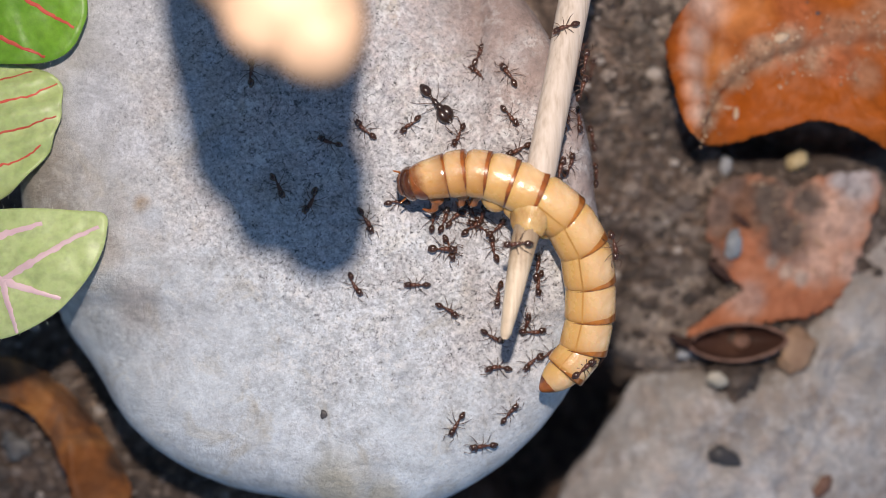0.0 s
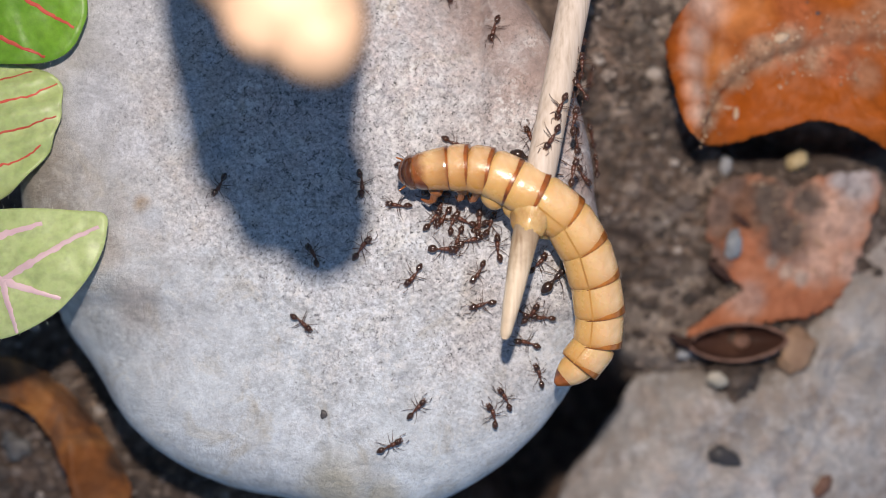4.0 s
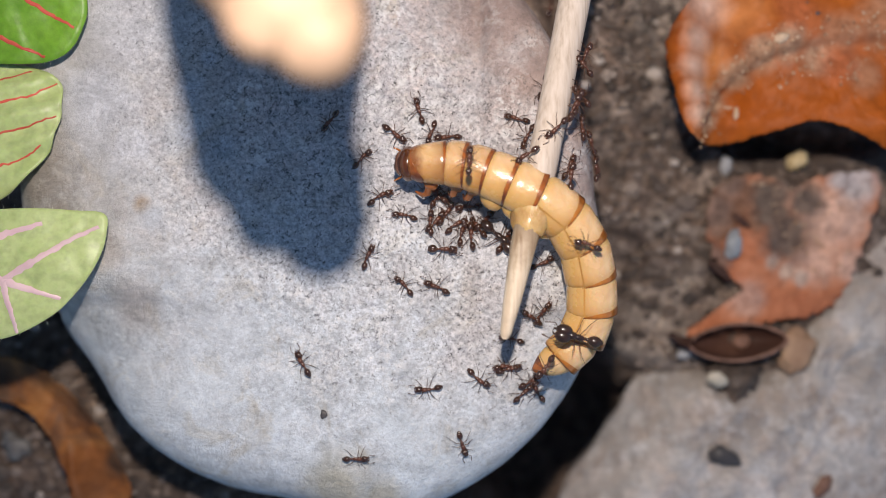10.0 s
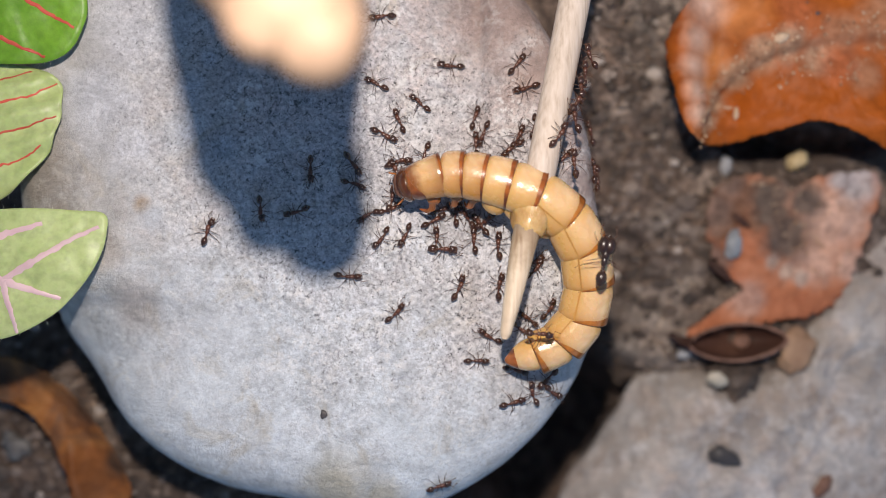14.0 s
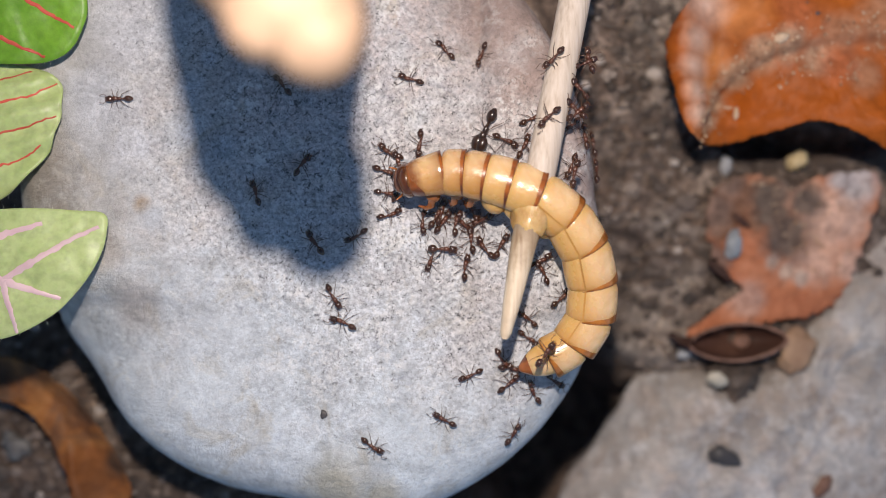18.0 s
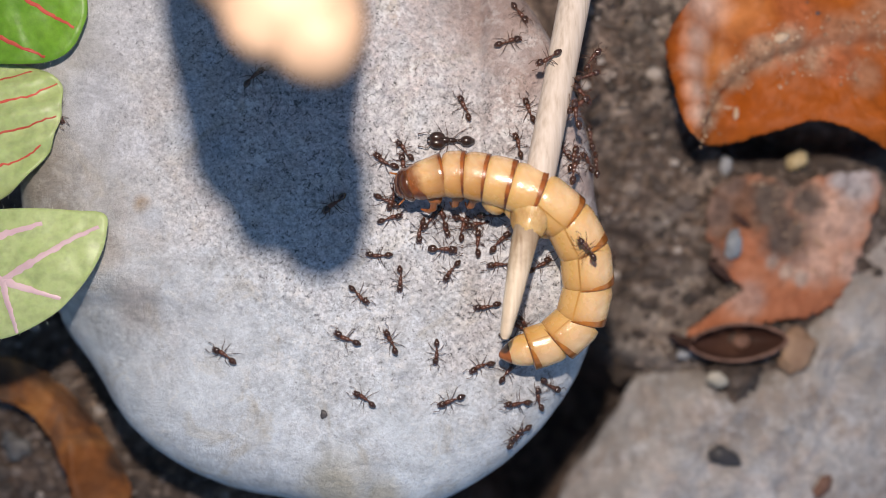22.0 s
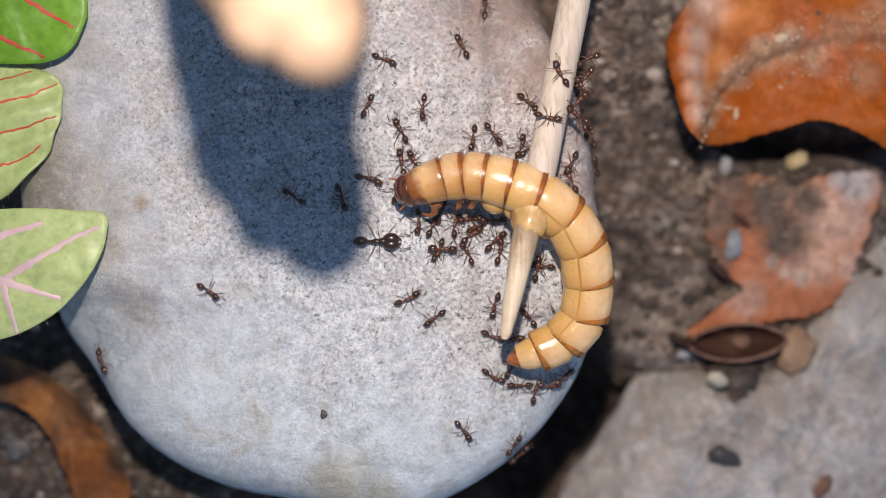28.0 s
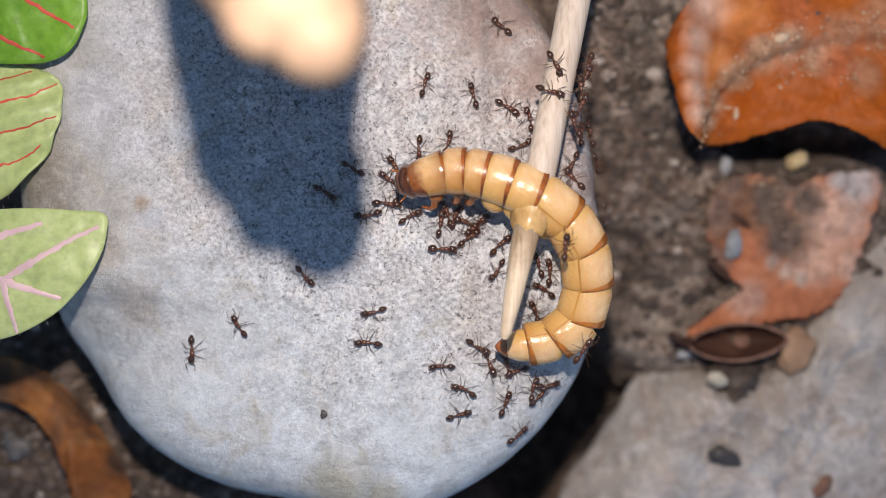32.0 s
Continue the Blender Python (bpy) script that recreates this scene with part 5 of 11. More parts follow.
    bend(RINGS[6], [(0, 9.75, 5.24, 5.62, 142, 8), (1, 9.75, 5.24, 5.62, 142, 8), (2, 9.73, 5.20, 5.62, 142, 8), (3, 9.73, 5.21, 5.62, 142, 8), (3.5, 9.73, 5.21, 5.62, 142, 8), (5.5, 9.76, 5.23, 5.62, 142, 8), (6, 9.77, 5.25, 5.62, 141, 8), (6.5, 9.66, 5.18, 5.49, 144, 5), (7, 9.70, 5.23, 5.63, 143, 8), (8, 9.71, 5.21, 5.63, 143, 8), (9, 9.73, 5.22, 5.63, 143, 8), (10, 9.74, 5.23, 5.63, 142, 8), (11, 9.79, 5.30, 5.63, 141, 8), (12, 9.79, 5.30, 5.63, 141, 8), (13, 9.78, 5.28, 5.63, 141, 8), (14, 9.79, 5.30, 5.63, 141, 8), (14.5, 9.75, 5.16, 5.49, 143, 6), (15.3, 9.78, 5.25, 5.63, 141, 8), (17, 9.78, 5.28, 5.63, 141, 8), (18, 9.78, 5.28, 5.63, 141, 8), (19, 9.78, 5.28, 5.63, 141, 8), (20, 9.78, 5.28, 5.63, 141, 8), (21, 9.78, 5.28, 5.63, 141, 8), (22, 9.78, 5.30, 5.63, 141, 8), (23, 9.72, 5.26, 5.63, 142, 8), (24, 9.79, 5.23, 5.62, 141, 8), (25, 9.75, 5.21, 5.62, 142, 8), (28, 9.73, 5.30, 5.63, 141, 8), (29, 9.73, 5.26, 5.63, 142, 8), (30, 9.73, 5.26, 5.63, 142, 8), (31, 9.74, 5.27, 5.63, 142, 8), (32, 9.75, 5.27, 5.63, 141, 8)])
    bend(RINGS[7], [(0, 12.65, 2.96, 5.16, 120, 12), (1, 12.59, 3.01, 5.17, 122, 12), (2, 12.59, 3.00, 5.17, 122, 12), (3, 12.57, 3.02, 5.17, 122, 12), (3.5, 12.56, 3.03, 5.17, 122, 12), (5.5, 12.56, 3.03, 5.17, 122, 12), (6, 12.55, 3.04, 5.17, 123, 12), (6.5, 12.50, 3.09, 5.18, 123, 12), (7, 12.47, 3.14, 5.18, 123, 11), (8, 12.50, 3.11, 5.18, 123, 12), (9, 12.50, 3.11, 5.18, 123, 11), (10, 12.51, 3.11, 5.18, 122, 12), (11, 12.54, 3.07, 5.17, 122, 12), (12, 12.57, 3.05, 5.17, 121, 12), (13, 12.63, 2.99, 5.16, 120, 12), (14, 12.65, 2.97, 5.16, 119, 12), (14.5, 12.67, 2.94, 5.16, 119, 12), (15.3, 12.64, 2.98, 5.16, 120, 12), (17, 12.62, 2.98, 5.16, 121, 12), (18, 12.64, 2.96, 5.16, 121, 12), (19, 12.64, 2.98, 5.16, 120, 12), (20, 12.64, 2.97, 5.16, 120, 12), (21, 12.65, 2.97, 5.16, 119, 12), (22, 12.67, 2.96, 5.16, 119, 12), (23, 12.64, 2.99, 5.16, 119, 12), (24, 12.69, 2.93, 5.16, 119, 12), (25, 12.68, 2.94, 5.16, 119, 12), (28, 12.60, 3.02, 5.17, 120, 12), (29, 12.60, 3.01, 5.17, 120, 12), (30, 12.62, 3.00, 5.17, 120, 12), (31, 12.64, 2.99, 5.16, 120, 12), (32, 12.68, 2.94, 5.16, 119, 12)])
    bend(RINGS[8], [(0, 14.45, -0.12, 4.43, 100, 13), (1, 14.47, 0.03, 4.45, 105, 13), (2, 14.50, 0.03, 4.46, 109, 13), (3, 14.48, 0.08, 4.47, 109, 12), (3.5, 14.47, 0.09, 4.47, 108, 13), (5.5, 14.46, 0.12, 4.47, 108, 13), (6, 14.46, 0.15, 4.47, 109, 13), (6.5, 14.41, 0.22, 4.49, 108, 13), (7, 14.36, 0.32, 4.50, 107, 13), (8, 14.37, 0.26, 4.49, 105, 13), (9, 14.36, 0.28, 4.50, 105, 13), (10, 14.35, 0.26, 4.49, 103, 13), (11, 14.39, 0.16, 4.48, 103, 13), (12, 14.41, 0.10, 4.47, 103, 13), (13, 14.45, -0.06, 4.44, 101, 13), (14, 14.44, -0.13, 4.43, 98, 13), (14.5, 14.44, -0.14, 4.43, 98, 13), (15.3, 14.45, -0.07, 4.44, 101, 13), (17, 14.48, -0.05, 4.44, 104, 13), (18, 14.50, -0.11, 4.43, 103, 13), (19, 14.45, -0.09, 4.43, 100, 13), (20, 14.45, -0.10, 4.43, 100, 13), (21, 14.44, -0.11, 4.43, 98, 13), (22, 14.44, -0.17, 4.42, 97, 13), (23, 14.43, -0.12, 4.43, 97, 13), (24, 14.45, -0.19, 4.42, 97, 13), (25, 14.45, -0.18, 4.42, 97, 13), (28, 14.41, -0.04, 4.44, 98, 13), (29, 14.43, -0.02, 4.45, 100, 13), (30, 14.44, -0.07, 4.44, 100, 13), (31, 14.43, -0.11, 4.43, 98, 13), (32, 14.45, -0.21, 4.41, 97, 13)])
    bend(RINGS[9], [(0, 15.11, -3.74, 3.59, 90, 9), (1, 15.46, -3.45, 3.64, 91, 9), (2, 15.70, -3.39, 3.66, 99, 10), (3, 15.68, -3.31, 3.67, 99, 10), (3.5, 15.63, -3.30, 3.67, 99, 10), (5.5, 15.59, -3.26, 3.66, 99, 10), (6, 15.62, -3.20, 3.64, 98, 9), (6.5, 15.51, -3.13, 3.68, 98, 9), (7, 15.41, -2.99, 3.72, 97, 10), (8, 15.29, -3.11, 3.70, 94, 9), (9, 15.29, -3.07, 3.71, 92, 9), (10, 15.20, -3.13, 3.70, 92, 9), (11, 15.22, -3.27, 3.67, 91, 9), (12, 15.23, -3.38, 3.66, 89, 10), (13, 15.15, -3.64, 3.61, 86, 9), (14, 14.98, -3.77, 3.59, 79, 10), (14.5, 14.98, -3.76, 3.59, 80, 10), (15.3, 15.15, -3.65, 3.61, 84, 10), (17, 15.37, -3.60, 3.62, 88, 10), (18, 15.39, -3.69, 3.60, 87, 10), (19, 15.10, -3.70, 3.60, 82, 10), (20, 15.10, -3.71, 3.60, 82, 10), (21, 14.98, -3.74, 3.59, 79, 10), (22, 14.92, -3.83, 3.58, 77, 10), (23, 14.92, -3.77, 3.59, 78, 10), (24, 14.92, -3.85, 3.57, 77, 10), (25, 14.92, -3.84, 3.58, 76, 10), (28, 14.97, -3.66, 3.61, 83, 10), (29, 15.09, -3.59, 3.62, 83, 10), (30, 15.10, -3.68, 3.60, 83, 10), (31, 14.98, -3.74, 3.59, 81, 10), (32, 14.92, -3.91, 3.56, 76, 10)])
    bend(RINGS[10], [(0, 15.09, -7.32, 3.03, 78, 5), (1, 15.54, -6.95, 3.09, 83, 6), (2, 16.23, -6.84, 3.02, 85, 5), (3, 16.23, -6.74, 3.03, 86, 5), (3.5, 16.18, -6.72, 3.04, 86, 5), (5.5, 16.13, -6.67, 3.07, 85, 5), (6, 16.08, -6.61, 3.10, 85, 5), (6.5, 15.98, -6.51, 3.12, 83, 5), (7, 15.84, -6.33, 3.15, 81, 5), (8, 15.52, -6.49, 3.17, 74, 5), (9, 15.43, -6.44, 3.18, 68, 5), (10, 15.29, -6.50, 3.17, 69, 5), (11, 15.26, -6.71, 3.14, 67, 5), (12, 15.19, -6.83, 3.07, 64, 5), (13, 14.90, -7.18, 3.06, 56, 5), (14, 14.30, -7.25, 2.99, 50, 4), (14.5, 14.37, -7.23, 3.00, 50, 4), (15.3, 14.75, -7.14, 3.01, 53, 5), (17, 15.23, -7.12, 3.02, 58, 5), (18, 15.19, -7.24, 3.00, 57, 5), (19, 14.61, -7.21, 3.00, 53, 5), (20, 14.61, -7.22, 3.00, 50, 4), (21, 14.32, -7.22, 3.00, 46, 5), (22, 14.15, -7.31, 2.98, 42, 5), (23, 14.19, -7.24, 2.99, 43, 5), (24, 14.14, -7.32, 2.98, 42, 5), (25, 14.05, -7.28, 2.99, 40, 5), (28, 14.52, -7.16, 3.01, 48, 5), (29, 14.67, -7.08, 3.03, 51, 5), (30, 14.68, -7.19, 3.00, 51, 5), (31, 14.42, -7.25, 2.99, 47, 4), (32, 14.09, -7.40, 2.96, 38, 4)])
    bend(RINGS[11], [(0, 14.39, -10.49, 2.78, 49, 1), (1, 15.09, -10.09, 2.80, 54, 2), (2, 15.89, -9.99, 2.77, 49, 1), (3, 15.99, -9.87, 2.79, 50, 2), (3.5, 15.88, -9.85, 2.79, 51, 2), (5.5, 15.79, -9.78, 2.84, 51, 3), (6, 15.74, -9.72, 2.87, 50, 3), (6.5, 15.55, -9.58, 2.87, 48, 3), (7, 15.29, -9.34, 2.90, 49, 4), (8, 14.61, -9.43, 2.91, 42, 4), (9, 14.25, -9.26, 2.95, 43, 4), (10, 14.15, -9.36, 2.93, 42, 4), (11, 13.99, -9.53, 2.87, 38, 3), (12, 13.77, -9.64, 2.83, 36, 2), (13, 13.08, -9.80, 2.77, 30, 1), (14, 12.17, -9.71, 2.76, 23, 1), (14.5, 12.25, -9.68, 2.77, 24, 1), (15.3, 12.80, -9.70, 2.77, 28, 1), (17, 13.49, -9.82, 2.77, 31, 1), (18, 13.37, -9.93, 2.74, 29, 1), (19, 12.65, -9.76, 2.75, 25, 1), (20, 12.48, -9.67, 2.77, 27, 1), (21, 12.01, -9.50, 2.76, 21, 1), (22, 11.68, -9.46, 2.73, 18, 1), (23, 11.76, -9.42, 2.74, 19, 1), (24, 11.69, -9.46, 2.73, 17, 1), (25, 11.51, -9.32, 2.72, 15, 1), (28, 12.30, -9.51, 2.76, 24, 1), (29, 12.61, -9.54, 2.77, 27, 1), (30, 12.61, -9.69, 2.76, 28, 1), (31, 12.17, -9.61, 2.76, 22, 1), (32, 11.48, -9.40, 2.72, 10, 0)])
    bend(RINGS[12], [(0, 12.47, -12.63, 2.71, 40, 4), (1, 13.39, -12.35, 2.71, 45, 4), (2, 14.01, -12.10, 2.70, 40, 4), (3, 14.17, -12.00, 2.71, 39, 4), (3.5, 14.09, -11.99, 2.71, 40, 4), (5.5, 14.02, -11.89, 2.73, 34, 4), (6, 13.98, -11.79, 2.73, 31, 4), (6.5, 13.71, -11.58, 2.73, 30, 4), (7, 13.51, -11.32, 2.75, 29, 5), (8, 12.57, -11.21, 2.75, 25, 5), (9, 12.26, -11.09, 2.77, 28, 5), (10, 12.13, -11.15, 2.76, 27, 5), (11, 11.78, -11.18, 2.74, 26, 4), (12, 11.50, -11.25, 2.73, 24, 4), (13, 10.57, -11.22, 2.71, 24, 4), (14, 9.47, -10.80, 2.70, 15, 4), (14.5, 9.61, -10.83, 2.71, 17, 4), (15.3, 10.23, -11.00, 2.71, 20, 4), (17, 10.99, -11.25, 2.71, 23, 4), (18, 10.80, -11.29, 2.70, 22, 4), (19, 10.00, -10.94, 2.70, 18, 4), (20, 9.89, -10.96, 2.71, 21, 4), (21, 9.30, -10.52, 2.71, 15, 4), (22, 8.88, -10.33, 2.69, 13, 3), (23, 8.99, -10.32, 2.70, 13, 4), (24, 8.89, -10.28, 2.70, 12, 3), (25, 8.68, -10.03, 2.69, 10, 3), (28, 9.65, -10.65, 2.70, 18, 4), (29, 10.04, -10.81, 2.71, 21, 4), (30, 10.04, -11.02, 2.70, 22, 4), (31, 9.47, -10.67, 2.70, 15, 4), (32, 8.57, -9.90, 2.69, 5, 3)])
    crawl(workers[0], [(0, 12.5, 22.7, -165, 3.3), (1, 10.8, 23.3, -90), (1.5, 12.1, 22.4, -28), (2, 13.5, 21.8, -30, 3.6), (2.5, 12.9, 18.5, -97, 4.4), (2.73, 12.7, 16.9, -146, 4.8), (3, 12.5, 15.3, 165, 5.2), (3.73, 12.0, 14.4, -129, 5.4), (4.5, 11.3, 13.7, -110, 5.6), (5.27, 11.0, 12.8, -125, 5.8), (6, 10.6, 11.9, -60, 6.0), (6.5, 10.9, 10.8, -84, 6.3), (7, 10.9, 9.6, -105, 6.5), (7.27, 10.4, 10.1, -169, 6.4), (7.5, 10.0, 10.6, 127, 6.3), (7.73, 9.6, 11.2, 176, 6.2), (8, 9.2, 11.7, -135, 6.0), (8.5, 9.7, 11.0, -90, 6.2), (9, 10.2, 10.3, -45, 6.4), (9.27, 9.7, 10.0, -104, 6.4), (9.5, 9.2, 9.8, -162, 6.5), (10, 8.2, 9.3, -150, 6.6), (11, 7.6, 10.3, -150), (12, 6.3, 10.4, -120), (13, 7.6, 10.4, -120), (14, 7.3, 10.7, -150), (15.5, 7.9, 11.1, -149), (16, 8.0, 10.9, -92), (16.5, 8.1, 10.7, -36), (17, 8.1, 10.5, 20), (18, 8.6, 10.9, 60), (19, 7.6, 10.1, 45), (20, 8.3, 10.1, 40), (21, 8.0, 10.7, 80), (22, 8.0, 11.0, 100), (22.5, 5.8, 11.3, 173), (23, 3.7, 11.8, -170), (23.5, 2.0, 12.0, -173), (23.73, 1.2, 11.9, 134), (24, 0.4, 11.8, 80), (24.5, 1.0, 15.8, 75), (25, 1.9, 19.9, 50), (25.27, 1.5, 19.5, -7), (25.5, 1.0, 19.2, -64), (25.73, 0.6, 18.9, -121), (26.5, -0.2, 17.5, -125), (27.27, -0.9, 16.1, -125), (28, -2.2, 15.0, -100), (28.5, -2.6, 14.1, -125), (29, -3.2, 13.3, -92), (30, -1.6, 13.2, -110), (30.5, -1.5, 12.0, -93), (31, -1.6, 10.7, -130), (31.17, -1.3, 10.9, -78), (31.33, -0.9, 11.0, -27), (31.5, -0.6, 11.1, 25), (32, 0.5, 11.3, 70)])
    crawl(workers[1], [(0, 3.7, 21.0, 60), (0.27, 2.7, 21.8, 99), (0.5, 1.8, 22.6, 139), (1, -0.5, 23.7, 165), (1.5, -0.1, 27.0, 99), (2, -0.2, 30.3, 90), (2.33, -0.2, 30.3, 30), (2.67, -0.2, 30.3, -30), (3, -0.2, 30.3, -90), (3.73, 0.1, 28.5, -73), (4.5, 0.4, 26.7, -76), (5.27, 0.9, 25.0, -80), (6, 1.5, 23.2, -45), (6.5, 2.2, 22.4, -50), (6.67, 2.4, 22.1, 2), (6.83, 2.6, 21.8, 53), (7, 2.8, 21.5, 105), (7.27, 0.7, 21.3, 145), (7.5, -1.4, 21.1, -176), (8, -5.5, 21.5, 130), (8.5, -6.9, 25.4, 113), (9, -7.5, 29.5, 90), (10, -7.5, 29.5, 90), (10.33, -7.5, 29.5, 30), (10.67, -7.5, 29.5, -30), (11, -7.5, 29.5, -90), (11.5, -7.0, 27.8, -75), (12, -6.9, 26.1, -30), (12.27, -8.7, 23.0, -69), (12.5, -10.5, 19.9, -107), (12.73, -11.8, 16.5, -154), (13, -13.1, 13.2, 160), (13.27, -13.2, 12.0, -145), (13.5, -13.3, 10.8, -91), (14, -14.0, 8.4, -90), (14.27, -14.0, 8.6, -144), (14.5, -14.1, 8.8, 163), (14.73, -14.1, 9.0, 109), (15.5, -14.2, 9.6, 112), (16.27, -14.4, 10.2, 99), (16.63, -14.5, 10.5, 159), (17, -14.6, 10.8, -140), (17.5, -24.2, 14.4, 174), (18, -34.3, 15.9, -180), (18.5, -41.2, 13.3, -176), (19, -48.5, 12.3, -180), (19.33, -48.5, 12.3, 120), (19.67, -48.5, 12.3, 60), (20, -48.5, 12.3, 0), (20.5, -44.8, 14.5, 25), (21, -40.8, 16.2, -30, 2.2), (22, -41.0, 14.5, -55), (22.5, -38.0, 9.9, -57), (22.67, -36.8, 8.6, -113), (22.83, -35.5, 7.3, -169), (23, -34.3, 6.0, 135), (23.5, -37.2, 13.0, 118), (24, -39.3, 20.4, 90), (24.27, -41.8, 18.6, 157), (24.5, -44.3, 16.8, -136), (25, -48.5, 12.3, -180), (26.5, -49.1, 12.6, 170), (28, -48.5, 12.3, -180), (29, -48.5, 12.3, -180), (30, -48.5, 12.3, -180), (31, -48.5, 12.3, -180), (32, -48.5, 12.3, -180)])
    crawl(workers[2], [(0, 3.7, 18.8, 140), (0.5, 0.5, 19.1, 180), (1, -2.5, 20.1, 170), (1.27, -2.0, 22.6, 130), (1.5, -1.4, 25.2, 89), (2, -0.2, 30.3, 90), (3, -0.2, 30.3, 90), (4.5, -0.5, 29.7, 96), (6, -0.2, 30.3, 90), (7, -0.2, 30.3, 90), (8, -0.2, 30.3, 90), (9, -0.2, 30.3, 90), (9.33, -0.2, 30.3, 30), (9.67, -0.2, 30.3, -30), (10, -0.2, 30.3, -90), (10.5, 1.4, 25.6, -72), (11, 4.0, 21.4, -100), (11.27, 4.8, 21.4, -46), (11.5, 5.6, 21.5, 8), (12, 7.1, 21.7, -60), (12.5, 6.8, 20.2, -106), (13, 6.8, 18.8, -65), (13.5, 7.4, 19.2, -8), (14, 7.9, 19.6, 50), (14.37, 7.3, 19.9, 94), (14.73, 6.7, 20.2, 138), (15.5, 5.7, 21.0, 152), (16.27, 4.8, 22.1, 142), (17, 3.7, 22.8, 150), (17.27, 5.0, 24.6, 104), (17.5, 6.3, 26.5, 58), (17.73, 7.6, 28.3, 107), (18, 8.9, 30.1, 155), (18.5, 8.6, 32.8, 95), (18.67, 8.6, 33.7, 153), (18.83, 8.5, 34.7, -148), (19, 8.5, 35.6, -90), (19.5, 9.9, 32.6, -57), (20, 11.1, 29.5, -20), (20.27, 11.0, 31.0, 36), (20.5, 10.9, 32.5, 92), (20.67, 10.8, 33.5, 151), (20.83, 10.7, 34.6, -149), (21, 10.7, 35.6, -90), (21.5, 9.7, 30.3, -110), (22, 8.1, 25.1, -60), (22.27, 6.5, 24.9, -109), (22.5, 4.9, 24.6, -158), (23, 1.7, 23.9, -175), (23.27, 2.1, 23.2, -118), (23.5, 2.5, 22.4, -61), (23.67, 2.7, 22.0, -116), (23.83, 3.0, 21.5, -170), (24, 3.2, 21.0, 135), (24.5, 3.1, 23.2, 97), (25, 2.5, 25.4, 150), (25.37, 2.8, 25.5, 79), (25.73, 3.1, 25.6, 8), (26.5, 3.7, 25.8, 23), (27.27, 4.4, 25.9, 22), (27.63, 4.6, 26.0, 64), (28, 4.9, 26.2, 105), (29, 3.2, 26.9, 120), (29.5, 3.7, 31.2, 88), (30, 4.1, 35.6, 90), (31, 4.1, 35.6, 90), (32, 4.1, 35.6, 90)])
    crawl(workers[3], [(0, 7.0, 18.5, 130), (0.5, 7.6, 22.7, 88), (0.73, 7.8, 24.9, 39), (1, 8.0, 27.0, -10), (1.5, 9.7, 29.2, 37), (1.73, 10.7, 30.2, -31), (2, 11.6, 31.2, -100), (2.5, 8.3, 29.1, -138), (2.73, 6.9, 27.7, -96), (3, 5.4, 26.4, -55), (3.73, 5.8, 24.2, -101), (4.5, 5.1, 22.0, -92), (5.27, 4.7, 19.9, -98), (5.63, 4.7, 18.8, -59), (6, 4.7, 17.7, -20), (6.27, 4.5, 16.4, -61), (6.5, 4.3, 15.2, -102), (7, 4.0, 12.6, -90), (7.5, 3.2, 12.2, -48), (8, 2.5, 11.8, -5), (8.5, 3.8, 11.6, -13), (8.73, 4.4, 11.5, -66), (9, 5.1, 11.4, -120), (9.5, 2.7, 11.7, -179), (10, 0.4, 11.9, -170), (11, 0.2, 10.4, -120), (12, -0.5, 10.1, -90), (13, -0.7, 10.2, -90), (14, -2.0, 9.9, -100), (14.73, -1.3, 7.9, -56), (15.5, 0.4, 6.5, -62), (16.27, 1.1, 4.4, -51), (17, 2.5, 2.8, -40), (17.17, 2.0, 3.0, -97), (17.33, 1.6, 3.2, -154), (17.5, 1.1, 3.4, 149), (18, -0.2, 4.0, 80), (18.5, 1.3, 7.6, 73), (19, 2.8, 11.4, 10), (19.5, 3.1, 11.1, 75), (20, 3.4, 10.9, 140), (20.5, 3.8, 12.3, 73), (21, 4.0, 13.7, 135), (21.5, 3.1, 14.4, 149), (22, 2.2, 15.1, 120), (22.27, 1.0, 14.4, 170), (22.5, -0.1, 13.8, -140), (23, -2.3, 12.3, 165), (23.5, -2.7, 12.3, 122), (24, -3.1, 12.3, 80), (24.5, -2.4, 13.9, 67), (25, -1.9, 15.5, 130), (25.37, -2.2, 15.1, -176), (25.73, -2.5, 14.8, -123), (26.5, -3.2, 14.1, -139), (27.27, -4.0, 13.5, -131), (27.63, -4.3, 13.0, 177), (28, -4.5, 12.6, 125), (28.5, -7.0, 12.6, -169), (28.67, -7.9, 12.5, 141), (28.83, -8.7, 12.4, 90), (29, -9.5, 12.3, 40), (29.5, -6.8, 13.7, 14), (30, -3.8, 14.6, -50), (31, -3.9, 12.6, -80), (31.5, -3.3, 11.5, -50), (32, -2.6, 10.5, -85)])
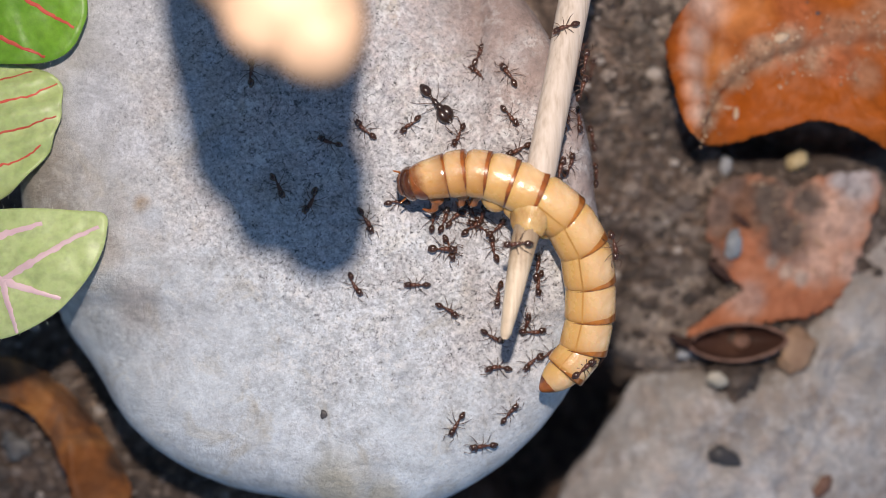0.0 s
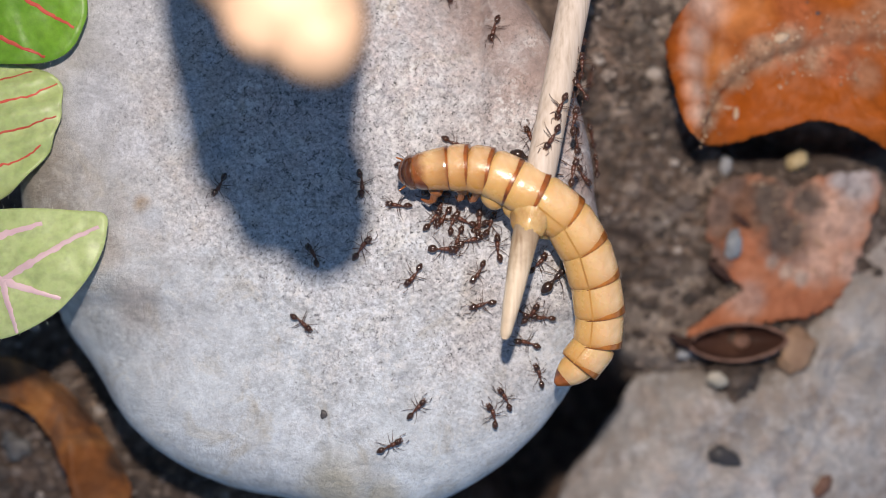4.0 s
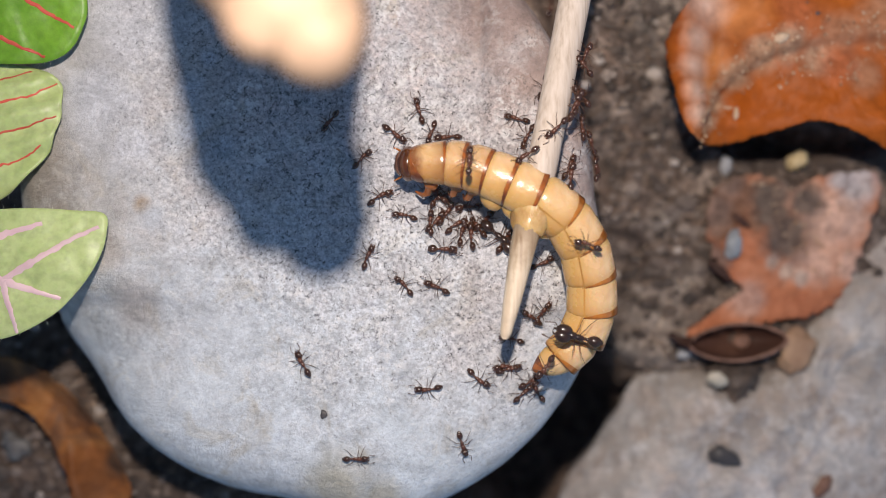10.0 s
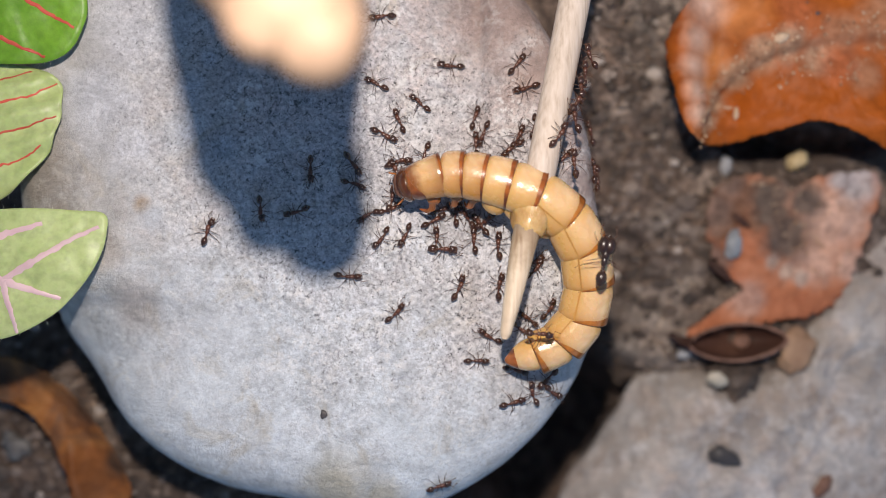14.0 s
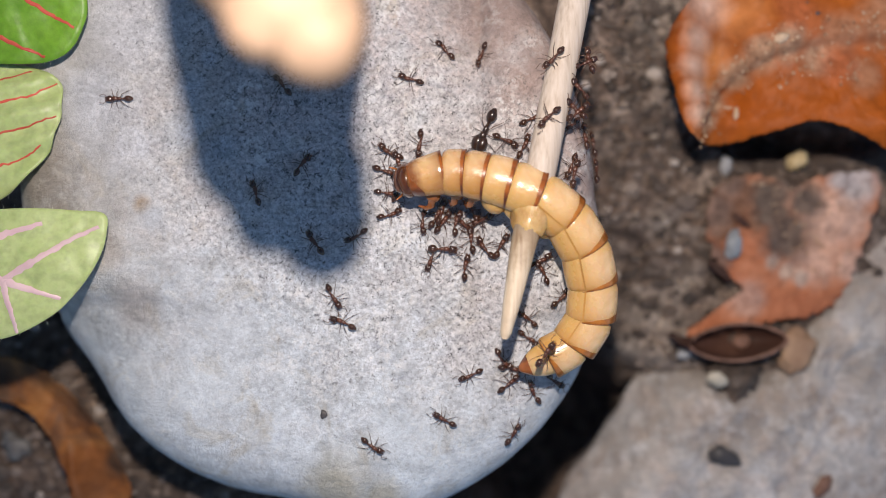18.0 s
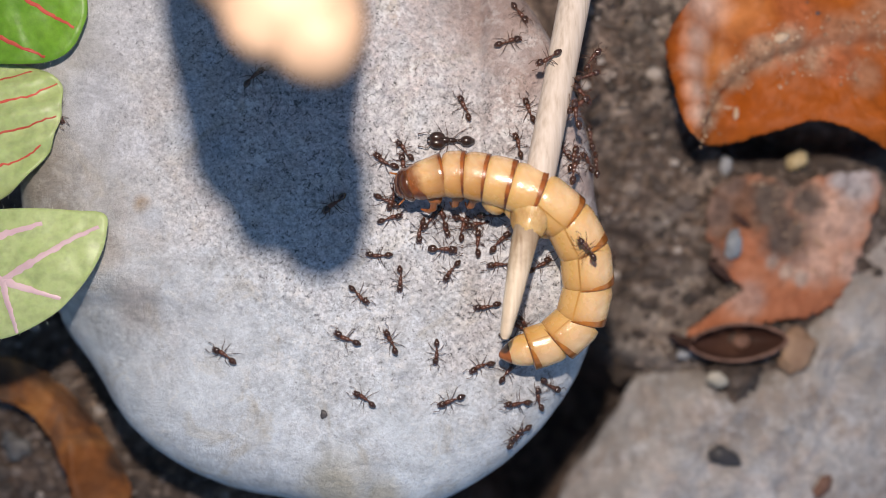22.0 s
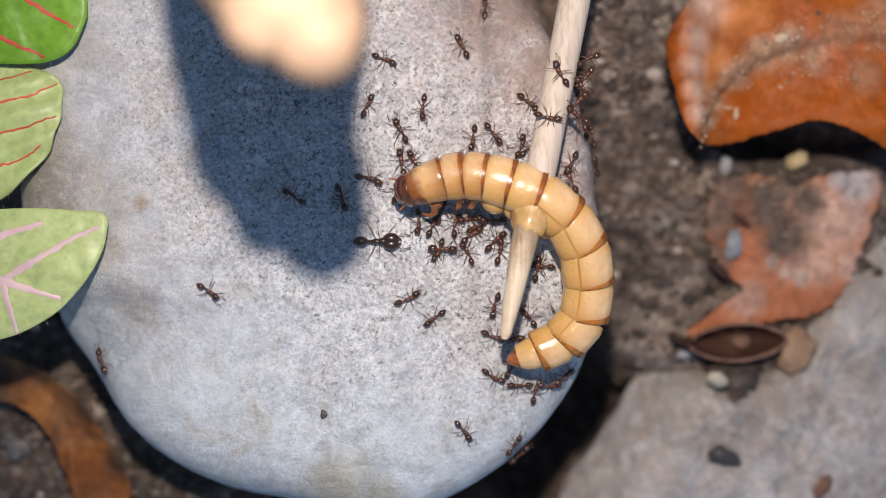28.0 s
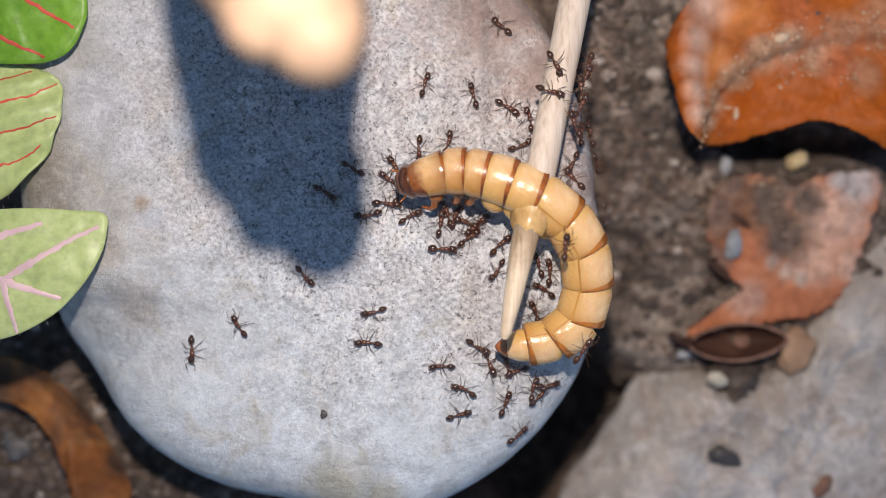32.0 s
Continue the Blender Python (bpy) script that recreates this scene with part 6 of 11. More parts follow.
    crawl(workers[4], [(0, 7.1, 14.1, -55), (1, 8.5, 13.5, -95), (1.5, 7.0, 7.8, -99), (2, 5.1, 2.2, -150), (2.17, 5.8, 3.6, 158), (2.33, 6.6, 5.0, 107), (2.5, 7.4, 6.5, 55), (3, 9.4, 10.9, 55), (3.73, 9.3, 11.6, 112), (4.5, 9.1, 12.4, 101), (5.27, 8.8, 13.1, 103), (6, 8.6, 13.8, 40), (6.5, 8.5, 13.2, -32), (7, 8.4, 12.5, -105), (7.5, 7.5, 11.7, -125), (7.73, 7.1, 11.3, -167), (8, 6.7, 10.9, 150), (8.27, 7.0, 12.2, 111), (8.5, 7.3, 13.5, 71), (9, 7.4, 16.3, 145), (9.27, 7.6, 15.6, -143), (9.5, 7.7, 15.0, -72), (9.73, 7.8, 14.4, -136), (10, 7.8, 13.8, 160), (10.5, 6.1, 14.0, 165), (10.73, 5.2, 14.3, 117), (11, 4.4, 14.6, 70), (12, 4.9, 15.4, 125), (12.27, 4.5, 15.0, 177), (12.5, 4.2, 14.6, -131), (13, 3.3, 14.1, -105), (13.33, 3.3, 14.1, -48), (13.67, 3.3, 14.1, 8), (14, 3.3, 14.1, 65), (14.73, 3.7, 15.6, 87), (15.5, 3.5, 17.2, 85), (16.27, 4.0, 18.7, 76), (17, 4.2, 20.2, 125), (17.5, 4.4, 20.5, 175), (18, 4.5, 20.8, -135), (19, 4.5, 19.0, -175), (19.27, 4.6, 19.5, 127), (19.5, 4.8, 20.0, 70), (19.73, 4.9, 20.6, 107), (20, 5.0, 21.1, 145), (20.5, 5.3, 28.4, 96), (21, 4.1, 35.6, 90), (22, 4.1, 35.6, 90), (22.33, 4.1, 35.6, 30), (22.67, 4.1, 35.6, -30), (23, 4.1, 35.6, -90), (23.5, 4.6, 28.8, -75), (24, 5.8, 22.2, -50), (24.27, 6.8, 22.6, -5), (24.5, 7.8, 23.1, 41), (24.73, 8.6, 23.7, 80), (25, 9.5, 24.4, 120), (25.73, 9.5, 27.2, 94), (26.5, 9.5, 30.0, 93), (27.27, 10.3, 32.8, 72), (28, 10.7, 35.6, 90), (29, 10.7, 35.6, 90), (30, 10.7, 35.6, 90), (31, 10.7, 35.6, 90), (32, 10.7, 35.6, 90)])
    crawl(workers[5], [(0, -3.5, 13.2, -150), (0.5, -3.3, 11.1, -94), (1, -3.2, 9.0, -30), (1.27, -3.8, 8.3, -75), (1.5, -4.3, 7.6, -121), (2, -5.3, 6.0, -140), (2.27, -5.2, 6.8, 148), (2.5, -5.0, 7.5, 76), (3, -4.7, 9.0, 90), (3.37, -4.3, 9.2, 52), (3.73, -4.0, 9.3, 13), (4.5, -3.3, 9.2, 5), (5.27, -2.7, 9.5, 10), (6, -2.0, 9.5, 0), (6.5, -0.8, 6.5, -75), (7, 0.1, 3.4, -100), (7.27, -0.1, 3.8, -171), (7.5, -0.3, 4.3, 117), (8, -0.8, 5.2, 70), (8.5, 1.0, 8.2, 46), (8.73, 2.2, 9.6, 113), (9, 3.4, 11.0, -180), (9.5, 1.0, 11.5, 174), (10, -1.3, 12.3, -120), (10.5, -1.9, 12.1, 175), (11, -2.5, 11.8, 110), (11.5, -0.6, 13.2, 39), (11.73, 0.4, 13.7, 92), (12, 1.4, 14.2, 145), (12.5, -0.3, 14.1, -168), (13, -1.9, 13.7, -170), (14, -2.5, 15.5, 130), (14.73, -2.3, 16.3, 56), (15.5, -1.7, 17.0, 62), (16.27, -1.5, 17.8, 65), (17, -1.1, 18.6, 5), (17.5, -0.5, 20.0, 73), (18, 0.1, 21.3, 125), (18.27, 0.6, 21.5, 69), (18.5, 1.2, 21.7, 14), (18.73, 1.7, 22.0, -26), (19, 2.2, 22.3, -65), (19.27, 1.0, 21.4, -106), (19.5, -0.1, 20.5, -146), (19.73, -1.1, 19.5, -106), (20, -2.0, 18.4, -65), (20.5, -2.7, 15.0, -84), (21, -2.6, 11.5, -50), (21.33, -3.1, 11.2, 7), (21.67, -3.6, 10.9, 63), (22, -4.1, 10.5, 120), (23, -5.9, 10.5, 165), (24, -7.5, 11.3, 150), (24.27, -7.1, 12.4, 102), (24.5, -6.7, 13.4, 54), (24.73, -6.1, 14.4, 110), (25, -5.5, 15.4, 165), (25.73, -6.1, 15.4, -179), (26.5, -6.8, 15.4, -178), (27.27, -7.4, 15.2, -172), (27.63, -7.7, 15.2, 121), (28, -8.0, 15.2, 55), (28.5, -10.6, 18.2, 125), (29, -13.4, 21.0, 90), (29.33, -13.4, 21.0, 30), (29.67, -13.4, 21.0, -30), (30, -13.4, 21.0, -90), (30.5, -10.7, 16.5, -66), (31, -7.7, 12.2, -55), (31.5, -8.6, 10.3, -111), (32, -9.5, 8.5, -40)])
    crawl(workers[6], [(0, -8.3, 12.6, 140), (0.27, -7.4, 15.2, 101), (0.5, -6.4, 17.8, 62), (1, -4.8, 23.2, 60), (1.5, -4.1, 26.4, 79), (2, -3.9, 29.7, 90), (3, -3.9, 29.7, 90), (4.5, -3.8, 30.1, 83), (6, -3.9, 29.7, 90), (7, -3.9, 29.7, 90), (8, -3.9, 29.7, 90), (9, -3.9, 29.7, 90), (10, -3.9, 29.7, 90), (11, -3.9, 29.7, 90), (11.33, -3.9, 29.7, 30), (11.67, -3.9, 29.7, -30), (12, -3.9, 29.7, -90), (12.5, -1.3, 24.5, -65), (13, 0.5, 18.9, -35), (13.5, 0.6, 19.2, -108), (14, 0.7, 19.5, -180), (14.37, 0.6, 19.9, 136), (14.73, 0.6, 20.3, 92), (15.5, 0.5, 21.2, 100), (16.27, 0.5, 22.0, 100), (17, 0.4, 22.8, 150), (17.5, 0.1, 26.6, 89), (18, -0.2, 30.3, 90), (18.33, -0.2, 30.3, 30), (18.67, -0.2, 30.3, -30), (19, -0.2, 30.3, -90), (19.5, 1.1, 28.2, -54), (19.67, 1.5, 27.5, -113), (19.83, 1.9, 26.7, -171), (20, 2.3, 26.0, 130), (20.5, 3.7, 30.7, 78), (21, 4.1, 35.6, 90), (22, 4.1, 35.6, 90), (22.33, 4.1, 35.6, 30), (22.67, 4.1, 35.6, -30), (23, 4.1, 35.6, -90), (23.5, 8.5, 29.4, -44), (24, 13.1, 23.4, 15, 3.1), (24.27, 13.4, 22.9, -29, 3.3), (24.5, 13.6, 22.5, -74, 3.4), (25, 13.8, 21.4, -95, 3.7), (25.73, 13.5, 20.4, -111, 3.9), (26.5, 12.7, 19.6, -119, 4.1), (27.27, 12.1, 18.7, -111, 4.4), (27.63, 12.0, 18.2, -175, 4.5), (28, 11.8, 17.7, 120, 4.6), (28.5, 10.4, 19.3, 138), (29, 9.1, 21.0, 120), (29.27, 11.1, 22.6, 80), (29.5, 13.0, 24.2, 39), (30, 17.3, 26.8, 80), (30.27, 16.1, 25.3, 154), (30.5, 14.8, 23.8, -131), (30.73, 13.5, 22.5, -86), (31, 12.1, 21.1, -40, 3.7), (31.5, 11.6, 20.0, -104, 4.0), (32, 11.4, 18.7, -60, 4.4)])
    crawl(workers[7], [(0, -12.0, 11.3, 165), (0.5, -15.9, 11.6, 174), (0.67, -17.2, 11.4, -129), (0.83, -18.5, 11.1, -72), (1, -19.8, 10.9, -15), (1.5, -16.2, 6.9, -63), (2, -13.2, 2.4, -95), (2.27, -15.6, 4.0, -156), (2.5, -18.0, 5.6, 142), (2.73, -20.6, 6.7, -166), (3, -23.2, 7.8, -115), (3.73, -23.4, 7.0, -121), (4.5, -24.1, 6.3, -105), (5.27, -24.4, 5.5, -105), (5.63, -24.5, 5.1, -63), (6, -24.6, 4.7, -20), (6.5, -20.6, 6.3, 28), (6.73, -18.6, 7.0, 97), (7, -16.5, 7.6, 165), (7.5, -21.3, 10.3, 146), (7.67, -22.6, 11.5, -154), (7.83, -24.0, 12.7, -95), (8, -25.3, 13.9, -35), (8.5, -19.9, 11.8, -36), (8.73, -17.4, 10.4, 19), (9, -14.9, 9.0, 75), (9.5, -11.8, 9.5, 6), (10, -8.6, 9.6, 50), (11, -10.0, 10.5, 80), (11.5, -10.3, 10.6, 25), (12, -10.7, 10.7, -30), (12.5, -10.0, 8.7, -83), (13, -9.5, 6.6, -20), (14, -9.4, 6.9, -15), (14.73, -8.5, 6.7, -9), (15.5, -7.8, 6.2, -24), (16.27, -6.9, 6.1, -12), (17, -6.0, 5.7, -10), (18, -5.9, 5.9, -10), (19, -6.2, 5.9, -15), (19.5, -5.9, 4.7, -81), (20, -5.5, 3.5, -150), (21, -6.2, 3.3, -160), (21.33, -6.0, 3.3, 140), (21.67, -5.8, 3.3, 80), (22, -5.6, 3.3, 20), (22.5, -4.6, 3.6, 19), (23, -3.5, 3.9, 90), (23.33, -3.4, 3.8, 30), (23.67, -3.2, 3.7, -30), (24, -3.1, 3.6, -90), (24.5, -3.2, 2.3, -99), (24.73, -3.3, 1.6, -37), (25, -3.4, 1.0, 25), (25.73, -2.7, 0.6, -25), (26.5, -2.0, 0.3, -25), (27.27, -1.3, -0.1, -23), (27.63, -0.9, -0.2, -66), (28, -0.5, -0.2, -110), (29, 0.8, -1.6, -92), (29.33, 0.8, -1.4, -36), (29.67, 0.8, -1.2, 19), (30, 0.8, -1.0, 75), (30.27, 1.8, -1.0, 32), (30.5, 2.7, -1.1, -10), (31, 4.6, -1.6, 25), (31.5, 5.2, -2.0, -48), (32, 5.8, -2.3, -120)])
    crawl(workers[8], [(0, 1.6, 12.1, -110), (0.5, 2.0, 7.1, -96), (1, 1.9, 2.2, -120), (1.33, 1.9, 2.2, -177), (1.67, 1.9, 2.2, 127), (2, 1.9, 2.2, 70), (2.27, 1.3, 2.4, 114), (2.5, 0.7, 2.7, 158), (2.73, 0.2, 3.0, -161), (3, -0.4, 3.4, -120), (4.5, 0.1, 3.2, -121), (6, 0.1, 3.1, -100), (6.5, 0.2, 2.3, -30), (7, 0.4, 1.6, 40), (8, 1.9, 1.9, 80), (9, 1.9, 2.5, 80), (9.5, 1.1, 4.1, 124), (9.73, 0.7, 4.9, 167), (10, 0.4, 5.8, -150), (10.5, -2.2, 7.6, 139), (10.73, -3.6, 8.3, 100), (11, -5.0, 9.0, 60), (11.5, -3.8, 9.8, 38), (12, -2.5, 10.3, 90), (13, -4.4, 10.7, 130), (13.5, -4.6, 12.2, 94), (14, -4.7, 13.6, 120), (14.73, -4.9, 14.6, 87), (15.5, -4.8, 15.6, 87), (16.27, -5.0, 16.6, 90), (17, -5.0, 17.5, 125), (18, -3.5, 18.0, 170), (18.5, -5.3, 21.2, 127), (18.73, -6.4, 22.6, -176), (19, -7.4, 24.1, -120), (19.5, -7.2, 21.6, -95), (20, -7.4, 19.2, -130), (20.5, -10.5, 20.0, 161), (21, -13.4, 21.0, 90), (21.33, -13.4, 21.0, 30), (21.67, -13.4, 21.0, -30), (22, -13.4, 21.0, -90), (22.5, -9.3, 19.5, -22), (23, -5.5, 17.4, -30), (23.27, -7.8, 17.1, -103), (23.5, -10.1, 16.8, -175), (23.73, -12.3, 16.2, 132), (24, -14.6, 15.6, 80), (24.5, -9.2, 17.3, 23), (25, -4.3, 20.2, 20), (26.5, -5.4, 19.7, 12), (28, -6.2, 20.1, -15), (28.5, -4.8, 20.5, 23), (29, -3.4, 21.0, 20), (29.27, -4.3, 21.8, 88), (29.5, -5.2, 22.5, 156), (29.73, -6.2, 23.2, -155), (30, -7.3, 23.8, -105), (30.5, -5.9, 20.2, -66), (31, -4.4, 16.7, -60), (31.27, -3.8, 16.9, -17), (31.5, -3.2, 17.1, 26), (32, -2.0, 17.5, 80)])
    crawl(workers[9], [(0, 10.3, 12.1, -120), (0.5, 10.3, 11.1, -93), (1, 10.2, 10.0, -50, 6.4), (1.5, 11.7, 9.8, -2), (2, 13.3, 9.6, 70), (2.5, 13.6, 10.9, 71), (3, 14.1, 12.2, 140), (3.37, 14.1, 11.9, -154), (3.73, 14.0, 11.6, -88), (4.5, 13.9, 10.9, -106), (5.27, 13.7, 10.3, -94), (6, 13.7, 9.6, -100), (7, 13.3, 9.3, -135), (7.5, 13.2, 9.0, 152), (8, 13.2, 8.7, 80), (8.5, 13.4, 10.4, 92), (9, 13.7, 12.2, 70), (9.27, 12.5, 12.0, 123), (9.5, 11.3, 11.8, 177), (10, 8.9, 11.9, -120), (11, 9.2, 13.4, -120), (11.5, 8.5, 12.0, -120), (12, 8.0, 10.5, -120), (12.17, 8.2, 11.1, -176), (12.33, 8.5, 11.6, 128), (12.5, 8.8, 12.2, 72), (13, 9.4, 14.0, 80), (13.17, 9.2, 13.6, 135), (13.33, 9.0, 13.3, -170), (13.5, 8.8, 12.9, -115), (13.67, 8.5, 12.6, -57), (13.83, 8.2, 12.2, 2), (14, 8.0, 11.9, 60), (14.73, 8.6, 13.4, 82), (15.5, 9.0, 14.9, 72), (16.27, 9.2, 16.5, 63), (16.63, 9.5, 17.3, 2), (17, 9.8, 18.0, -60), (17.5, 9.9, 15.6, -73), (18, 10.5, 13.2, -140, 5.7), (18.27, 10.3, 14.4, 160), (18.5, 10.1, 15.5, 100), (19, 9.4, 17.8, 90), (19.33, 9.6, 17.8, 33), (19.67, 9.7, 17.7, -23), (20, 9.8, 17.7, -80), (20.5, 9.8, 17.2, -10), (21, 9.9, 16.7, 60), (21.5, 13.8, 19.4, 38), (21.67, 15.2, 20.3, -15), (21.83, 16.5, 21.2, -67), (22, 17.9, 22.0, -120), (22.5, 12.9, 18.8, -144), (23, 8.8, 14.4, 160), (24, 8.6, 14.4, 120), (24.5, 9.1, 15.1, -180), (25, 9.6, 15.7, -120), (25.73, 9.8, 15.0, -71), (26.5, 10.0, 14.4, -68), (27.27, 10.4, 13.8, -73), (28, 10.5, 13.1, -15, 5.7), (28.5, 11.1, 14.0, 49, 5.5), (29, 11.7, 14.9, 75, 5.3), (29.5, 13.3, 15.2, 18), (29.73, 14.0, 15.5, -41), (30, 14.8, 15.7, -100), (30.5, 14.7, 14.5, -78), (31, 14.9, 13.3, -90), (31.5, 17.8, 12.5, -31), (32, 20.6, 11.1, -90)])
    crawl(workers[10], [(0, 14.2, 13.7, -100), (1, 14.4, 12.2, -100), (2, 14.3, 12.9, -100), (2.5, 12.9, 12.2, -163), (3, 11.3, 11.8, -140, 6.0), (3.73, 11.0, 11.2, -122, 6.1), (4.5, 10.4, 10.7, -124, 6.3), (5.27, 10.1, 10.1, -121, 6.4), (6, 9.6, 9.6, -90, 6.5), (6.5, 7.0, 6.3, -120), (7, 4.7, 2.8, -120), (7.33, 5.1, 3.3, -67), (7.67, 5.4, 3.8, -13), (8, 5.8, 4.3, 40), (8.5, 6.6, 7.2, 73), (8.73, 7.3, 8.5, 116), (9, 8.0, 9.8, 160), (9.5, 5.2, 9.1, -176), (9.73, 3.9, 8.8, 134), (10, 2.5, 8.5, 85, 9.3), (10.5, 3.1, 9.7, 61), (11, 3.7, 10.9, 10), (12, 3.4, 11.0, 0), (13, 5.0, 11.1, 45), (14, 3.4, 11.2, 90), (14.73, 2.8, 11.8, 133), (15.5, 2.4, 12.4, 121), (16.27, 1.9, 13.0, 132), (16.63, 1.7, 13.3, 94), (17, 1.4, 13.6, 55), (17.5, 5.5, 13.4, 11), (18, 9.5, 13.8, 20), (18.33, 9.4, 13.8, -37), (18.67, 9.2, 13.8, -93), (19, 9.0, 13.8, -150), (19.5, 7.9, 13.8, 168), (20, 6.8, 13.9, 130), (20.33, 7.1, 14.1, 80), (20.67, 7.4, 14.2, 30), (21, 7.7, 14.4, -20), (21.5, 8.4, 14.6, 45), (22, 9.1, 14.7, 110), (22.5, 7.6, 14.4, 179), (22.73, 6.9, 14.4, -133), (23, 6.1, 14.4, -85), (23.5, 6.9, 13.4, -43), (24, 7.8, 12.5, 20), (24.5, 9.3, 13.6, 34), (25, 10.8, 14.5, 10), (25.73, 11.6, 13.2, -65), (26.5, 12.0, 11.7, -72), (27.27, 12.6, 10.2, -59), (28, 13.5, 9.0, -120), (29, 13.3, 8.7, -120), (30, 13.3, 9.0, -120), (31, 13.3, 8.7, -120), (32, 13.6, 9.0, -120)])
    crawl(workers[11], [(0, 18.0, 21.8, 80), (1, 18.0, 22.0, 70), (2, 18.0, 22.2, 60), (2.33, 18.0, 21.9, 3), (2.67, 17.9, 21.6, -53), (3, 17.9, 21.3, -110), (4.5, 17.9, 20.8, -96), (6, 17.3, 20.2, -90), (6.5, 15.7, 17.3, -122), (7, 14.3, 14.2, -100), (7.17, 14.5, 14.5, -45), (7.33, 14.7, 14.8, 11), (7.5, 14.9, 15.1, 66), (8, 15.5, 16.0, 70), (8.5, 16.8, 18.5, 68), (8.67, 17.1, 19.5, 12), (8.83, 17.4, 20.4, -44), (9, 17.6, 21.3, -100), (9.5, 14.2, 16.9, -118), (10, 11.3, 12.0, -135, 6.0), (11, 13.2, 11.8, -100), (11.5, 11.5, 10.7, -149), (12, 9.9, 9.5, -110, 6.6), (12.33, 10.0, 9.2, -167, 6.6), (12.67, 10.2, 9.0, 137, 6.7), (13, 10.3, 8.7, 80, 6.7), (13.5, 11.5, 9.1, 21), (14, 12.7, 9.6, 45), (15.5, 13.5, 8.9, 66), (16, 13.6, 8.9, 124), (16.5, 13.6, 8.8, -178), (17, 13.6, 8.7, -120), (18, 13.5, 8.7, -110), (18.33, 13.4, 8.9, -168), (18.67, 13.4, 9.1, 133), (19, 13.3, 9.3, 75), (19.5, 13.3, 10.9, 89), (19.67, 13.2, 11.4, 36), (19.83, 13.1, 11.9, -17), (20, 13.1, 12.4, -70), (20.5, 14.1, 10.7, -64), (21, 15.4, 9.1, -55), (21.5, 15.8, 9.2, 8), (22, 16.2, 9.2, 70), (22.5, 15.1, 10.8, 127), (23, 14.2, 12.5, 75), (23.5, 12.6, 16.6, 109), (24, 10.3, 20.3, 150), (24.5, 8.9, 19.9, -158), (24.73, 8.2, 19.7, -114), (25, 7.5, 19.5, -70), (25.73, 7.2, 17.6, -99), (26.5, 6.6, 15.8, -113), (27.27, 5.9, 14.0, -112), (28, 5.5, 12.2, -50), (29, 6.1, 11.3, -45), (29.33, 6.2, 11.0, -100), (29.67, 6.3, 10.8, -155), (30, 6.4, 10.5, 150), (30.5, 4.3, 11.0, 167), (30.73, 3.2, 11.3, 123), (31, 2.2, 11.6, 80), (31.5, 4.6, 13.1, 30), (32, 6.9, 15.0, -30)])
    crawl(workers[12], [(0, -20.3, 18.7, 80), (0.5, -18.8, 20.9, 40), (1, -17.0, 22.8, 90), (2, -17.0, 22.8, 90), (2.33, -17.0, 22.8, 30), (2.67, -17.0, 22.8, -30), (3, -17.0, 22.8, -90), (3.73, -13.8, 20.2, -38), (4.5, -10.9, 17.4, -51), (5.27, -8.7, 13.9, -46), (6, -6.1, 10.8, -60), (6.33, -6.5, 10.3, -118), (6.67, -7.0, 9.8, -177), (7, -7.4, 9.3, 125), (7.5, -7.6, 11.1, 106), (7.73, -7.7, 12.0, 66), (8, -7.7, 12.9, 25), (8.5, -6.0, 13.3, 6), (9, -4.3, 13.6, -50), (10, -5.1, 12.2, -45), (11, -5.6, 10.3, -70), (12, -5.5, 9.9, -70), (12.5, -5.6, 9.6, -25), (13, -5.6, 9.3, 20), (13.27, -5.8, 10.0, 61), (13.5, -6.0, 10.7, 102), (13.73, -6.1, 11.4, 33), (14, -6.2, 12.1, -35), (14.73, -5.5, 12.0, -9), (15.5, -4.9, 11.6, -8), (16.27, -4.1, 11.7, -14), (17, -3.4, 11.4, -60), (18, -2.5, 11.1, -105), (18.33, -3.1, 11.5, -163), (18.67, -3.6, 11.8, 138), (19, -4.1, 12.2, 80), (19.5, -4.7, 13.8, 109), (19.73, -5.0, 14.7, 172), (20, -5.3, 15.5, -125), (20.5, -8.0, 13.9, -145), (21, -10.4, 12.0, -170), (21.5, -11.3, 8.5, -99), (22, -11.5, 4.8, -150), (22.5, -11.8, 5.0, 155), (23, -12.1, 5.1, 100), (23.27, -11.2, 5.5, 61), (23.5, -10.4, 5.9, 23), (24, -8.7, 6.6, 90), (24.27, -8.0, 6.5, 45), (24.5, -7.3, 6.4, -1), (24.73, -6.6, 6.2, -60), (25, -5.9, 6.0, -120), (25.73, -7.1, 5.7, 178), (26.5, -8.3, 5.6, -170), (27.27, -9.5, 5.8, -176), (27.63, -10.1, 5.6, -128), (28, -10.7, 5.4, -80), (28.5, -11.3, 3.5, -113), (28.73, -11.4, 2.5, 178), (29, -11.6, 1.6, 110), (29.5, -9.5, 5.1, 69), (30, -7.4, 8.5, 135), (30.33, -6.9, 8.1, 80), (30.67, -6.4, 7.7, 25), (31, -5.9, 7.3, -30), (31.5, -6.0, 6.1, -81), (32, -5.9, 4.8, -15)])
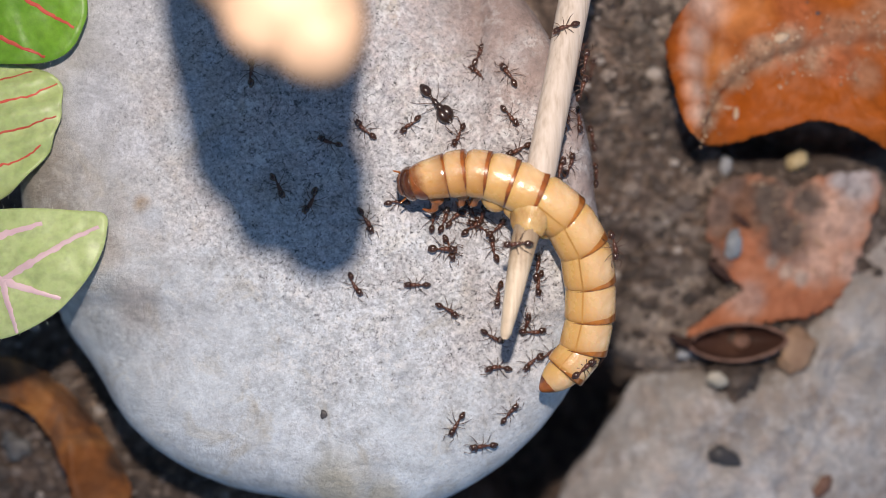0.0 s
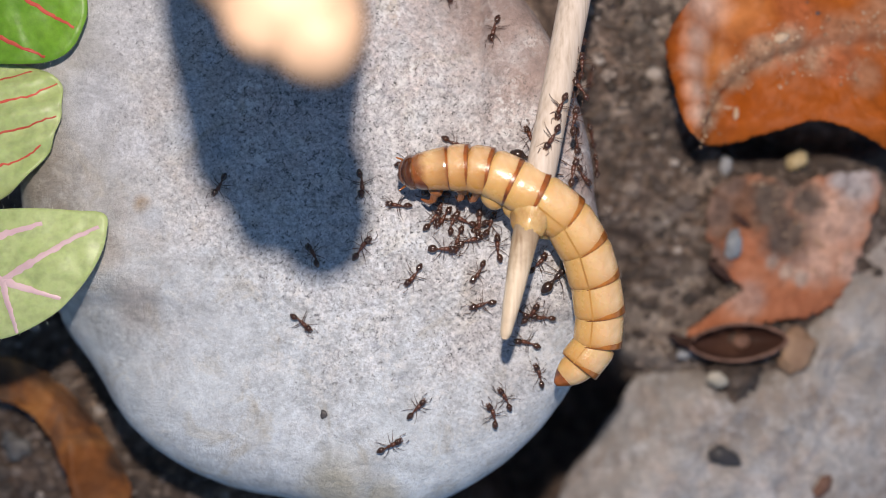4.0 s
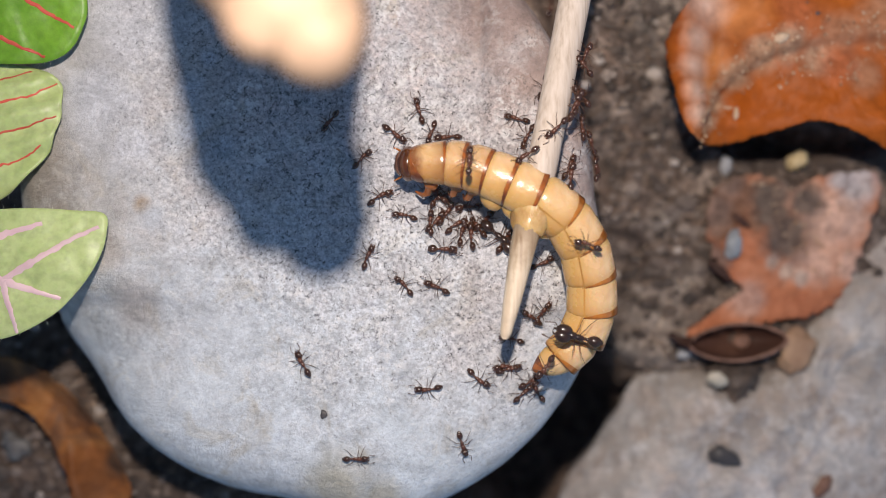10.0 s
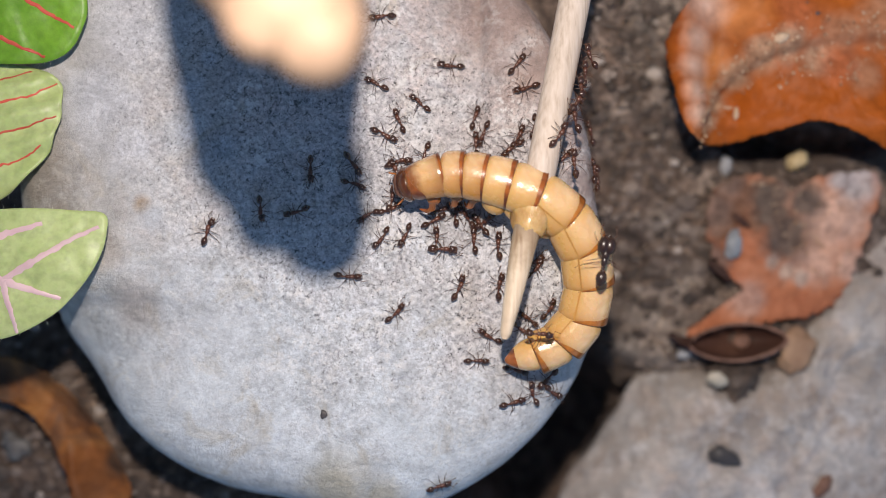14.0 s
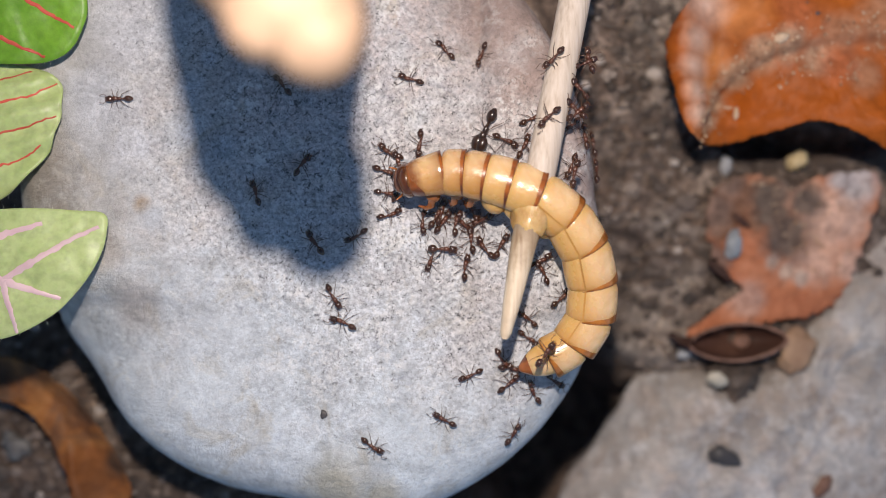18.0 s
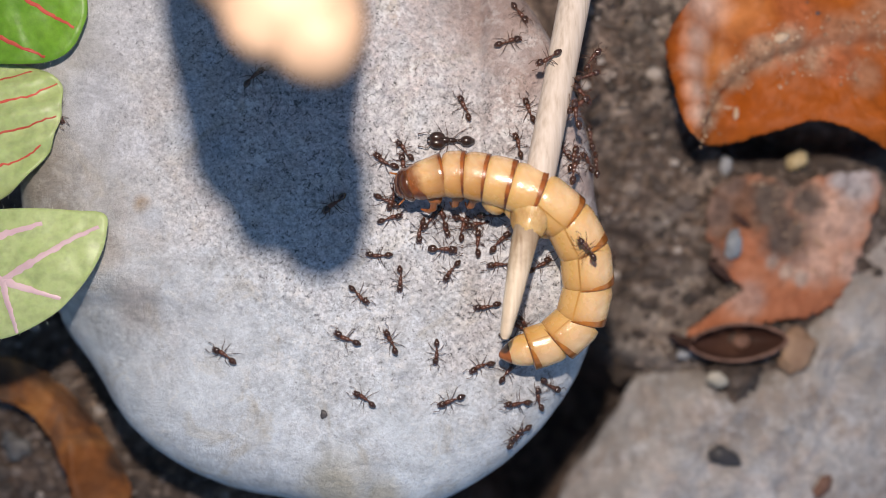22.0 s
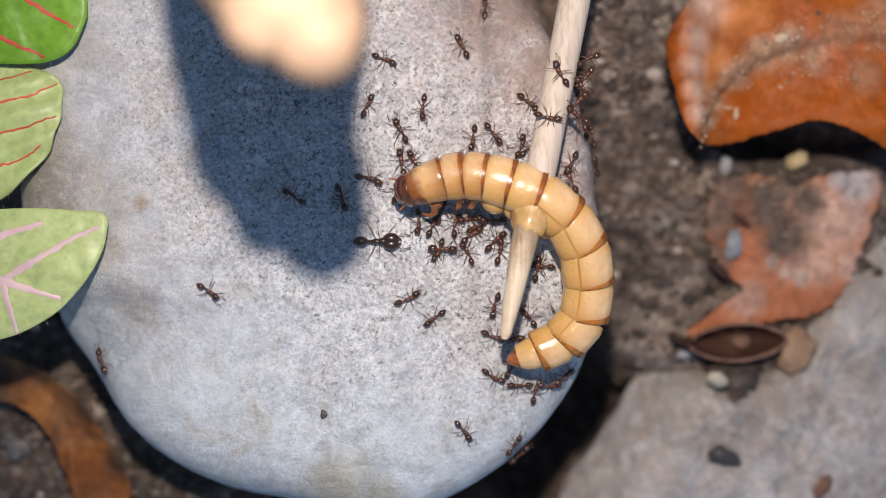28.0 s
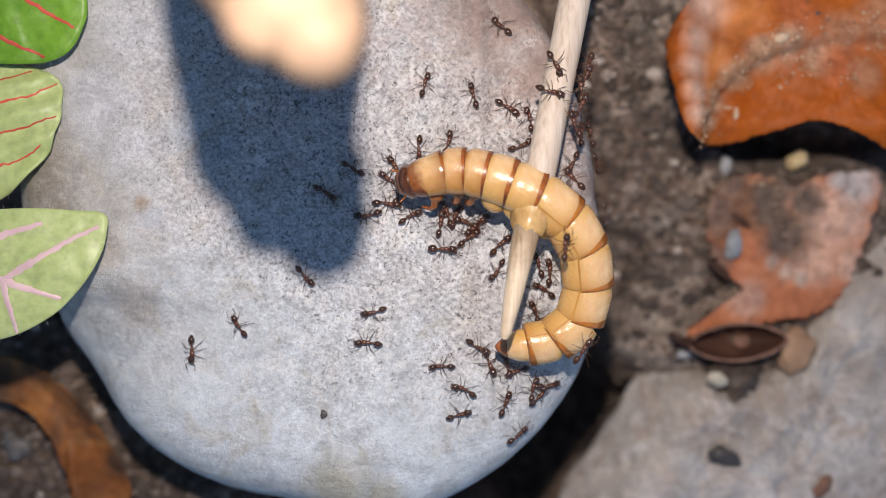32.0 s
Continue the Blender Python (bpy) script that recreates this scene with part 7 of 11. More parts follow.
    crawl(workers[13], [(0, 8.0, 10.5, -150), (0.5, 6.4, 10.7, 163), (1, 5.0, 10.9, -175), (1.5, 2.6, 6.9, -123), (2, -0.4, 3.4, -100), (2.17, -0.4, 4.7, -157), (2.33, -0.4, 6.1, 146), (2.5, -0.4, 7.4, 89), (3, 0.5, 11.5, 45), (3.73, 1.0, 11.3, -26), (4.5, 1.6, 11.1, -12), (5.27, 2.1, 10.9, -23), (5.63, 2.4, 10.7, 28), (6, 2.6, 10.6, 80), (6.5, 1.4, 11.5, 141), (7, 0.2, 12.5, -180), (7.5, -0.3, 13.8, 110), (7.73, -0.7, 14.3, 52), (8, -1.1, 14.9, -5), (8.5, 0.6, 14.5, -13), (8.67, 1.1, 14.5, 38), (8.83, 1.7, 14.5, 89), (9, 2.3, 14.5, 140), (9.5, -0.2, 14.8, 177), (10, -2.6, 14.7, 110), (10.5, -4.8, 15.2, 165), (11, -6.8, 15.9, -145), (11.5, -7.1, 14.3, -97), (12, -7.4, 12.6, -70), (13, -8.3, 11.5, -45), (13.5, -9.0, 10.3, -116), (14, -9.5, 9.0, -50), (14.73, -8.7, 8.9, -15), (15.5, -7.9, 8.5, -3), (16.27, -7.1, 8.6, -16), (17, -6.3, 8.3, -15), (18, -6.0, 8.2, -15), (19, -6.3, 8.4, -15), (19.5, -6.2, 7.1, -83), (20, -6.0, 5.7, -15), (21, -6.2, 5.6, -15), (22, -5.9, 5.1, -20), (22.5, -5.9, 5.7, 20), (23, -5.9, 6.3, 60), (24, -5.9, 6.9, -10), (24.5, -3.4, 9.3, 36), (25, -0.8, 11.6, 0), (25.37, -1.2, 11.4, -70), (25.73, -1.5, 11.2, -139), (26.5, -1.9, 10.3, -141), (27.27, -2.5, 9.8, -140), (27.63, -2.8, 9.5, 173), (28, -3.0, 9.2, 125), (28.5, -4.3, 9.2, 176), (28.73, -5.0, 9.1, 133), (29, -5.6, 9.0, 90), (30, -4.3, 9.3, 120), (30.33, -4.1, 9.6, 177), (30.67, -4.0, 9.9, -127), (31, -3.8, 10.2, -70), (31.5, -4.8, 8.8, -130), (31.73, -5.2, 8.1, -170), (32, -5.6, 7.3, 150)])
    crawl(workers[14], [(0, 13.4, 8.9, 70), (1, 13.1, 9.2, 60), (1.27, 15.3, 8.7, 22), (1.5, 17.4, 8.2, -16), (1.73, 19.6, 8.1, 27), (2, 21.8, 8.1, 70), (2.27, 19.8, 8.5, 122), (2.5, 17.7, 8.8, 175), (3, 13.5, 8.9, -120), (3.73, 14.3, 8.0, -49), (4.5, 15.4, 7.4, -40), (5.27, 16.4, 6.8, -49), (6, 17.2, 6.0, -50), (6.5, 19.2, 5.0, -27), (6.73, 20.3, 4.5, 26), (7, 21.3, 4.1, 80), (7.27, 20.2, 5.1, 118), (7.5, 19.1, 6.0, 156), (7.73, 17.9, 6.7, 118), (8, 16.6, 7.4, 80), (9, 15.4, 6.9, 80), (9.5, 16.1, 7.9, 49), (9.73, 16.4, 8.5, -26), (10, 16.6, 9.0, -100), (10.5, 16.8, 7.6, -90), (11, 17.0, 6.2, -140), (11.5, 16.6, 1.3, -100), (11.73, 16.3, -1.1, -160), (12, 15.9, -3.6, 140, 7.2), (12.5, 11.0, -3.1, 169), (12.73, 8.5, -3.3, -150), (13, 6.1, -3.6, -110), (13.27, 7.0, -3.1, -47), (13.5, 7.9, -2.7, 17), (14, 9.8, -2.1, 50), (15.5, 10.0, -2.6, 76), (17, 9.4, -3.0, 80), (18, 10.6, -2.4, 120), (18.5, 9.8, -2.7, -170), (19, 9.1, -3.0, -100), (19.5, 9.2, -4.6, -91), (20, 9.4, -6.3, -60), (20.5, 10.7, -7.3, -26), (20.73, 11.4, -7.7, 47), (21, 12.1, -8.1, 120, 6.4), (21.5, 13.0, -4.0, 72, 7.1), (22, 14.1, 0.1, 130, 7.9), (22.27, 13.8, -1.2, -162, 7.7), (22.5, 13.5, -2.4, -95, 7.4), (23, 13.3, -5.0, -30, 6.9), (23.5, 12.8, -4.7, 25), (24, 12.2, -4.5, 80), (24.5, 17.2, -1.6, 26), (25, 22.8, 0.1, 80), (26.5, 21.7, 0.1, 55), (27.27, 21.9, 0.8, -12), (28, 22.0, 1.5, -80), (28.5, 18.3, -2.4, -141), (29, 15.2, -6.8, -155, 6.6), (29.5, 13.8, -7.0, -163, 6.5), (30, 12.6, -7.4, -115, 6.5), (30.33, 12.0, -7.2, -63), (30.67, 11.5, -7.1, -12), (31, 11.0, -6.9, 40), (31.5, 10.7, -5.6, 89), (32, 10.7, -4.2, 150)])
    crawl(workers[15], [(0, -17.4, 6.7, -65), (0.5, -19.1, 1.7, -116), (1, -21.9, -2.9, -115), (1.5, -22.2, -8.2, -87), (2, -23.2, -13.4, -100), (2.27, -21.8, -11.4, -31), (2.5, -20.4, -9.3, 39), (2.73, -18.6, -7.6, -6), (3, -16.9, -5.9, -50), (3.73, -15.5, -7.4, -38), (4.5, -13.6, -8.2, -51), (5.27, -12.5, -10.0, -33), (6, -10.9, -11.1, -55), (6.33, -10.8, -11.5, -107), (6.67, -10.8, -12.0, -158), (7, -10.7, -12.4, 150), (7.5, -12.1, -11.7, 155), (7.67, -12.6, -11.5, -152), (7.83, -13.1, -11.3, -98), (8, -13.6, -11.2, -45), (8.5, -11.8, -12.7, -34), (8.67, -11.2, -13.1, -93), (8.83, -10.6, -13.6, -151), (9, -10.0, -14.0, 150), (9.27, -9.8, -10.7, 112), (9.5, -9.7, -7.3, 74), (10, -8.0, -0.8, 65), (10.27, -9.6, -0.3, 115), (10.5, -11.2, 0.2, 165), (10.73, -12.7, 0.9, -133), (11, -14.3, 1.6, -70), (11.5, -10.4, -1.4, -41), (12, -7.1, -5.0, -50), (12.17, -7.7, -3.8, 2), (12.33, -8.4, -2.5, 55), (12.5, -9.0, -1.2, 107), (13, -10.1, 2.9, -180), (13.5, -12.8, 3.5, 162), (14, -15.5, 3.9, -165), (14.27, -15.1, 4.0, -107), (14.5, -14.8, 4.1, -50), (14.73, -14.5, 4.2, 8), (15.5, -13.4, 4.1, 1), (16.27, -12.5, 4.5, 11), (16.63, -12.0, 4.5, 71), (17, -11.5, 4.5, 130), (17.5, -13.3, 6.7, 125), (18, -14.9, 9.0, 50), (18.5, -13.2, 10.2, 28), (19, -11.6, 11.4, 60), (19.5, -12.2, 10.9, 112), (20, -12.9, 10.4, 165), (20.5, -15.7, 11.7, 142), (21, -18.5, 13.2, 105), (21.5, -19.2, 15.7, 113), (22, -20.0, 18.3, 40), (22.27, -18.2, 17.2, -2), (22.5, -16.4, 16.0, -45), (23, -13.1, 13.5, -50), (23.27, -13.9, 13.2, -99), (23.5, -14.8, 12.9, -147), (23.73, -15.6, 12.4, 151), (24, -16.4, 12.0, 90), (24.5, -17.6, 14.1, 129), (25, -18.8, 16.2, 120), (25.73, -18.6, 17.9, 74), (26.5, -18.2, 19.6, 81), (27.27, -17.3, 21.1, 72), (28, -17.0, 22.8, 90), (29, -17.0, 22.8, 90), (29.33, -17.0, 22.8, 30), (29.67, -17.0, 22.8, -30), (30, -17.0, 22.8, -90), (30.5, -16.3, 16.4, -80), (31, -14.3, 10.2, -95), (31.5, -13.1, 8.2, -75), (32, -12.4, 6.0, -35)])
    crawl(workers[16], [(0, -13.9, 5.0, -115), (0.5, -14.0, 2.7, -105), (0.73, -14.1, 1.5, -40), (1, -14.3, 0.4, 25), (1.5, -10.1, 0.9, 17), (2, -6.1, 2.3, 15), (2.27, -6.6, 3.9, 58), (2.5, -7.1, 5.5, 101), (3, -8.6, 8.6, 145), (3.37, -8.6, 8.0, -147), (3.73, -8.7, 7.3, -80), (4.5, -8.2, 6.1, -95), (5.27, -8.3, 4.9, -72), (6, -8.0, 3.6, -25), (6.5, -7.2, 0.4, -72), (7, -6.0, -2.8, -50), (7.17, -6.3, -2.4, 10), (7.33, -6.6, -1.9, 69), (7.5, -6.8, -1.4, 129), (8, -7.7, -0.1, 75), (9, -6.2, 0.2, 125), (9.5, -6.5, 2.9, 102), (10, -6.7, 5.6, 30), (10.5, -7.3, 5.9, 85), (11, -7.8, 6.3, 140), (11.33, -7.3, 6.7, 87), (11.67, -6.7, 7.0, 33), (12, -6.2, 7.3, -20), (13, -5.6, 7.7, -15), (14, -4.7, 9.3, 15), (15.5, -5.2, 9.3, -4), (16, -5.4, 9.5, 47), (16.5, -5.5, 9.8, 99), (17, -5.7, 10.1, 150), (18, -5.7, 10.2, 150), (19, -5.9, 10.2, 150), (20, -6.2, 9.3, 155), (21, -6.2, 9.2, 145), (22, -6.2, 9.2, 150), (22.5, -7.7, 9.0, -158), (23, -9.2, 8.4, -170), (23.27, -9.4, 9.2, 145), (23.5, -9.7, 10.0, 100), (24, -10.4, 11.4, 80), (24.5, -8.8, 12.3, 17), (25, -7.1, 12.9, -30), (25.37, -7.1, 12.2, -69), (25.73, -7.0, 11.5, -108), (26.5, -7.5, 10.2, -104), (27.27, -7.4, 8.8, -95), (27.63, -7.6, 8.2, -55), (28, -7.8, 7.5, -15), (28.5, -6.4, 5.9, -44), (29, -5.0, 4.1, 30), (30, -5.6, 4.2, 10), (30.33, -5.7, 4.2, -48), (30.67, -5.8, 4.2, -107), (31, -5.9, 4.2, -165), (31.5, -6.9, 3.8, -165), (32, -8.0, 3.5, -170)])
    crawl(workers[17], [(0, -4.8, 5.0, 0), (0.5, -4.8, 4.1, -58), (1, -4.7, 3.2, -115), (1.33, -4.3, 2.7, -175), (1.67, -4.0, 2.3, 125), (2, -3.6, 1.9, 65), (2.5, -4.0, 3.2, 106), (3, -4.4, 4.5, 165), (4.5, -4.8, 4.6, 171), (5, -4.6, 4.3, 117), (5.5, -4.4, 4.0, 64), (6, -4.1, 3.6, 10), (6.27, -3.9, 2.8, -40), (6.5, -3.8, 1.9, -89), (6.73, -3.7, 1.1, -45), (7, -3.6, 0.2, 0), (7.5, -2.5, 1.8, 53), (8, -1.3, 3.4, 80), (9, -1.3, 2.2, 80), (10, -1.4, 2.8, 85), (10.33, -1.0, 3.2, 27), (10.67, -0.6, 3.6, -32), (11, -0.2, 4.0, -90), (12, -0.1, 2.2, -90), (13, -1.0, 2.0, -95), (13.27, -1.7, 1.8, -137), (13.5, -2.5, 1.6, -179), (14, -4.0, 1.4, -120), (14.37, -3.6, 1.1, -74), (14.73, -3.2, 0.9, -28), (15.5, -2.4, 0.3, -26), (16.27, -1.4, 0.1, -29), (17, -0.5, -0.4, -50), (18, -1.3, -1.1, -110), (18.5, 0.2, -2.6, -44), (19, 1.6, -4.1, 0), (19.17, 1.2, -4.3, -52), (19.33, 0.9, -4.4, -105), (19.5, 0.6, -4.5, -157), (19.73, 0.2, -4.8, -116), (20, -0.2, -5.0, -75), (20.5, 0.7, -5.6, -45), (20.73, 1.0, -6.0, -100), (21, 1.4, -6.4, -155), (21.5, -1.6, -4.8, 142), (21.73, -3.0, -4.0, -157), (22, -4.5, -3.2, -95), (22.5, -7.1, -4.5, -157), (23, -9.4, -6.1, 160), (23.5, -10.9, -3.9, 125), (23.73, -11.5, -2.7, -178), (24, -12.0, -1.4, -120), (24.5, -13.2, -2.8, -123), (24.73, -13.9, -3.4, -177), (25, -14.6, -4.0, 130), (25.73, -17.1, -4.2, -167), (26.5, -19.7, -4.3, -180), (27.27, -22.2, -4.9, -168), (27.63, -23.5, -4.7, -104), (28, -24.8, -4.4, -40), (28.5, -17.5, -3.6, 0), (29, -10.2, -4.4, -25), (29.5, -5.7, -4.4, -6), (30, -1.1, -5.0, -15), (30.5, 0.1, -4.7, 17), (30.73, 0.8, -4.7, -42), (31, 1.4, -4.7, -100), (31.5, -3.0, -5.5, -157), (32, -7.4, -6.7, -170)])
    crawl(workers[18], [(0, -8.1, 3.0, -55), (0.5, -7.3, 0.0, -80), (1, -6.0, -2.8, -45), (1.33, -5.8, -3.0, -100), (1.67, -5.6, -3.3, -155), (2, -5.3, -3.5, 150), (2.5, -6.9, -2.1, 130), (3, -8.3, -0.5, 85), (4.5, -8.7, 0.2, 57), (5.27, -9.0, 0.4, 111), (6, -9.2, 0.5, 165), (6.5, -11.2, -0.8, -154), (6.73, -12.2, -1.4, -95), (7, -13.3, -1.9, -35), (7.27, -14.4, -4.6, -76), (7.5, -15.6, -7.2, -116), (7.73, -16.7, -9.9, -73), (8, -17.7, -12.6, -30), (8.5, -15.1, -13.4, -13), (9, -12.6, -14.4, -25), (9.17, -13.0, -14.0, 26), (9.33, -13.3, -13.6, 76), (9.5, -13.7, -13.3, 127), (10, -14.9, -12.2, 125), (10.27, -15.2, -12.7, -179), (10.5, -15.5, -13.1, -122), (10.67, -15.6, -13.4, -71), (10.83, -15.8, -13.7, -21), (11, -16.0, -14.1, 30), (11.5, -13.2, -11.1, 45), (12, -11.2, -7.6, 95), (12.27, -14.7, -9.3, 151), (12.5, -18.1, -10.9, -153), (13, -25.5, -13.4, 170), (13.5, -26.0, -5.7, 99), (14, -24.9, 1.9, 75), (14.37, -23.4, 1.7, 27), (14.73, -21.9, 1.5, -21), (15.5, -19.3, -0.4, -22), (16.27, -16.4, -0.9, -17), (17, -13.5, -1.7, -50), (17.27, -13.5, -1.1, 20), (17.5, -13.6, -0.5, 89), (18, -13.6, 0.7, 130), (18.27, -14.7, -0.2, 170), (18.5, -15.7, -1.1, -150), (19, -18.0, -2.5, -130), (19.27, -16.2, -3.6, -76), (19.5, -14.4, -4.8, -22), (20, -10.7, -7.0, -60), (20.5, -5.7, -10.2, -42), (21, -1.3, -14.1, -60), (21.27, -3.4, -12.8, -130), (21.5, -5.6, -11.5, 160), (22, -10.2, -9.5, 160), (22.5, -10.1, -9.7, -138), (23, -9.9, -9.8, -75), (23.5, -13.9, -13.2, -142), (24, -17.0, -17.5, 160), (24.27, -16.4, -17.3, 88), (24.5, -15.8, -17.1, 16), (24.73, -15.2, -17.0, -49), (25, -14.6, -16.8, -115), (25.37, -17.4, -15.8, -158), (25.73, -20.2, -14.8, 159), (26.5, -26.0, -13.8, 176), (27.27, -31.9, -13.4, -179), (28, -37.7, -12.4, 130), (28.5, -46.6, -6.4, 153), (29, -54.5, 0.8, -180), (30, -54.5, 0.8, -180), (30.33, -54.5, 0.8, 120), (30.67, -54.5, 0.8, 60), (31, -54.5, 0.8, 0), (31.5, -41.2, -6.5, -30), (32, -26.7, -10.8, -85)])
    crawl(workers[19], [(0, 0.7, 0.1, -70), (1, 0.1, -1.0, -115), (1.5, -0.6, -2.2, -115), (2, -1.0, -3.4, -140), (2.27, -1.3, -3.0, 172), (2.5, -1.7, -2.6, 124), (3, -2.5, -1.9, -180), (3.73, -2.9, -2.6, -130), (4.5, -3.5, -3.3, -127), (5.27, -3.7, -4.2, -122), (6, -4.3, -4.9, -160), (6.5, -6.0, -6.5, -143), (6.73, -6.7, -7.4, -94), (7, -7.4, -8.3, -45), (7.5, -6.4, -8.2, -85), (8, -5.4, -8.1, -125), (8.5, -4.1, -10.3, -55), (9, -2.8, -12.4, -25), (9.5, -2.1, -13.6, -55), (9.73, -1.8, -14.3, -115), (10, -1.6, -14.9, -175), (10.5, -4.0, -16.0, -165), (10.73, -5.2, -16.4, 135), (11, -6.5, -16.8, 75), (11.5, -0.8, -15.5, 24), (12, 4.6, -13.3, 5), (12.27, 4.5, -12.4, 49), (12.5, 4.4, -11.6, 93), (13, 4.4, -9.9, 20), (13.5, 4.6, -9.6, 85), (14, 4.9, -9.4, 150), (14.73, 4.8, -8.3, 89), (15.5, 5.1, -7.2, 80), (16.27, 5.3, -6.2, 91), (17, 5.1, -5.1, 40), (17.27, 4.3, -4.3, 90), (17.5, 3.5, -3.6, 141), (18, 2.3, -1.9, 80), (18.27, 3.1, -2.4, 26), (18.5, 3.9, -2.9, -28), (19, 5.5, -3.9, -60), (20, 4.0, -3.4, -85), (20.5, 4.5, -5.3, -74), (21, 4.6, -7.3, 0), (21.33, 4.6, -6.9, -57), (21.67, 4.7, -6.5, -113), (22, 4.7, -6.1, -170), (22.5, 3.7, -7.9, -123), (23, 2.6, -9.6, -75), (23.27, 3.1, -9.2, -21), (23.5, 3.5, -8.9, 32), (24, 4.3, -8.2, 0), (24.5, 5.4, -7.8, 26), (25, 6.5, -7.3, 60), (25.73, 7.9, -6.9, 5), (26.5, 9.3, -7.2, 0), (27.27, 10.7, -7.1, 11), (27.63, 11.4, -7.0, -54), (28, 12.1, -6.9, -120), (28.5, 10.5, -8.3, -129), (28.73, 9.7, -8.9, -175), (29, 8.8, -9.6, 140), (30, 8.8, -9.0, 130), (30.5, 9.1, -8.7, 85), (31, 9.3, -8.4, 40), (32, 9.7, -7.8, 40)])
    crawl(workers[20], [(0, 5.8, 2.2, 40), (0.33, 5.8, 2.3, 98), (0.67, 5.7, 2.4, 157), (1, 5.7, 2.5, -145), (1.5, 3.8, 1.0, -141), (2, 2.2, -0.8, -105), (2.17, 2.1, -0.3, -159), (2.33, 2.1, 0.3, 147), (2.5, 2.0, 0.8, 93), (2.67, 2.0, 1.4, 149), (2.83, 1.9, 1.9, -156), (3, 1.9, 2.5, -100), (3.73, 1.6, 1.5, -105), (4.5, 1.3, 0.6, -110), (5.27, 0.5, -0.2, -111), (6, 0.4, -1.1, -165), (7, -1.0, -1.9, -160), (8, 0.4, -2.2, -120), (9, -0.5, -3.9, -145), (9.5, -2.3, -3.9, 179), (10, -4.1, -3.8, 130), (10.5, -4.2, -1.9, 99), (11, -4.4, 0.1, 65), (12, -3.5, 0.2, 35), (12.33, -3.6, 0.8, 90), (12.67, -3.7, 1.4, 145), (13, -3.8, 2.0, -160), (13.27, -4.3, 2.5, 159), (13.5, -4.8, 3.0, 119), (13.73, -5.2, 3.6, 69), (14, -5.6, 4.2, 20), (14.73, -4.4, 4.4, 0), (15.5, -3.1, 4.4, 13), (16.27, -1.8, 4.8, 7), (16.63, -1.2, 4.7, -47), (17, -0.5, 4.6, -100), (17.5, -1.4, 3.7, -122), (18, -2.2, 2.8, -95), (19, -2.5, 2.6, -95), (19.33, -2.5, 2.7, -37), (19.67, -2.5, 2.7, 22), (20, -2.5, 2.8, 80), (20.27, -1.9, 2.6, 35), (20.5, -1.2, 2.5, -9), (21, 0.1, 2.5, -80), (22, 0.1, 2.5, -80), (22.5, 2.5, 1.7, -25), (22.67, 3.3, 1.4, 28), (22.83, 4.1, 1.0, 82), (23, 4.9, 0.7, 135), (23.5, 4.4, 5.9, 110), (24, 3.3, 11.0, 80), (24.5, 5.5, 11.7, 7), (24.73, 6.6, 11.8, -32), (25, 7.8, 11.9, -70), (26.5, 7.9, 11.1, -92), (27, 8.0, 11.0, -38), (27.5, 8.1, 10.9, 16), (28, 8.3, 10.9, 70), (28.5, 9.0, 12.6, 82), (29, 9.5, 14.4, 135), (29.5, 9.3, 14.9, -158), (30, 9.1, 15.4, -90), (30.5, 9.0, 13.8, -95), (31, 9.2, 12.3, -95), (31.33, 9.2, 12.8, -150), (31.67, 9.2, 13.3, 155), (32, 9.2, 13.8, 100)])
    crawl(workers[21], [(0, 7.2, 0.5, -170, 8.1), (1, 6.1, -1.1, -180), (1.5, 6.2, -0.5, 130), (2, 6.4, 0.1, 80), (2.5, 5.8, 1.2, 112), (3, 5.1, 2.2, 60), (4.5, 5.2, 2.7, 80), (6, 5.3, 2.5, 70), (7, 5.1, 1.3, 40), (8, 5.2, 2.5, 60), (8.5, 9.2, 5.9, 46), (9, 13.5, 9.1, 50), (10, 13.3, 8.7, 70), (11, 13.5, 9.3, 60), (12, 13.5, 8.7, 60), (13, 13.7, 9.3, 70), (13.27, 14.3, 8.8, 17), (13.5, 14.9, 8.3, -37), (14, 16.4, 7.7, -90), (15.5, 16.9, 6.3, -104), (17, 16.2, 6.1, -100), (17.27, 16.7, 6.3, -41), (17.5, 17.2, 6.5, 19), (18, 18.3, 7.0, 90), (18.5, 16.5, 7.6, 152), (19, 14.7, 8.1, 80), (20, 13.3, 9.0, 60), (21, 13.3, 9.3, 60), (22, 13.7, 9.6, 80), (23, 13.3, 9.3, 60), (24, 14.1, 9.4, 120), (24.5, 14.2, 11.3, 101), (25, 14.1, 13.2, 70), (26.5, 14.0, 13.6, 51), (28, 14.8, 13.0, 100), (28.5, 16.0, 17.0, 72), (29, 18.0, 20.6, 80), (29.5, 18.3, 21.7, 63), (30, 18.7, 22.8, 80), (30.27, 16.8, 22.9, 135), (30.5, 14.9, 23.0, -171), (31, 11.1, 22.4, -120), (31.5, 10.7, 19.1, -100), (31.73, 10.7, 17.5, -55), (32, 10.8, 15.8, -10, 5.1)])
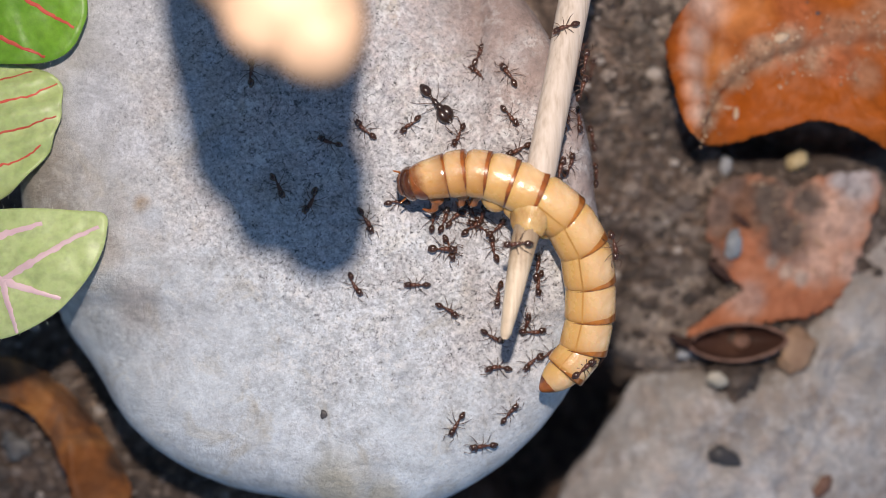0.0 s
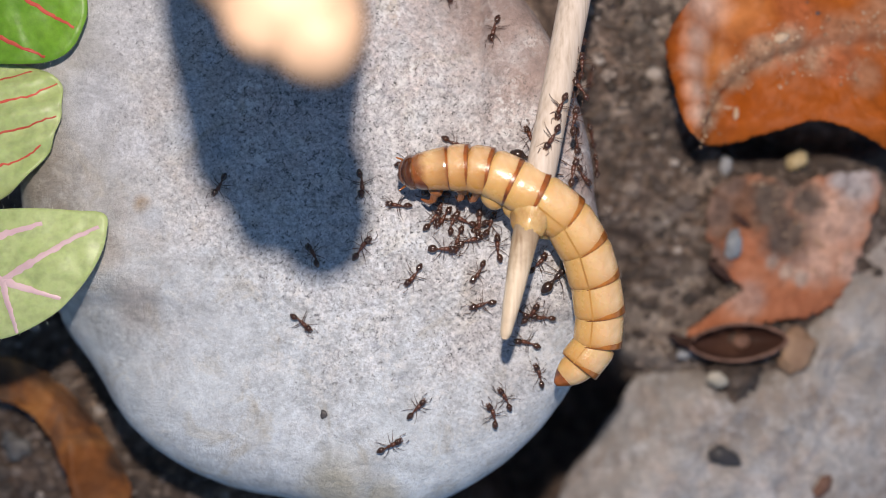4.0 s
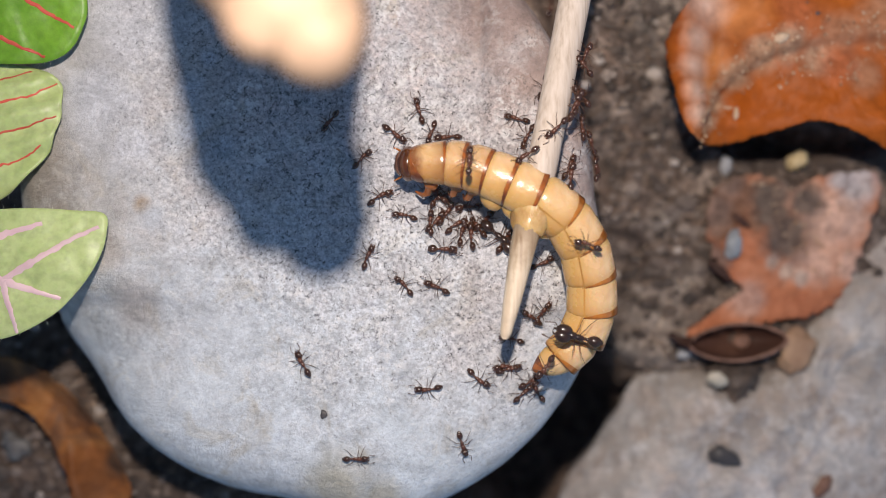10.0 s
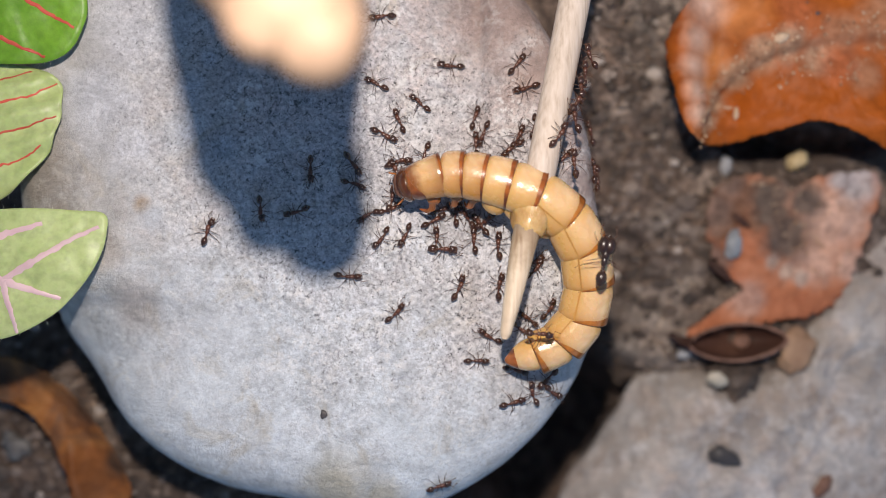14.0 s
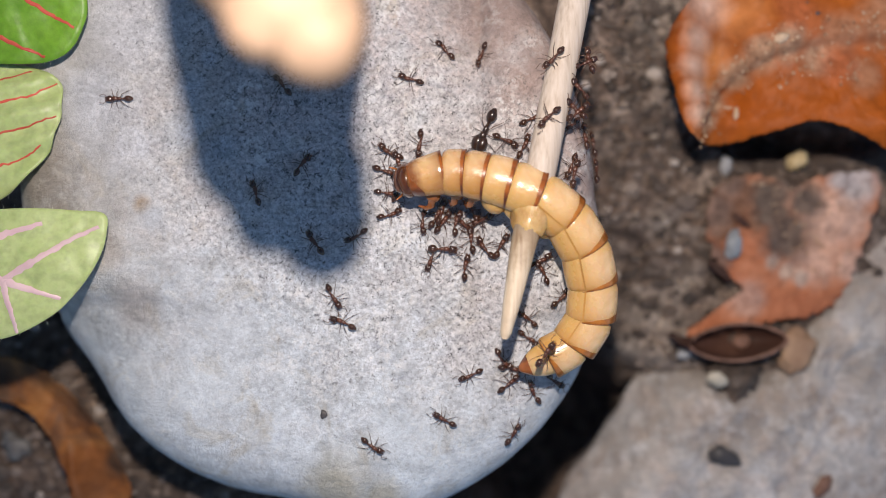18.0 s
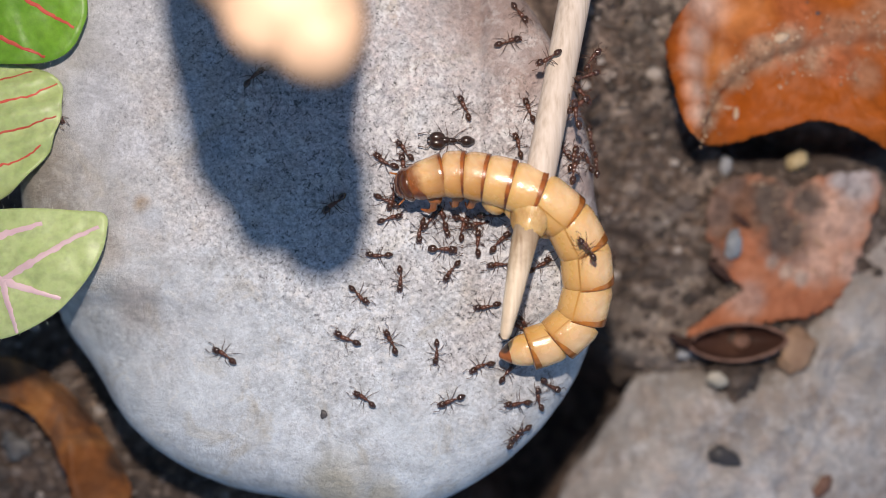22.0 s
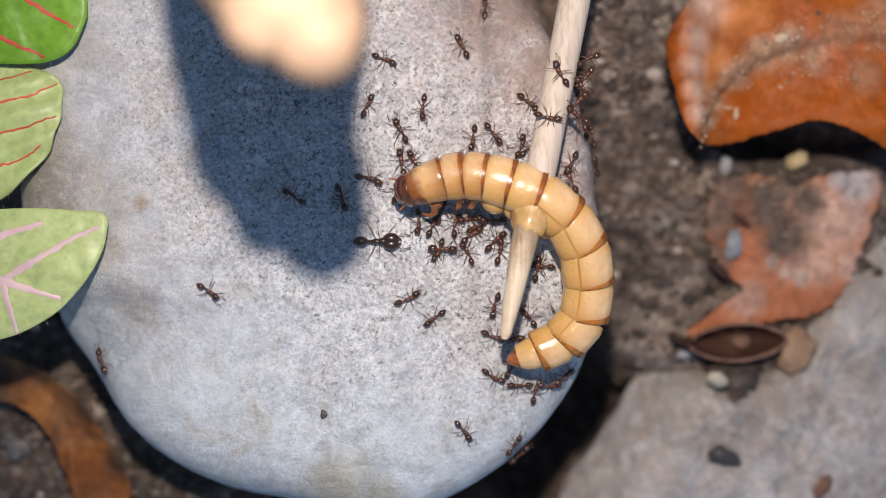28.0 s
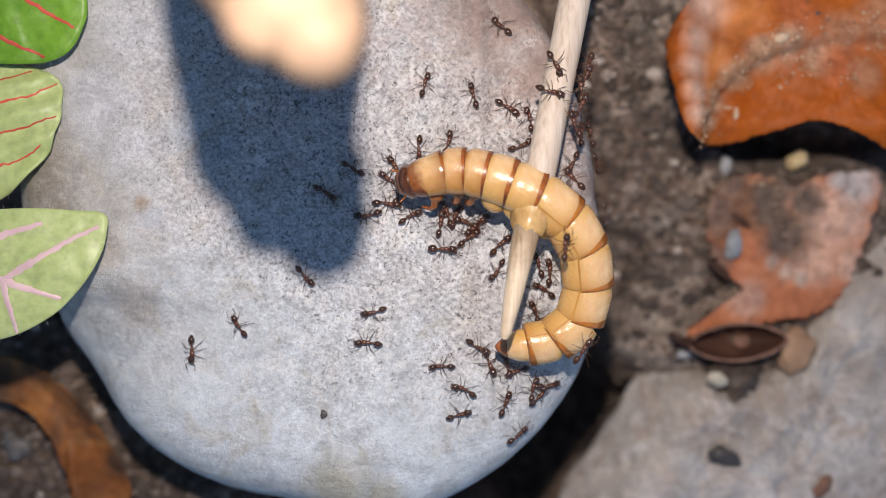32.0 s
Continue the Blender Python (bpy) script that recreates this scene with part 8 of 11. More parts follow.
    crawl(workers[22], [(0, -9.4, -3.8, -60), (0.5, -9.7, -4.4, -102), (1, -10.0, -4.9, -145), (1.5, -12.2, -5.3, -166), (2, -14.4, -5.3, 130), (2.5, -13.4, -4.0, 69), (3, -12.7, -2.5, 65), (3.73, -13.5, -1.1, 118), (4.5, -14.0, 0.4, 118), (5.27, -15.4, 1.5, 115), (6, -15.9, 3.0, 85), (6.27, -15.2, 2.3, 18), (6.5, -14.5, 1.6, -49), (6.67, -13.9, 1.2, 7), (6.83, -13.3, 0.8, 64), (7, -12.8, 0.4, 120), (7.5, -8.8, 4.5, 48), (8, -5.6, 9.3, 10), (8.27, -5.0, 8.3, -32), (8.5, -4.3, 7.3, -73), (9, -3.4, 5.0, -30), (9.33, -3.6, 4.5, -83), (9.67, -3.9, 4.1, -137), (10, -4.1, 3.6, 170), (11, -5.3, 3.6, -150), (12, -5.6, 3.5, -140), (13, -5.7, 4.1, -150), (13.5, -6.9, 4.0, -158), (14, -8.0, 3.6, -150), (14.27, -7.8, 3.7, -93), (14.5, -7.6, 3.8, -36), (14.73, -7.3, 3.9, 21), (15.5, -6.6, 3.8, 6), (16.27, -5.9, 4.2, 9), (17, -5.2, 4.1, 45), (18, -5.6, 3.6, 20), (19, -5.6, 3.6, 20), (19.27, -5.0, 2.8, -22), (19.5, -4.5, 1.9, -64), (20, -3.5, 0.1, -110), (20.17, -3.3, 0.4, -54), (20.33, -3.1, 0.7, 3), (20.5, -2.9, 1.0, 59), (21, -2.5, 2.2, 85), (21.33, -2.5, 2.1, 143), (21.67, -2.5, 2.0, -158), (22, -2.5, 1.9, -100), (22.5, -2.0, 0.9, -60), (23, -1.6, -0.1, -55), (23.5, -2.1, 0.1, -5), (24, -2.6, 0.2, 45), (24.5, 0.1, -0.6, -20), (25, 2.8, -1.6, -40), (26.5, 2.8, -1.1, -38), (27, 2.7, -0.9, 15), (27.5, 2.7, -0.6, 67), (28, 2.6, -0.4, 120), (28.5, 2.3, 0.7, 95), (29, 2.2, 1.9, 130), (29.27, 2.8, 2.1, 81), (29.5, 3.4, 2.3, 31), (30, 4.6, 2.8, 40), (30.5, 4.9, 2.2, 85), (31, 5.2, 1.6, 130), (31.5, 6.3, 6.4, 64), (32, 8.3, 10.9, 25)])
    crawl(workers[23], [(0, -2.8, -3.8, -180), (0.27, -2.7, -6.5, -134), (0.5, -2.7, -9.2, -88), (0.73, -3.3, -11.8, -146), (1, -3.8, -14.5, 155), (1.5, -6.8, -15.1, -169), (2, -9.7, -16.2, -150), (2.27, -8.3, -17.1, -95), (2.5, -7.0, -17.9, -39), (3, -4.0, -19.3, -65), (3.37, -3.6, -18.4, -8), (3.73, -3.2, -17.5, 49), (4.5, -1.9, -16.0, 42), (5.27, -0.1, -15.0, 60), (5.63, 0.4, -14.1, 15), (6, 0.8, -13.3, -30), (6.5, 1.1, -14.6, -68), (7, 1.3, -16.0, -135), (7.5, -2.6, -15.7, 173), (8, -6.3, -15.0, 135), (8.27, -7.5, -17.4, -177), (8.5, -8.8, -19.9, -130), (8.73, -10.3, -22.1, -87), (9, -11.8, -24.4, -45), (9.27, -11.1, -23.8, -3), (9.5, -10.5, -23.3, 39), (10, -9.2, -22.2, 0), (10.5, -8.7, -24.1, -66), (10.67, -8.4, -24.7, -11), (10.83, -8.1, -25.3, 45), (11, -7.8, -25.9, 100), (11.5, -9.8, -21.7, 118), (12, -12.2, -17.7, 105), (12.27, -12.9, -18.2, 158), (12.5, -13.6, -18.6, -149), (12.67, -14.1, -19.0, -98), (12.83, -14.5, -19.3, -46), (13, -15.0, -19.7, 5), (13.5, -7.9, -22.7, -19), (14, -0.5, -25.3, 15), (14.73, 0.9, -22.8, 58), (15.5, 2.9, -20.9, 55), (16.27, 5.3, -19.4, 59), (16.63, 6.2, -18.3, 114), (17, 7.0, -17.1, 170), (17.5, 3.5, -17.4, 179), (18, 0.1, -18.1, 150), (18.5, -0.0, -12.8, 97), (19, -0.1, -7.6, 35), (19.5, 1.9, -8.4, -17), (20, 4.0, -9.1, -30), (21, 5.2, -9.6, -20), (21.5, 6.3, -9.7, 10), (22, 7.3, -9.6, -20), (22.5, 7.5, -11.7, -84), (22.73, 7.7, -12.8, -40), (23, 7.8, -13.8, 5), (23.5, 9.0, -14.0, -1), (24, 10.1, -14.2, 30), (24.33, 10.0, -14.1, 83), (24.67, 9.9, -13.9, 137), (25, 9.8, -13.8, -170), (26.5, 9.6, -14.1, -174), (28, 8.1, -14.6, -180), (28.27, 8.2, -15.7, -139), (28.5, 8.2, -16.7, -98), (28.73, 8.3, -17.8, -147), (29, 8.3, -18.9, 165), (29.5, 6.9, -20.3, -125), (30, 5.5, -21.8, -105), (30.27, 4.6, -21.9, -148), (30.5, 3.7, -21.9, 169), (31, 1.9, -21.8, -170), (31.27, 1.7, -20.8, 140), (31.5, 1.6, -19.7, 90), (32, 1.7, -17.6, 15)])
    crawl(workers[24], [(0, 0.5, -6.4, -30), (1, 1.0, -8.1, 20), (1.5, 2.0, -6.8, 41), (2, 3.4, -5.8, 45), (2.5, 4.0, -3.6, 80), (3, 4.3, -1.3, 60), (3.27, 4.1, -1.6, 118), (3.5, 4.0, -1.9, 176), (3.73, 3.9, -2.2, -126), (4.5, 3.4, -3.0, -119), (5.27, 2.6, -3.6, -129), (6, 2.2, -4.4, -105), (6.27, 3.1, -4.4, -52), (6.5, 4.1, -4.3, 2), (6.73, 5.1, -4.2, 41), (7, 6.1, -4.2, 80), (7.5, 4.5, -3.2, 154), (7.73, 3.7, -2.8, 112), (8, 2.9, -2.3, 70), (9, 3.2, -2.8, 80), (9.5, 2.3, -0.6, 109), (10, 1.9, 1.7, 75), (10.33, 1.6, 1.6, 17), (10.67, 1.3, 1.4, -42), (11, 1.0, 1.3, -100), (11.5, -1.0, -1.0, -133), (12, -2.6, -3.6, -115), (12.33, -2.5, -3.4, -62), (12.67, -2.4, -3.2, -8), (13, -2.3, -2.9, 45), (13.27, -3.3, -1.9, 92), (13.5, -4.4, -0.9, 139), (13.73, -5.4, 0.1, -173), (14, -6.5, 1.1, -125), (14.73, -7.0, 0.7, -143), (15.5, -7.3, 0.3, -138), (16.27, -7.7, -0.1, -132), (16.63, -7.9, -0.3, -173), (17, -8.0, -0.5, 145), (17.5, -8.7, 0.3, 124), (17.73, -8.9, 0.8, 167), (18, -9.2, 1.3, -150), (18.5, -9.8, -0.3, -107), (19, -10.6, -1.7, -155), (19.27, -10.5, -0.9, 147), (19.5, -10.4, -0.1, 89), (20, -9.9, 1.6, 115), (20.27, -9.0, 1.5, 60), (20.5, -8.1, 1.5, 4), (20.73, -7.1, 1.5, -58), (21, -6.2, 1.6, -120), (21.5, -6.6, 0.4, -96), (21.73, -6.7, -0.1, -138), (22, -6.8, -0.7, -180), (22.5, -6.5, -0.4, 134), (23, -6.2, -0.1, 88), (23.5, -5.7, 2.0, 78), (24, -5.3, 4.2, 60), (24.5, -4.4, 4.2, -5), (25, -3.5, 4.2, -70), (26.5, -2.5, 3.2, -89), (28, -2.6, 2.8, -90), (29, -2.6, 4.2, -90), (30, -2.9, 2.5, -120), (30.33, -3.2, 2.8, -180), (30.67, -3.5, 3.2, 120), (31, -3.8, 3.6, 60), (32, -3.5, 3.5, 30)])
    crawl(workers[25], [(0, 5.9, -4.8, -95), (0.5, 3.7, -9.5, -117), (1, 0.8, -13.9, -50), (1.5, 0.4, -13.5, -2), (2, 0.1, -13.1, 45), (2.5, 2.9, -9.5, 46), (3, 5.1, -5.4, 30), (3.27, 4.8, -5.5, 86), (3.5, 4.6, -5.6, 141), (3.73, 4.4, -5.7, -163), (4.5, 3.8, -6.2, -159), (5.27, 3.0, -6.4, -154), (6, 2.3, -6.8, -165), (6.5, 2.3, -8.3, -95), (6.73, 2.2, -9.0, -138), (7, 2.2, -9.7, -180), (7.5, 0.6, -9.8, -174), (7.67, 0.1, -9.8, 135), (7.83, -0.4, -9.8, 85), (8, -1.0, -9.8, 35), (8.5, -0.4, -8.1, 63), (9, 0.1, -6.4, 20), (9.27, -0.2, -5.8, 67), (9.5, -0.4, -5.2, 114), (10, -0.7, -4.0, 160), (10.5, -1.3, -3.7, -158), (11, -1.9, -3.4, -115), (11.5, -2.5, -5.7, -100), (11.73, -2.6, -7.0, -140), (12, -2.6, -8.2, -180), (12.5, -5.0, -5.0, 135), (12.73, -6.0, -3.3, 175), (13, -7.0, -1.6, -145), (13.5, -8.6, -2.1, -168), (13.67, -9.1, -2.3, -112), (13.83, -9.5, -2.6, -56), (14, -10.0, -2.9, 0), (14.73, -9.3, -3.0, -8), (15.5, -8.5, -2.9, 1), (16.27, -7.7, -3.2, -9), (17, -6.9, -3.2, -35), (17.27, -8.1, -3.7, -92), (17.5, -9.2, -4.2, -148), (17.73, -10.4, -4.7, -102), (18, -11.6, -5.1, -55), (18.5, -9.6, -4.8, 12), (19, -7.7, -4.1, -45), (19.5, -6.7, -4.3, -2), (20, -5.6, -4.3, 15), (20.5, -2.8, -7.7, -34), (21, 0.7, -10.4, -50), (21.27, -0.9, -10.3, -117), (21.5, -2.4, -10.1, 176), (22, -5.5, -9.8, 120), (23, -4.7, -8.3, 135), (24, -6.2, -8.2, 85), (24.27, -4.3, -8.0, 45), (24.5, -2.3, -7.8, 4), (25, 1.4, -6.7, 10), (25.73, 2.5, -6.5, 19), (26.5, 3.5, -6.3, 5), (27.27, 4.4, -5.9, 14), (27.63, 5.0, -5.9, -43), (28, 5.5, -6.0, -100), (28.5, 4.4, -7.0, -142), (29, 3.4, -8.1, -145), (30, 2.5, -9.4, -145), (30.17, 2.7, -9.1, 162), (30.33, 3.0, -8.9, 109), (30.5, 3.3, -8.6, 56), (31, 4.0, -7.8, 20), (31.27, 3.8, -8.4, -38), (31.5, 3.7, -9.1, -96), (32, 3.7, -10.5, -25)])
    crawl(workers[26], [(0, 10.1, -3.6, -100), (0.27, 8.8, -3.4, -146), (0.5, 7.5, -3.2, 167), (0.73, 6.3, -3.0, -146), (1, 5.1, -2.8, -100), (1.5, 6.8, -5.0, -45), (2, 8.3, -7.5, -110), (2.33, 8.5, -7.3, -57), (2.67, 8.7, -7.1, -3), (3, 8.8, -6.9, 50), (3.37, 8.5, -6.8, 101), (3.73, 8.2, -6.6, 152), (4.5, 7.8, -6.1, 136), (5.27, 7.2, -5.8, 142), (6, 6.6, -5.4, 100, 9.0), (6.27, 7.6, -5.8, 47), (6.5, 8.6, -6.1, -6), (7, 10.7, -6.5, -10), (7.5, 12.2, -7.8, -29), (8, 13.8, -8.8, -20, 6.3), (8.27, 13.6, -7.9, 35, 6.4), (8.5, 13.3, -6.9, 90, 6.6), (9, 13.2, -5.0, 90, 6.9), (9.5, 13.4, -2.2, 78, 7.5), (9.73, 13.8, -0.8, 119, 7.7), (10, 14.1, 0.5, 160, 8.0), (10.5, 12.8, -0.5, -145), (11, 11.6, -1.8, -180), (11.5, 10.3, -4.9, -106), (12, 9.8, -8.3, -50), (13, 8.8, -8.7, -35), (13.27, 9.5, -8.1, 9), (13.5, 10.1, -7.5, 53), (14, 11.3, -6.3, 60), (15.5, 12.3, -6.9, 54), (17, 12.4, -6.3, 60), (18, 12.5, -5.1, 45), (18.5, 14.8, -5.6, -18), (18.73, 16.0, -5.7, -69), (19, 17.1, -5.9, -120, 5.2), (19.5, 14.1, -8.4, -143, 5.5), (20, 11.3, -11.2, 150, 5.9), (20.5, 11.8, -12.0, 85), (21, 12.3, -12.8, 20), (21.5, 17.3, -15.3, -33), (21.73, 19.7, -16.8, 14), (22, 22.0, -18.2, 60), (23, 22.0, -18.2, 60), (24, 22.0, -18.2, 60), (25, 22.0, -18.2, 60), (26.5, 21.5, -18.6, 57), (28, 22.0, -18.2, 60), (29, 22.0, -18.2, 60), (29.33, 22.0, -18.2, 0), (29.67, 22.0, -18.2, -60), (30, 22.0, -18.2, -120), (30.5, 16.4, -18.3, 173), (31, 10.8, -18.1, -150), (31.27, 10.7, -17.5, 154), (31.5, 10.5, -17.0, 98), (32, 10.2, -15.8, 45)])
    crawl(workers[27], [(0, 9.6, -8.9, 0), (1, 10.3, -9.3, -35), (1.5, 10.6, -10.6, -74), (2, 10.9, -11.8, -90), (2.5, 11.0, -11.4, -130), (3, 11.2, -11.0, -170), (3.73, 9.6, -10.2, 167), (4.5, 8.0, -9.8, 162), (5.27, 6.3, -9.4, 164), (6, 4.7, -8.8, 135), (6.5, 4.9, -7.8, 71), (6.67, 4.9, -7.4, 17), (6.83, 5.0, -7.1, -38), (7, 5.0, -6.7, -92), (7.5, 5.3, -9.8, -80), (7.73, 5.2, -11.4, -125), (8, 5.2, -12.9, -170), (8.5, 3.9, -10.8, 123), (8.73, 3.3, -9.7, -174), (9, 2.6, -8.7, -110), (9.5, 3.0, -11.3, -69), (10, 3.7, -13.9, -40), (10.17, 3.0, -13.6, -99), (10.33, 2.4, -13.2, -158), (10.5, 1.8, -12.9, 144), (11, 0.1, -11.8, 130), (11.27, 0.7, -11.5, 82), (11.5, 1.3, -11.2, 34), (11.73, 1.9, -11.0, 90), (12, 2.6, -10.8, 145), (12.5, 2.5, -7.7, 106), (12.73, 2.3, -6.2, 65), (13, 2.2, -4.7, 25), (14, 1.7, -4.1, 65), (14.37, 1.5, -4.0, 110), (14.73, 1.2, -4.0, 155), (15.5, 0.6, -3.8, 158), (16.27, 0.0, -3.7, 164), (16.63, -0.3, -3.5, -150), (17, -0.5, -3.4, -105), (17.5, -5.8, -5.1, -156), (18, -10.6, -7.7, 155), (18.27, -9.0, -7.2, 84), (18.5, -7.5, -6.7, 13), (18.73, -5.9, -6.5, -29), (19, -4.3, -6.2, -70), (19.5, -5.9, -11.8, -98), (19.73, -6.7, -14.5, -49), (20, -7.5, -17.3, 0), (20.5, -5.5, -19.9, -52), (20.73, -4.5, -21.2, -116), (21, -3.4, -22.4, -180), (21.5, -13.4, -17.0, 158), (22, -23.2, -11.2, 145), (22.5, -28.9, -7.1, 139), (22.73, -31.9, -5.5, -158), (23, -35.0, -3.9, -95), (23.5, -32.6, -8.7, -65), (24, -30.7, -13.8, -55), (24.27, -26.2, -12.5, -13), (24.5, -21.7, -11.1, 29), (25, -13.0, -7.6, 10), (25.73, -10.8, -6.6, 15), (26.5, -8.5, -5.9, 22), (27.27, -6.1, -5.6, 9), (28, -3.7, -5.3, 25), (28.27, -3.9, -6.3, -32), (28.5, -4.1, -7.3, -89), (29, -4.0, -9.4, -15), (29.33, -4.0, -9.0, -67), (29.67, -4.0, -8.6, -118), (30, -4.0, -8.1, -170), (30.5, -4.7, -9.0, -136), (31, -5.5, -9.8, 165), (31.5, -6.8, -9.8, -177), (32, -8.0, -9.9, 175)])
    crawl(workers[28], [(0, 5.2, -9.4, -30), (0.27, 4.6, -10.4, -72), (0.5, 4.0, -11.4, -114), (0.73, 3.5, -12.4, -62), (1, 3.0, -13.5, -10), (1.5, 4.4, -12.9, 16), (2, 5.8, -12.5, 70), (2.27, 6.9, -13.2, 22), (2.5, 8.0, -13.9, -26), (3, 10.4, -14.9, 15), (3.37, 10.4, -14.4, 61), (3.73, 10.3, -13.9, 108), (4.5, 10.2, -13.0, 100), (5.27, 9.9, -12.1, 100), (6, 9.6, -11.2, 155), (7, 9.5, -12.1, 145), (8, 8.4, -11.6, 165), (8.27, 8.3, -10.4, 124), (8.5, 8.2, -9.1, 82), (9, 8.2, -6.5, 60), (9.17, 8.0, -7.0, 5), (9.33, 7.8, -7.5, -51), (9.5, 7.6, -8.0, -106), (9.73, 7.5, -8.8, -151), (10, 7.3, -9.6, 165), (10.5, 4.8, -6.9, 137), (11, 2.0, -4.6, 85), (12, 2.0, -6.2, 85), (12.5, 2.0, -4.0, 85), (13, 1.7, -1.7, 115), (13.5, 0.5, -0.4, 142), (14, -0.7, 1.0, 85), (14.73, 0.2, 1.4, 14), (15.5, 1.2, 1.4, 3), (16.27, 2.1, 1.5, 9), (17, 3.1, 1.9, 60), (18, 2.2, 2.5, 130), (18.27, 1.8, 1.7, 179), (18.5, 1.4, 1.0, -133), (19, 0.4, -0.2, -120), (20, -0.5, -0.5, -100), (21, 0.2, -1.4, -120), (22, 0.8, -2.3, -130), (22.5, 0.5, -4.6, -103), (23, -0.2, -6.8, -165), (23.5, -2.0, -5.8, 146), (23.73, -2.9, -5.4, 91), (24, -3.8, -4.9, 35), (24.5, -2.0, -4.5, -2), (25, -0.1, -4.6, 5), (25.37, -0.2, -4.9, -51), (25.73, -0.3, -5.2, -108), (26.5, -0.6, -5.9, -115), (27.27, -0.6, -6.7, -101), (28, -1.0, -7.3, -145), (28.27, -0.6, -7.7, -92), (28.5, -0.3, -8.0, -39), (29, 0.4, -8.8, -25), (29.5, 1.0, -10.9, -62), (30, 2.0, -12.8, -135), (30.5, 1.9, -15.3, -104), (30.73, 1.7, -16.6, -154), (31, 1.4, -17.8, 155), (31.5, 0.6, -15.2, 119), (32, -0.2, -12.5, 180)])
    crawl(workers[29], [(0, 5.8, -12.7, -180), (0.5, 2.6, -14.3, -146), (0.73, 1.0, -15.2, -105), (1, -0.5, -16.1, -65), (1.5, 3.0, -18.2, -22), (2, 6.8, -19.7, 25), (2.33, 6.5, -19.9, 78), (2.67, 6.2, -20.1, 132), (3, 5.8, -20.3, -175), (3.37, 5.7, -19.3, 145), (3.73, 5.5, -18.3, 105), (4.5, 4.9, -16.5, 114), (5.27, 4.1, -14.7, 105), (5.63, 4.0, -13.8, 142), (6, 3.8, -12.8, -180), (6.27, 3.7, -14.6, -139), (6.5, 3.6, -16.4, -98), (6.73, 3.3, -18.1, -49), (7, 3.1, -19.9, 0), (8, 4.9, -19.4, 15), (8.5, 5.5, -15.8, 70), (8.73, 6.1, -14.1, 115), (9, 6.7, -12.3, 160), (10, 6.7, -12.6, -180), (11, 7.5, -12.1, 165), (12, 7.1, -11.6, -180), (13, 6.4, -11.4, 155), (13.27, 6.9, -10.7, 106), (13.5, 7.4, -10.0, 58), (13.73, 7.9, -9.3, 14), (14, 8.3, -8.6, -30), (14.37, 8.2, -8.8, -78), (14.73, 8.1, -9.1, -126), (15.5, 7.8, -9.5, -112), (16.27, 7.6, -10.0, -109), (16.63, 7.5, -10.3, -69), (17, 7.4, -10.5, -30), (18, 6.4, -12.0, -50), (19, 5.2, -12.7, -15), (20, 6.7, -13.2, 15), (20.33, 6.2, -13.1, -37), (20.67, 5.6, -13.1, -88), (21, 5.1, -13.0, -140), (22, 4.0, -12.5, -160), (23, 4.0, -11.5, -175), (23.33, 3.9, -11.5, -117), (23.67, 3.9, -11.5, -58), (24, 3.9, -11.6, 0), (24.27, 3.9, -10.9, 47), (24.5, 4.0, -10.3, 94), (24.73, 4.1, -9.7, 29), (25, 4.2, -9.1, -35), (26.5, 5.2, -8.9, -43), (28, 5.4, -9.4, -15), (28.5, 5.3, -11.5, -83), (29, 5.8, -13.6, -135), (30, 6.1, -13.5, -140), (30.5, 5.9, -15.3, -90), (31, 5.5, -17.1, -95), (31.27, 4.7, -16.5, -158), (31.5, 3.9, -15.9, 139), (32, 2.2, -14.9, 155)])
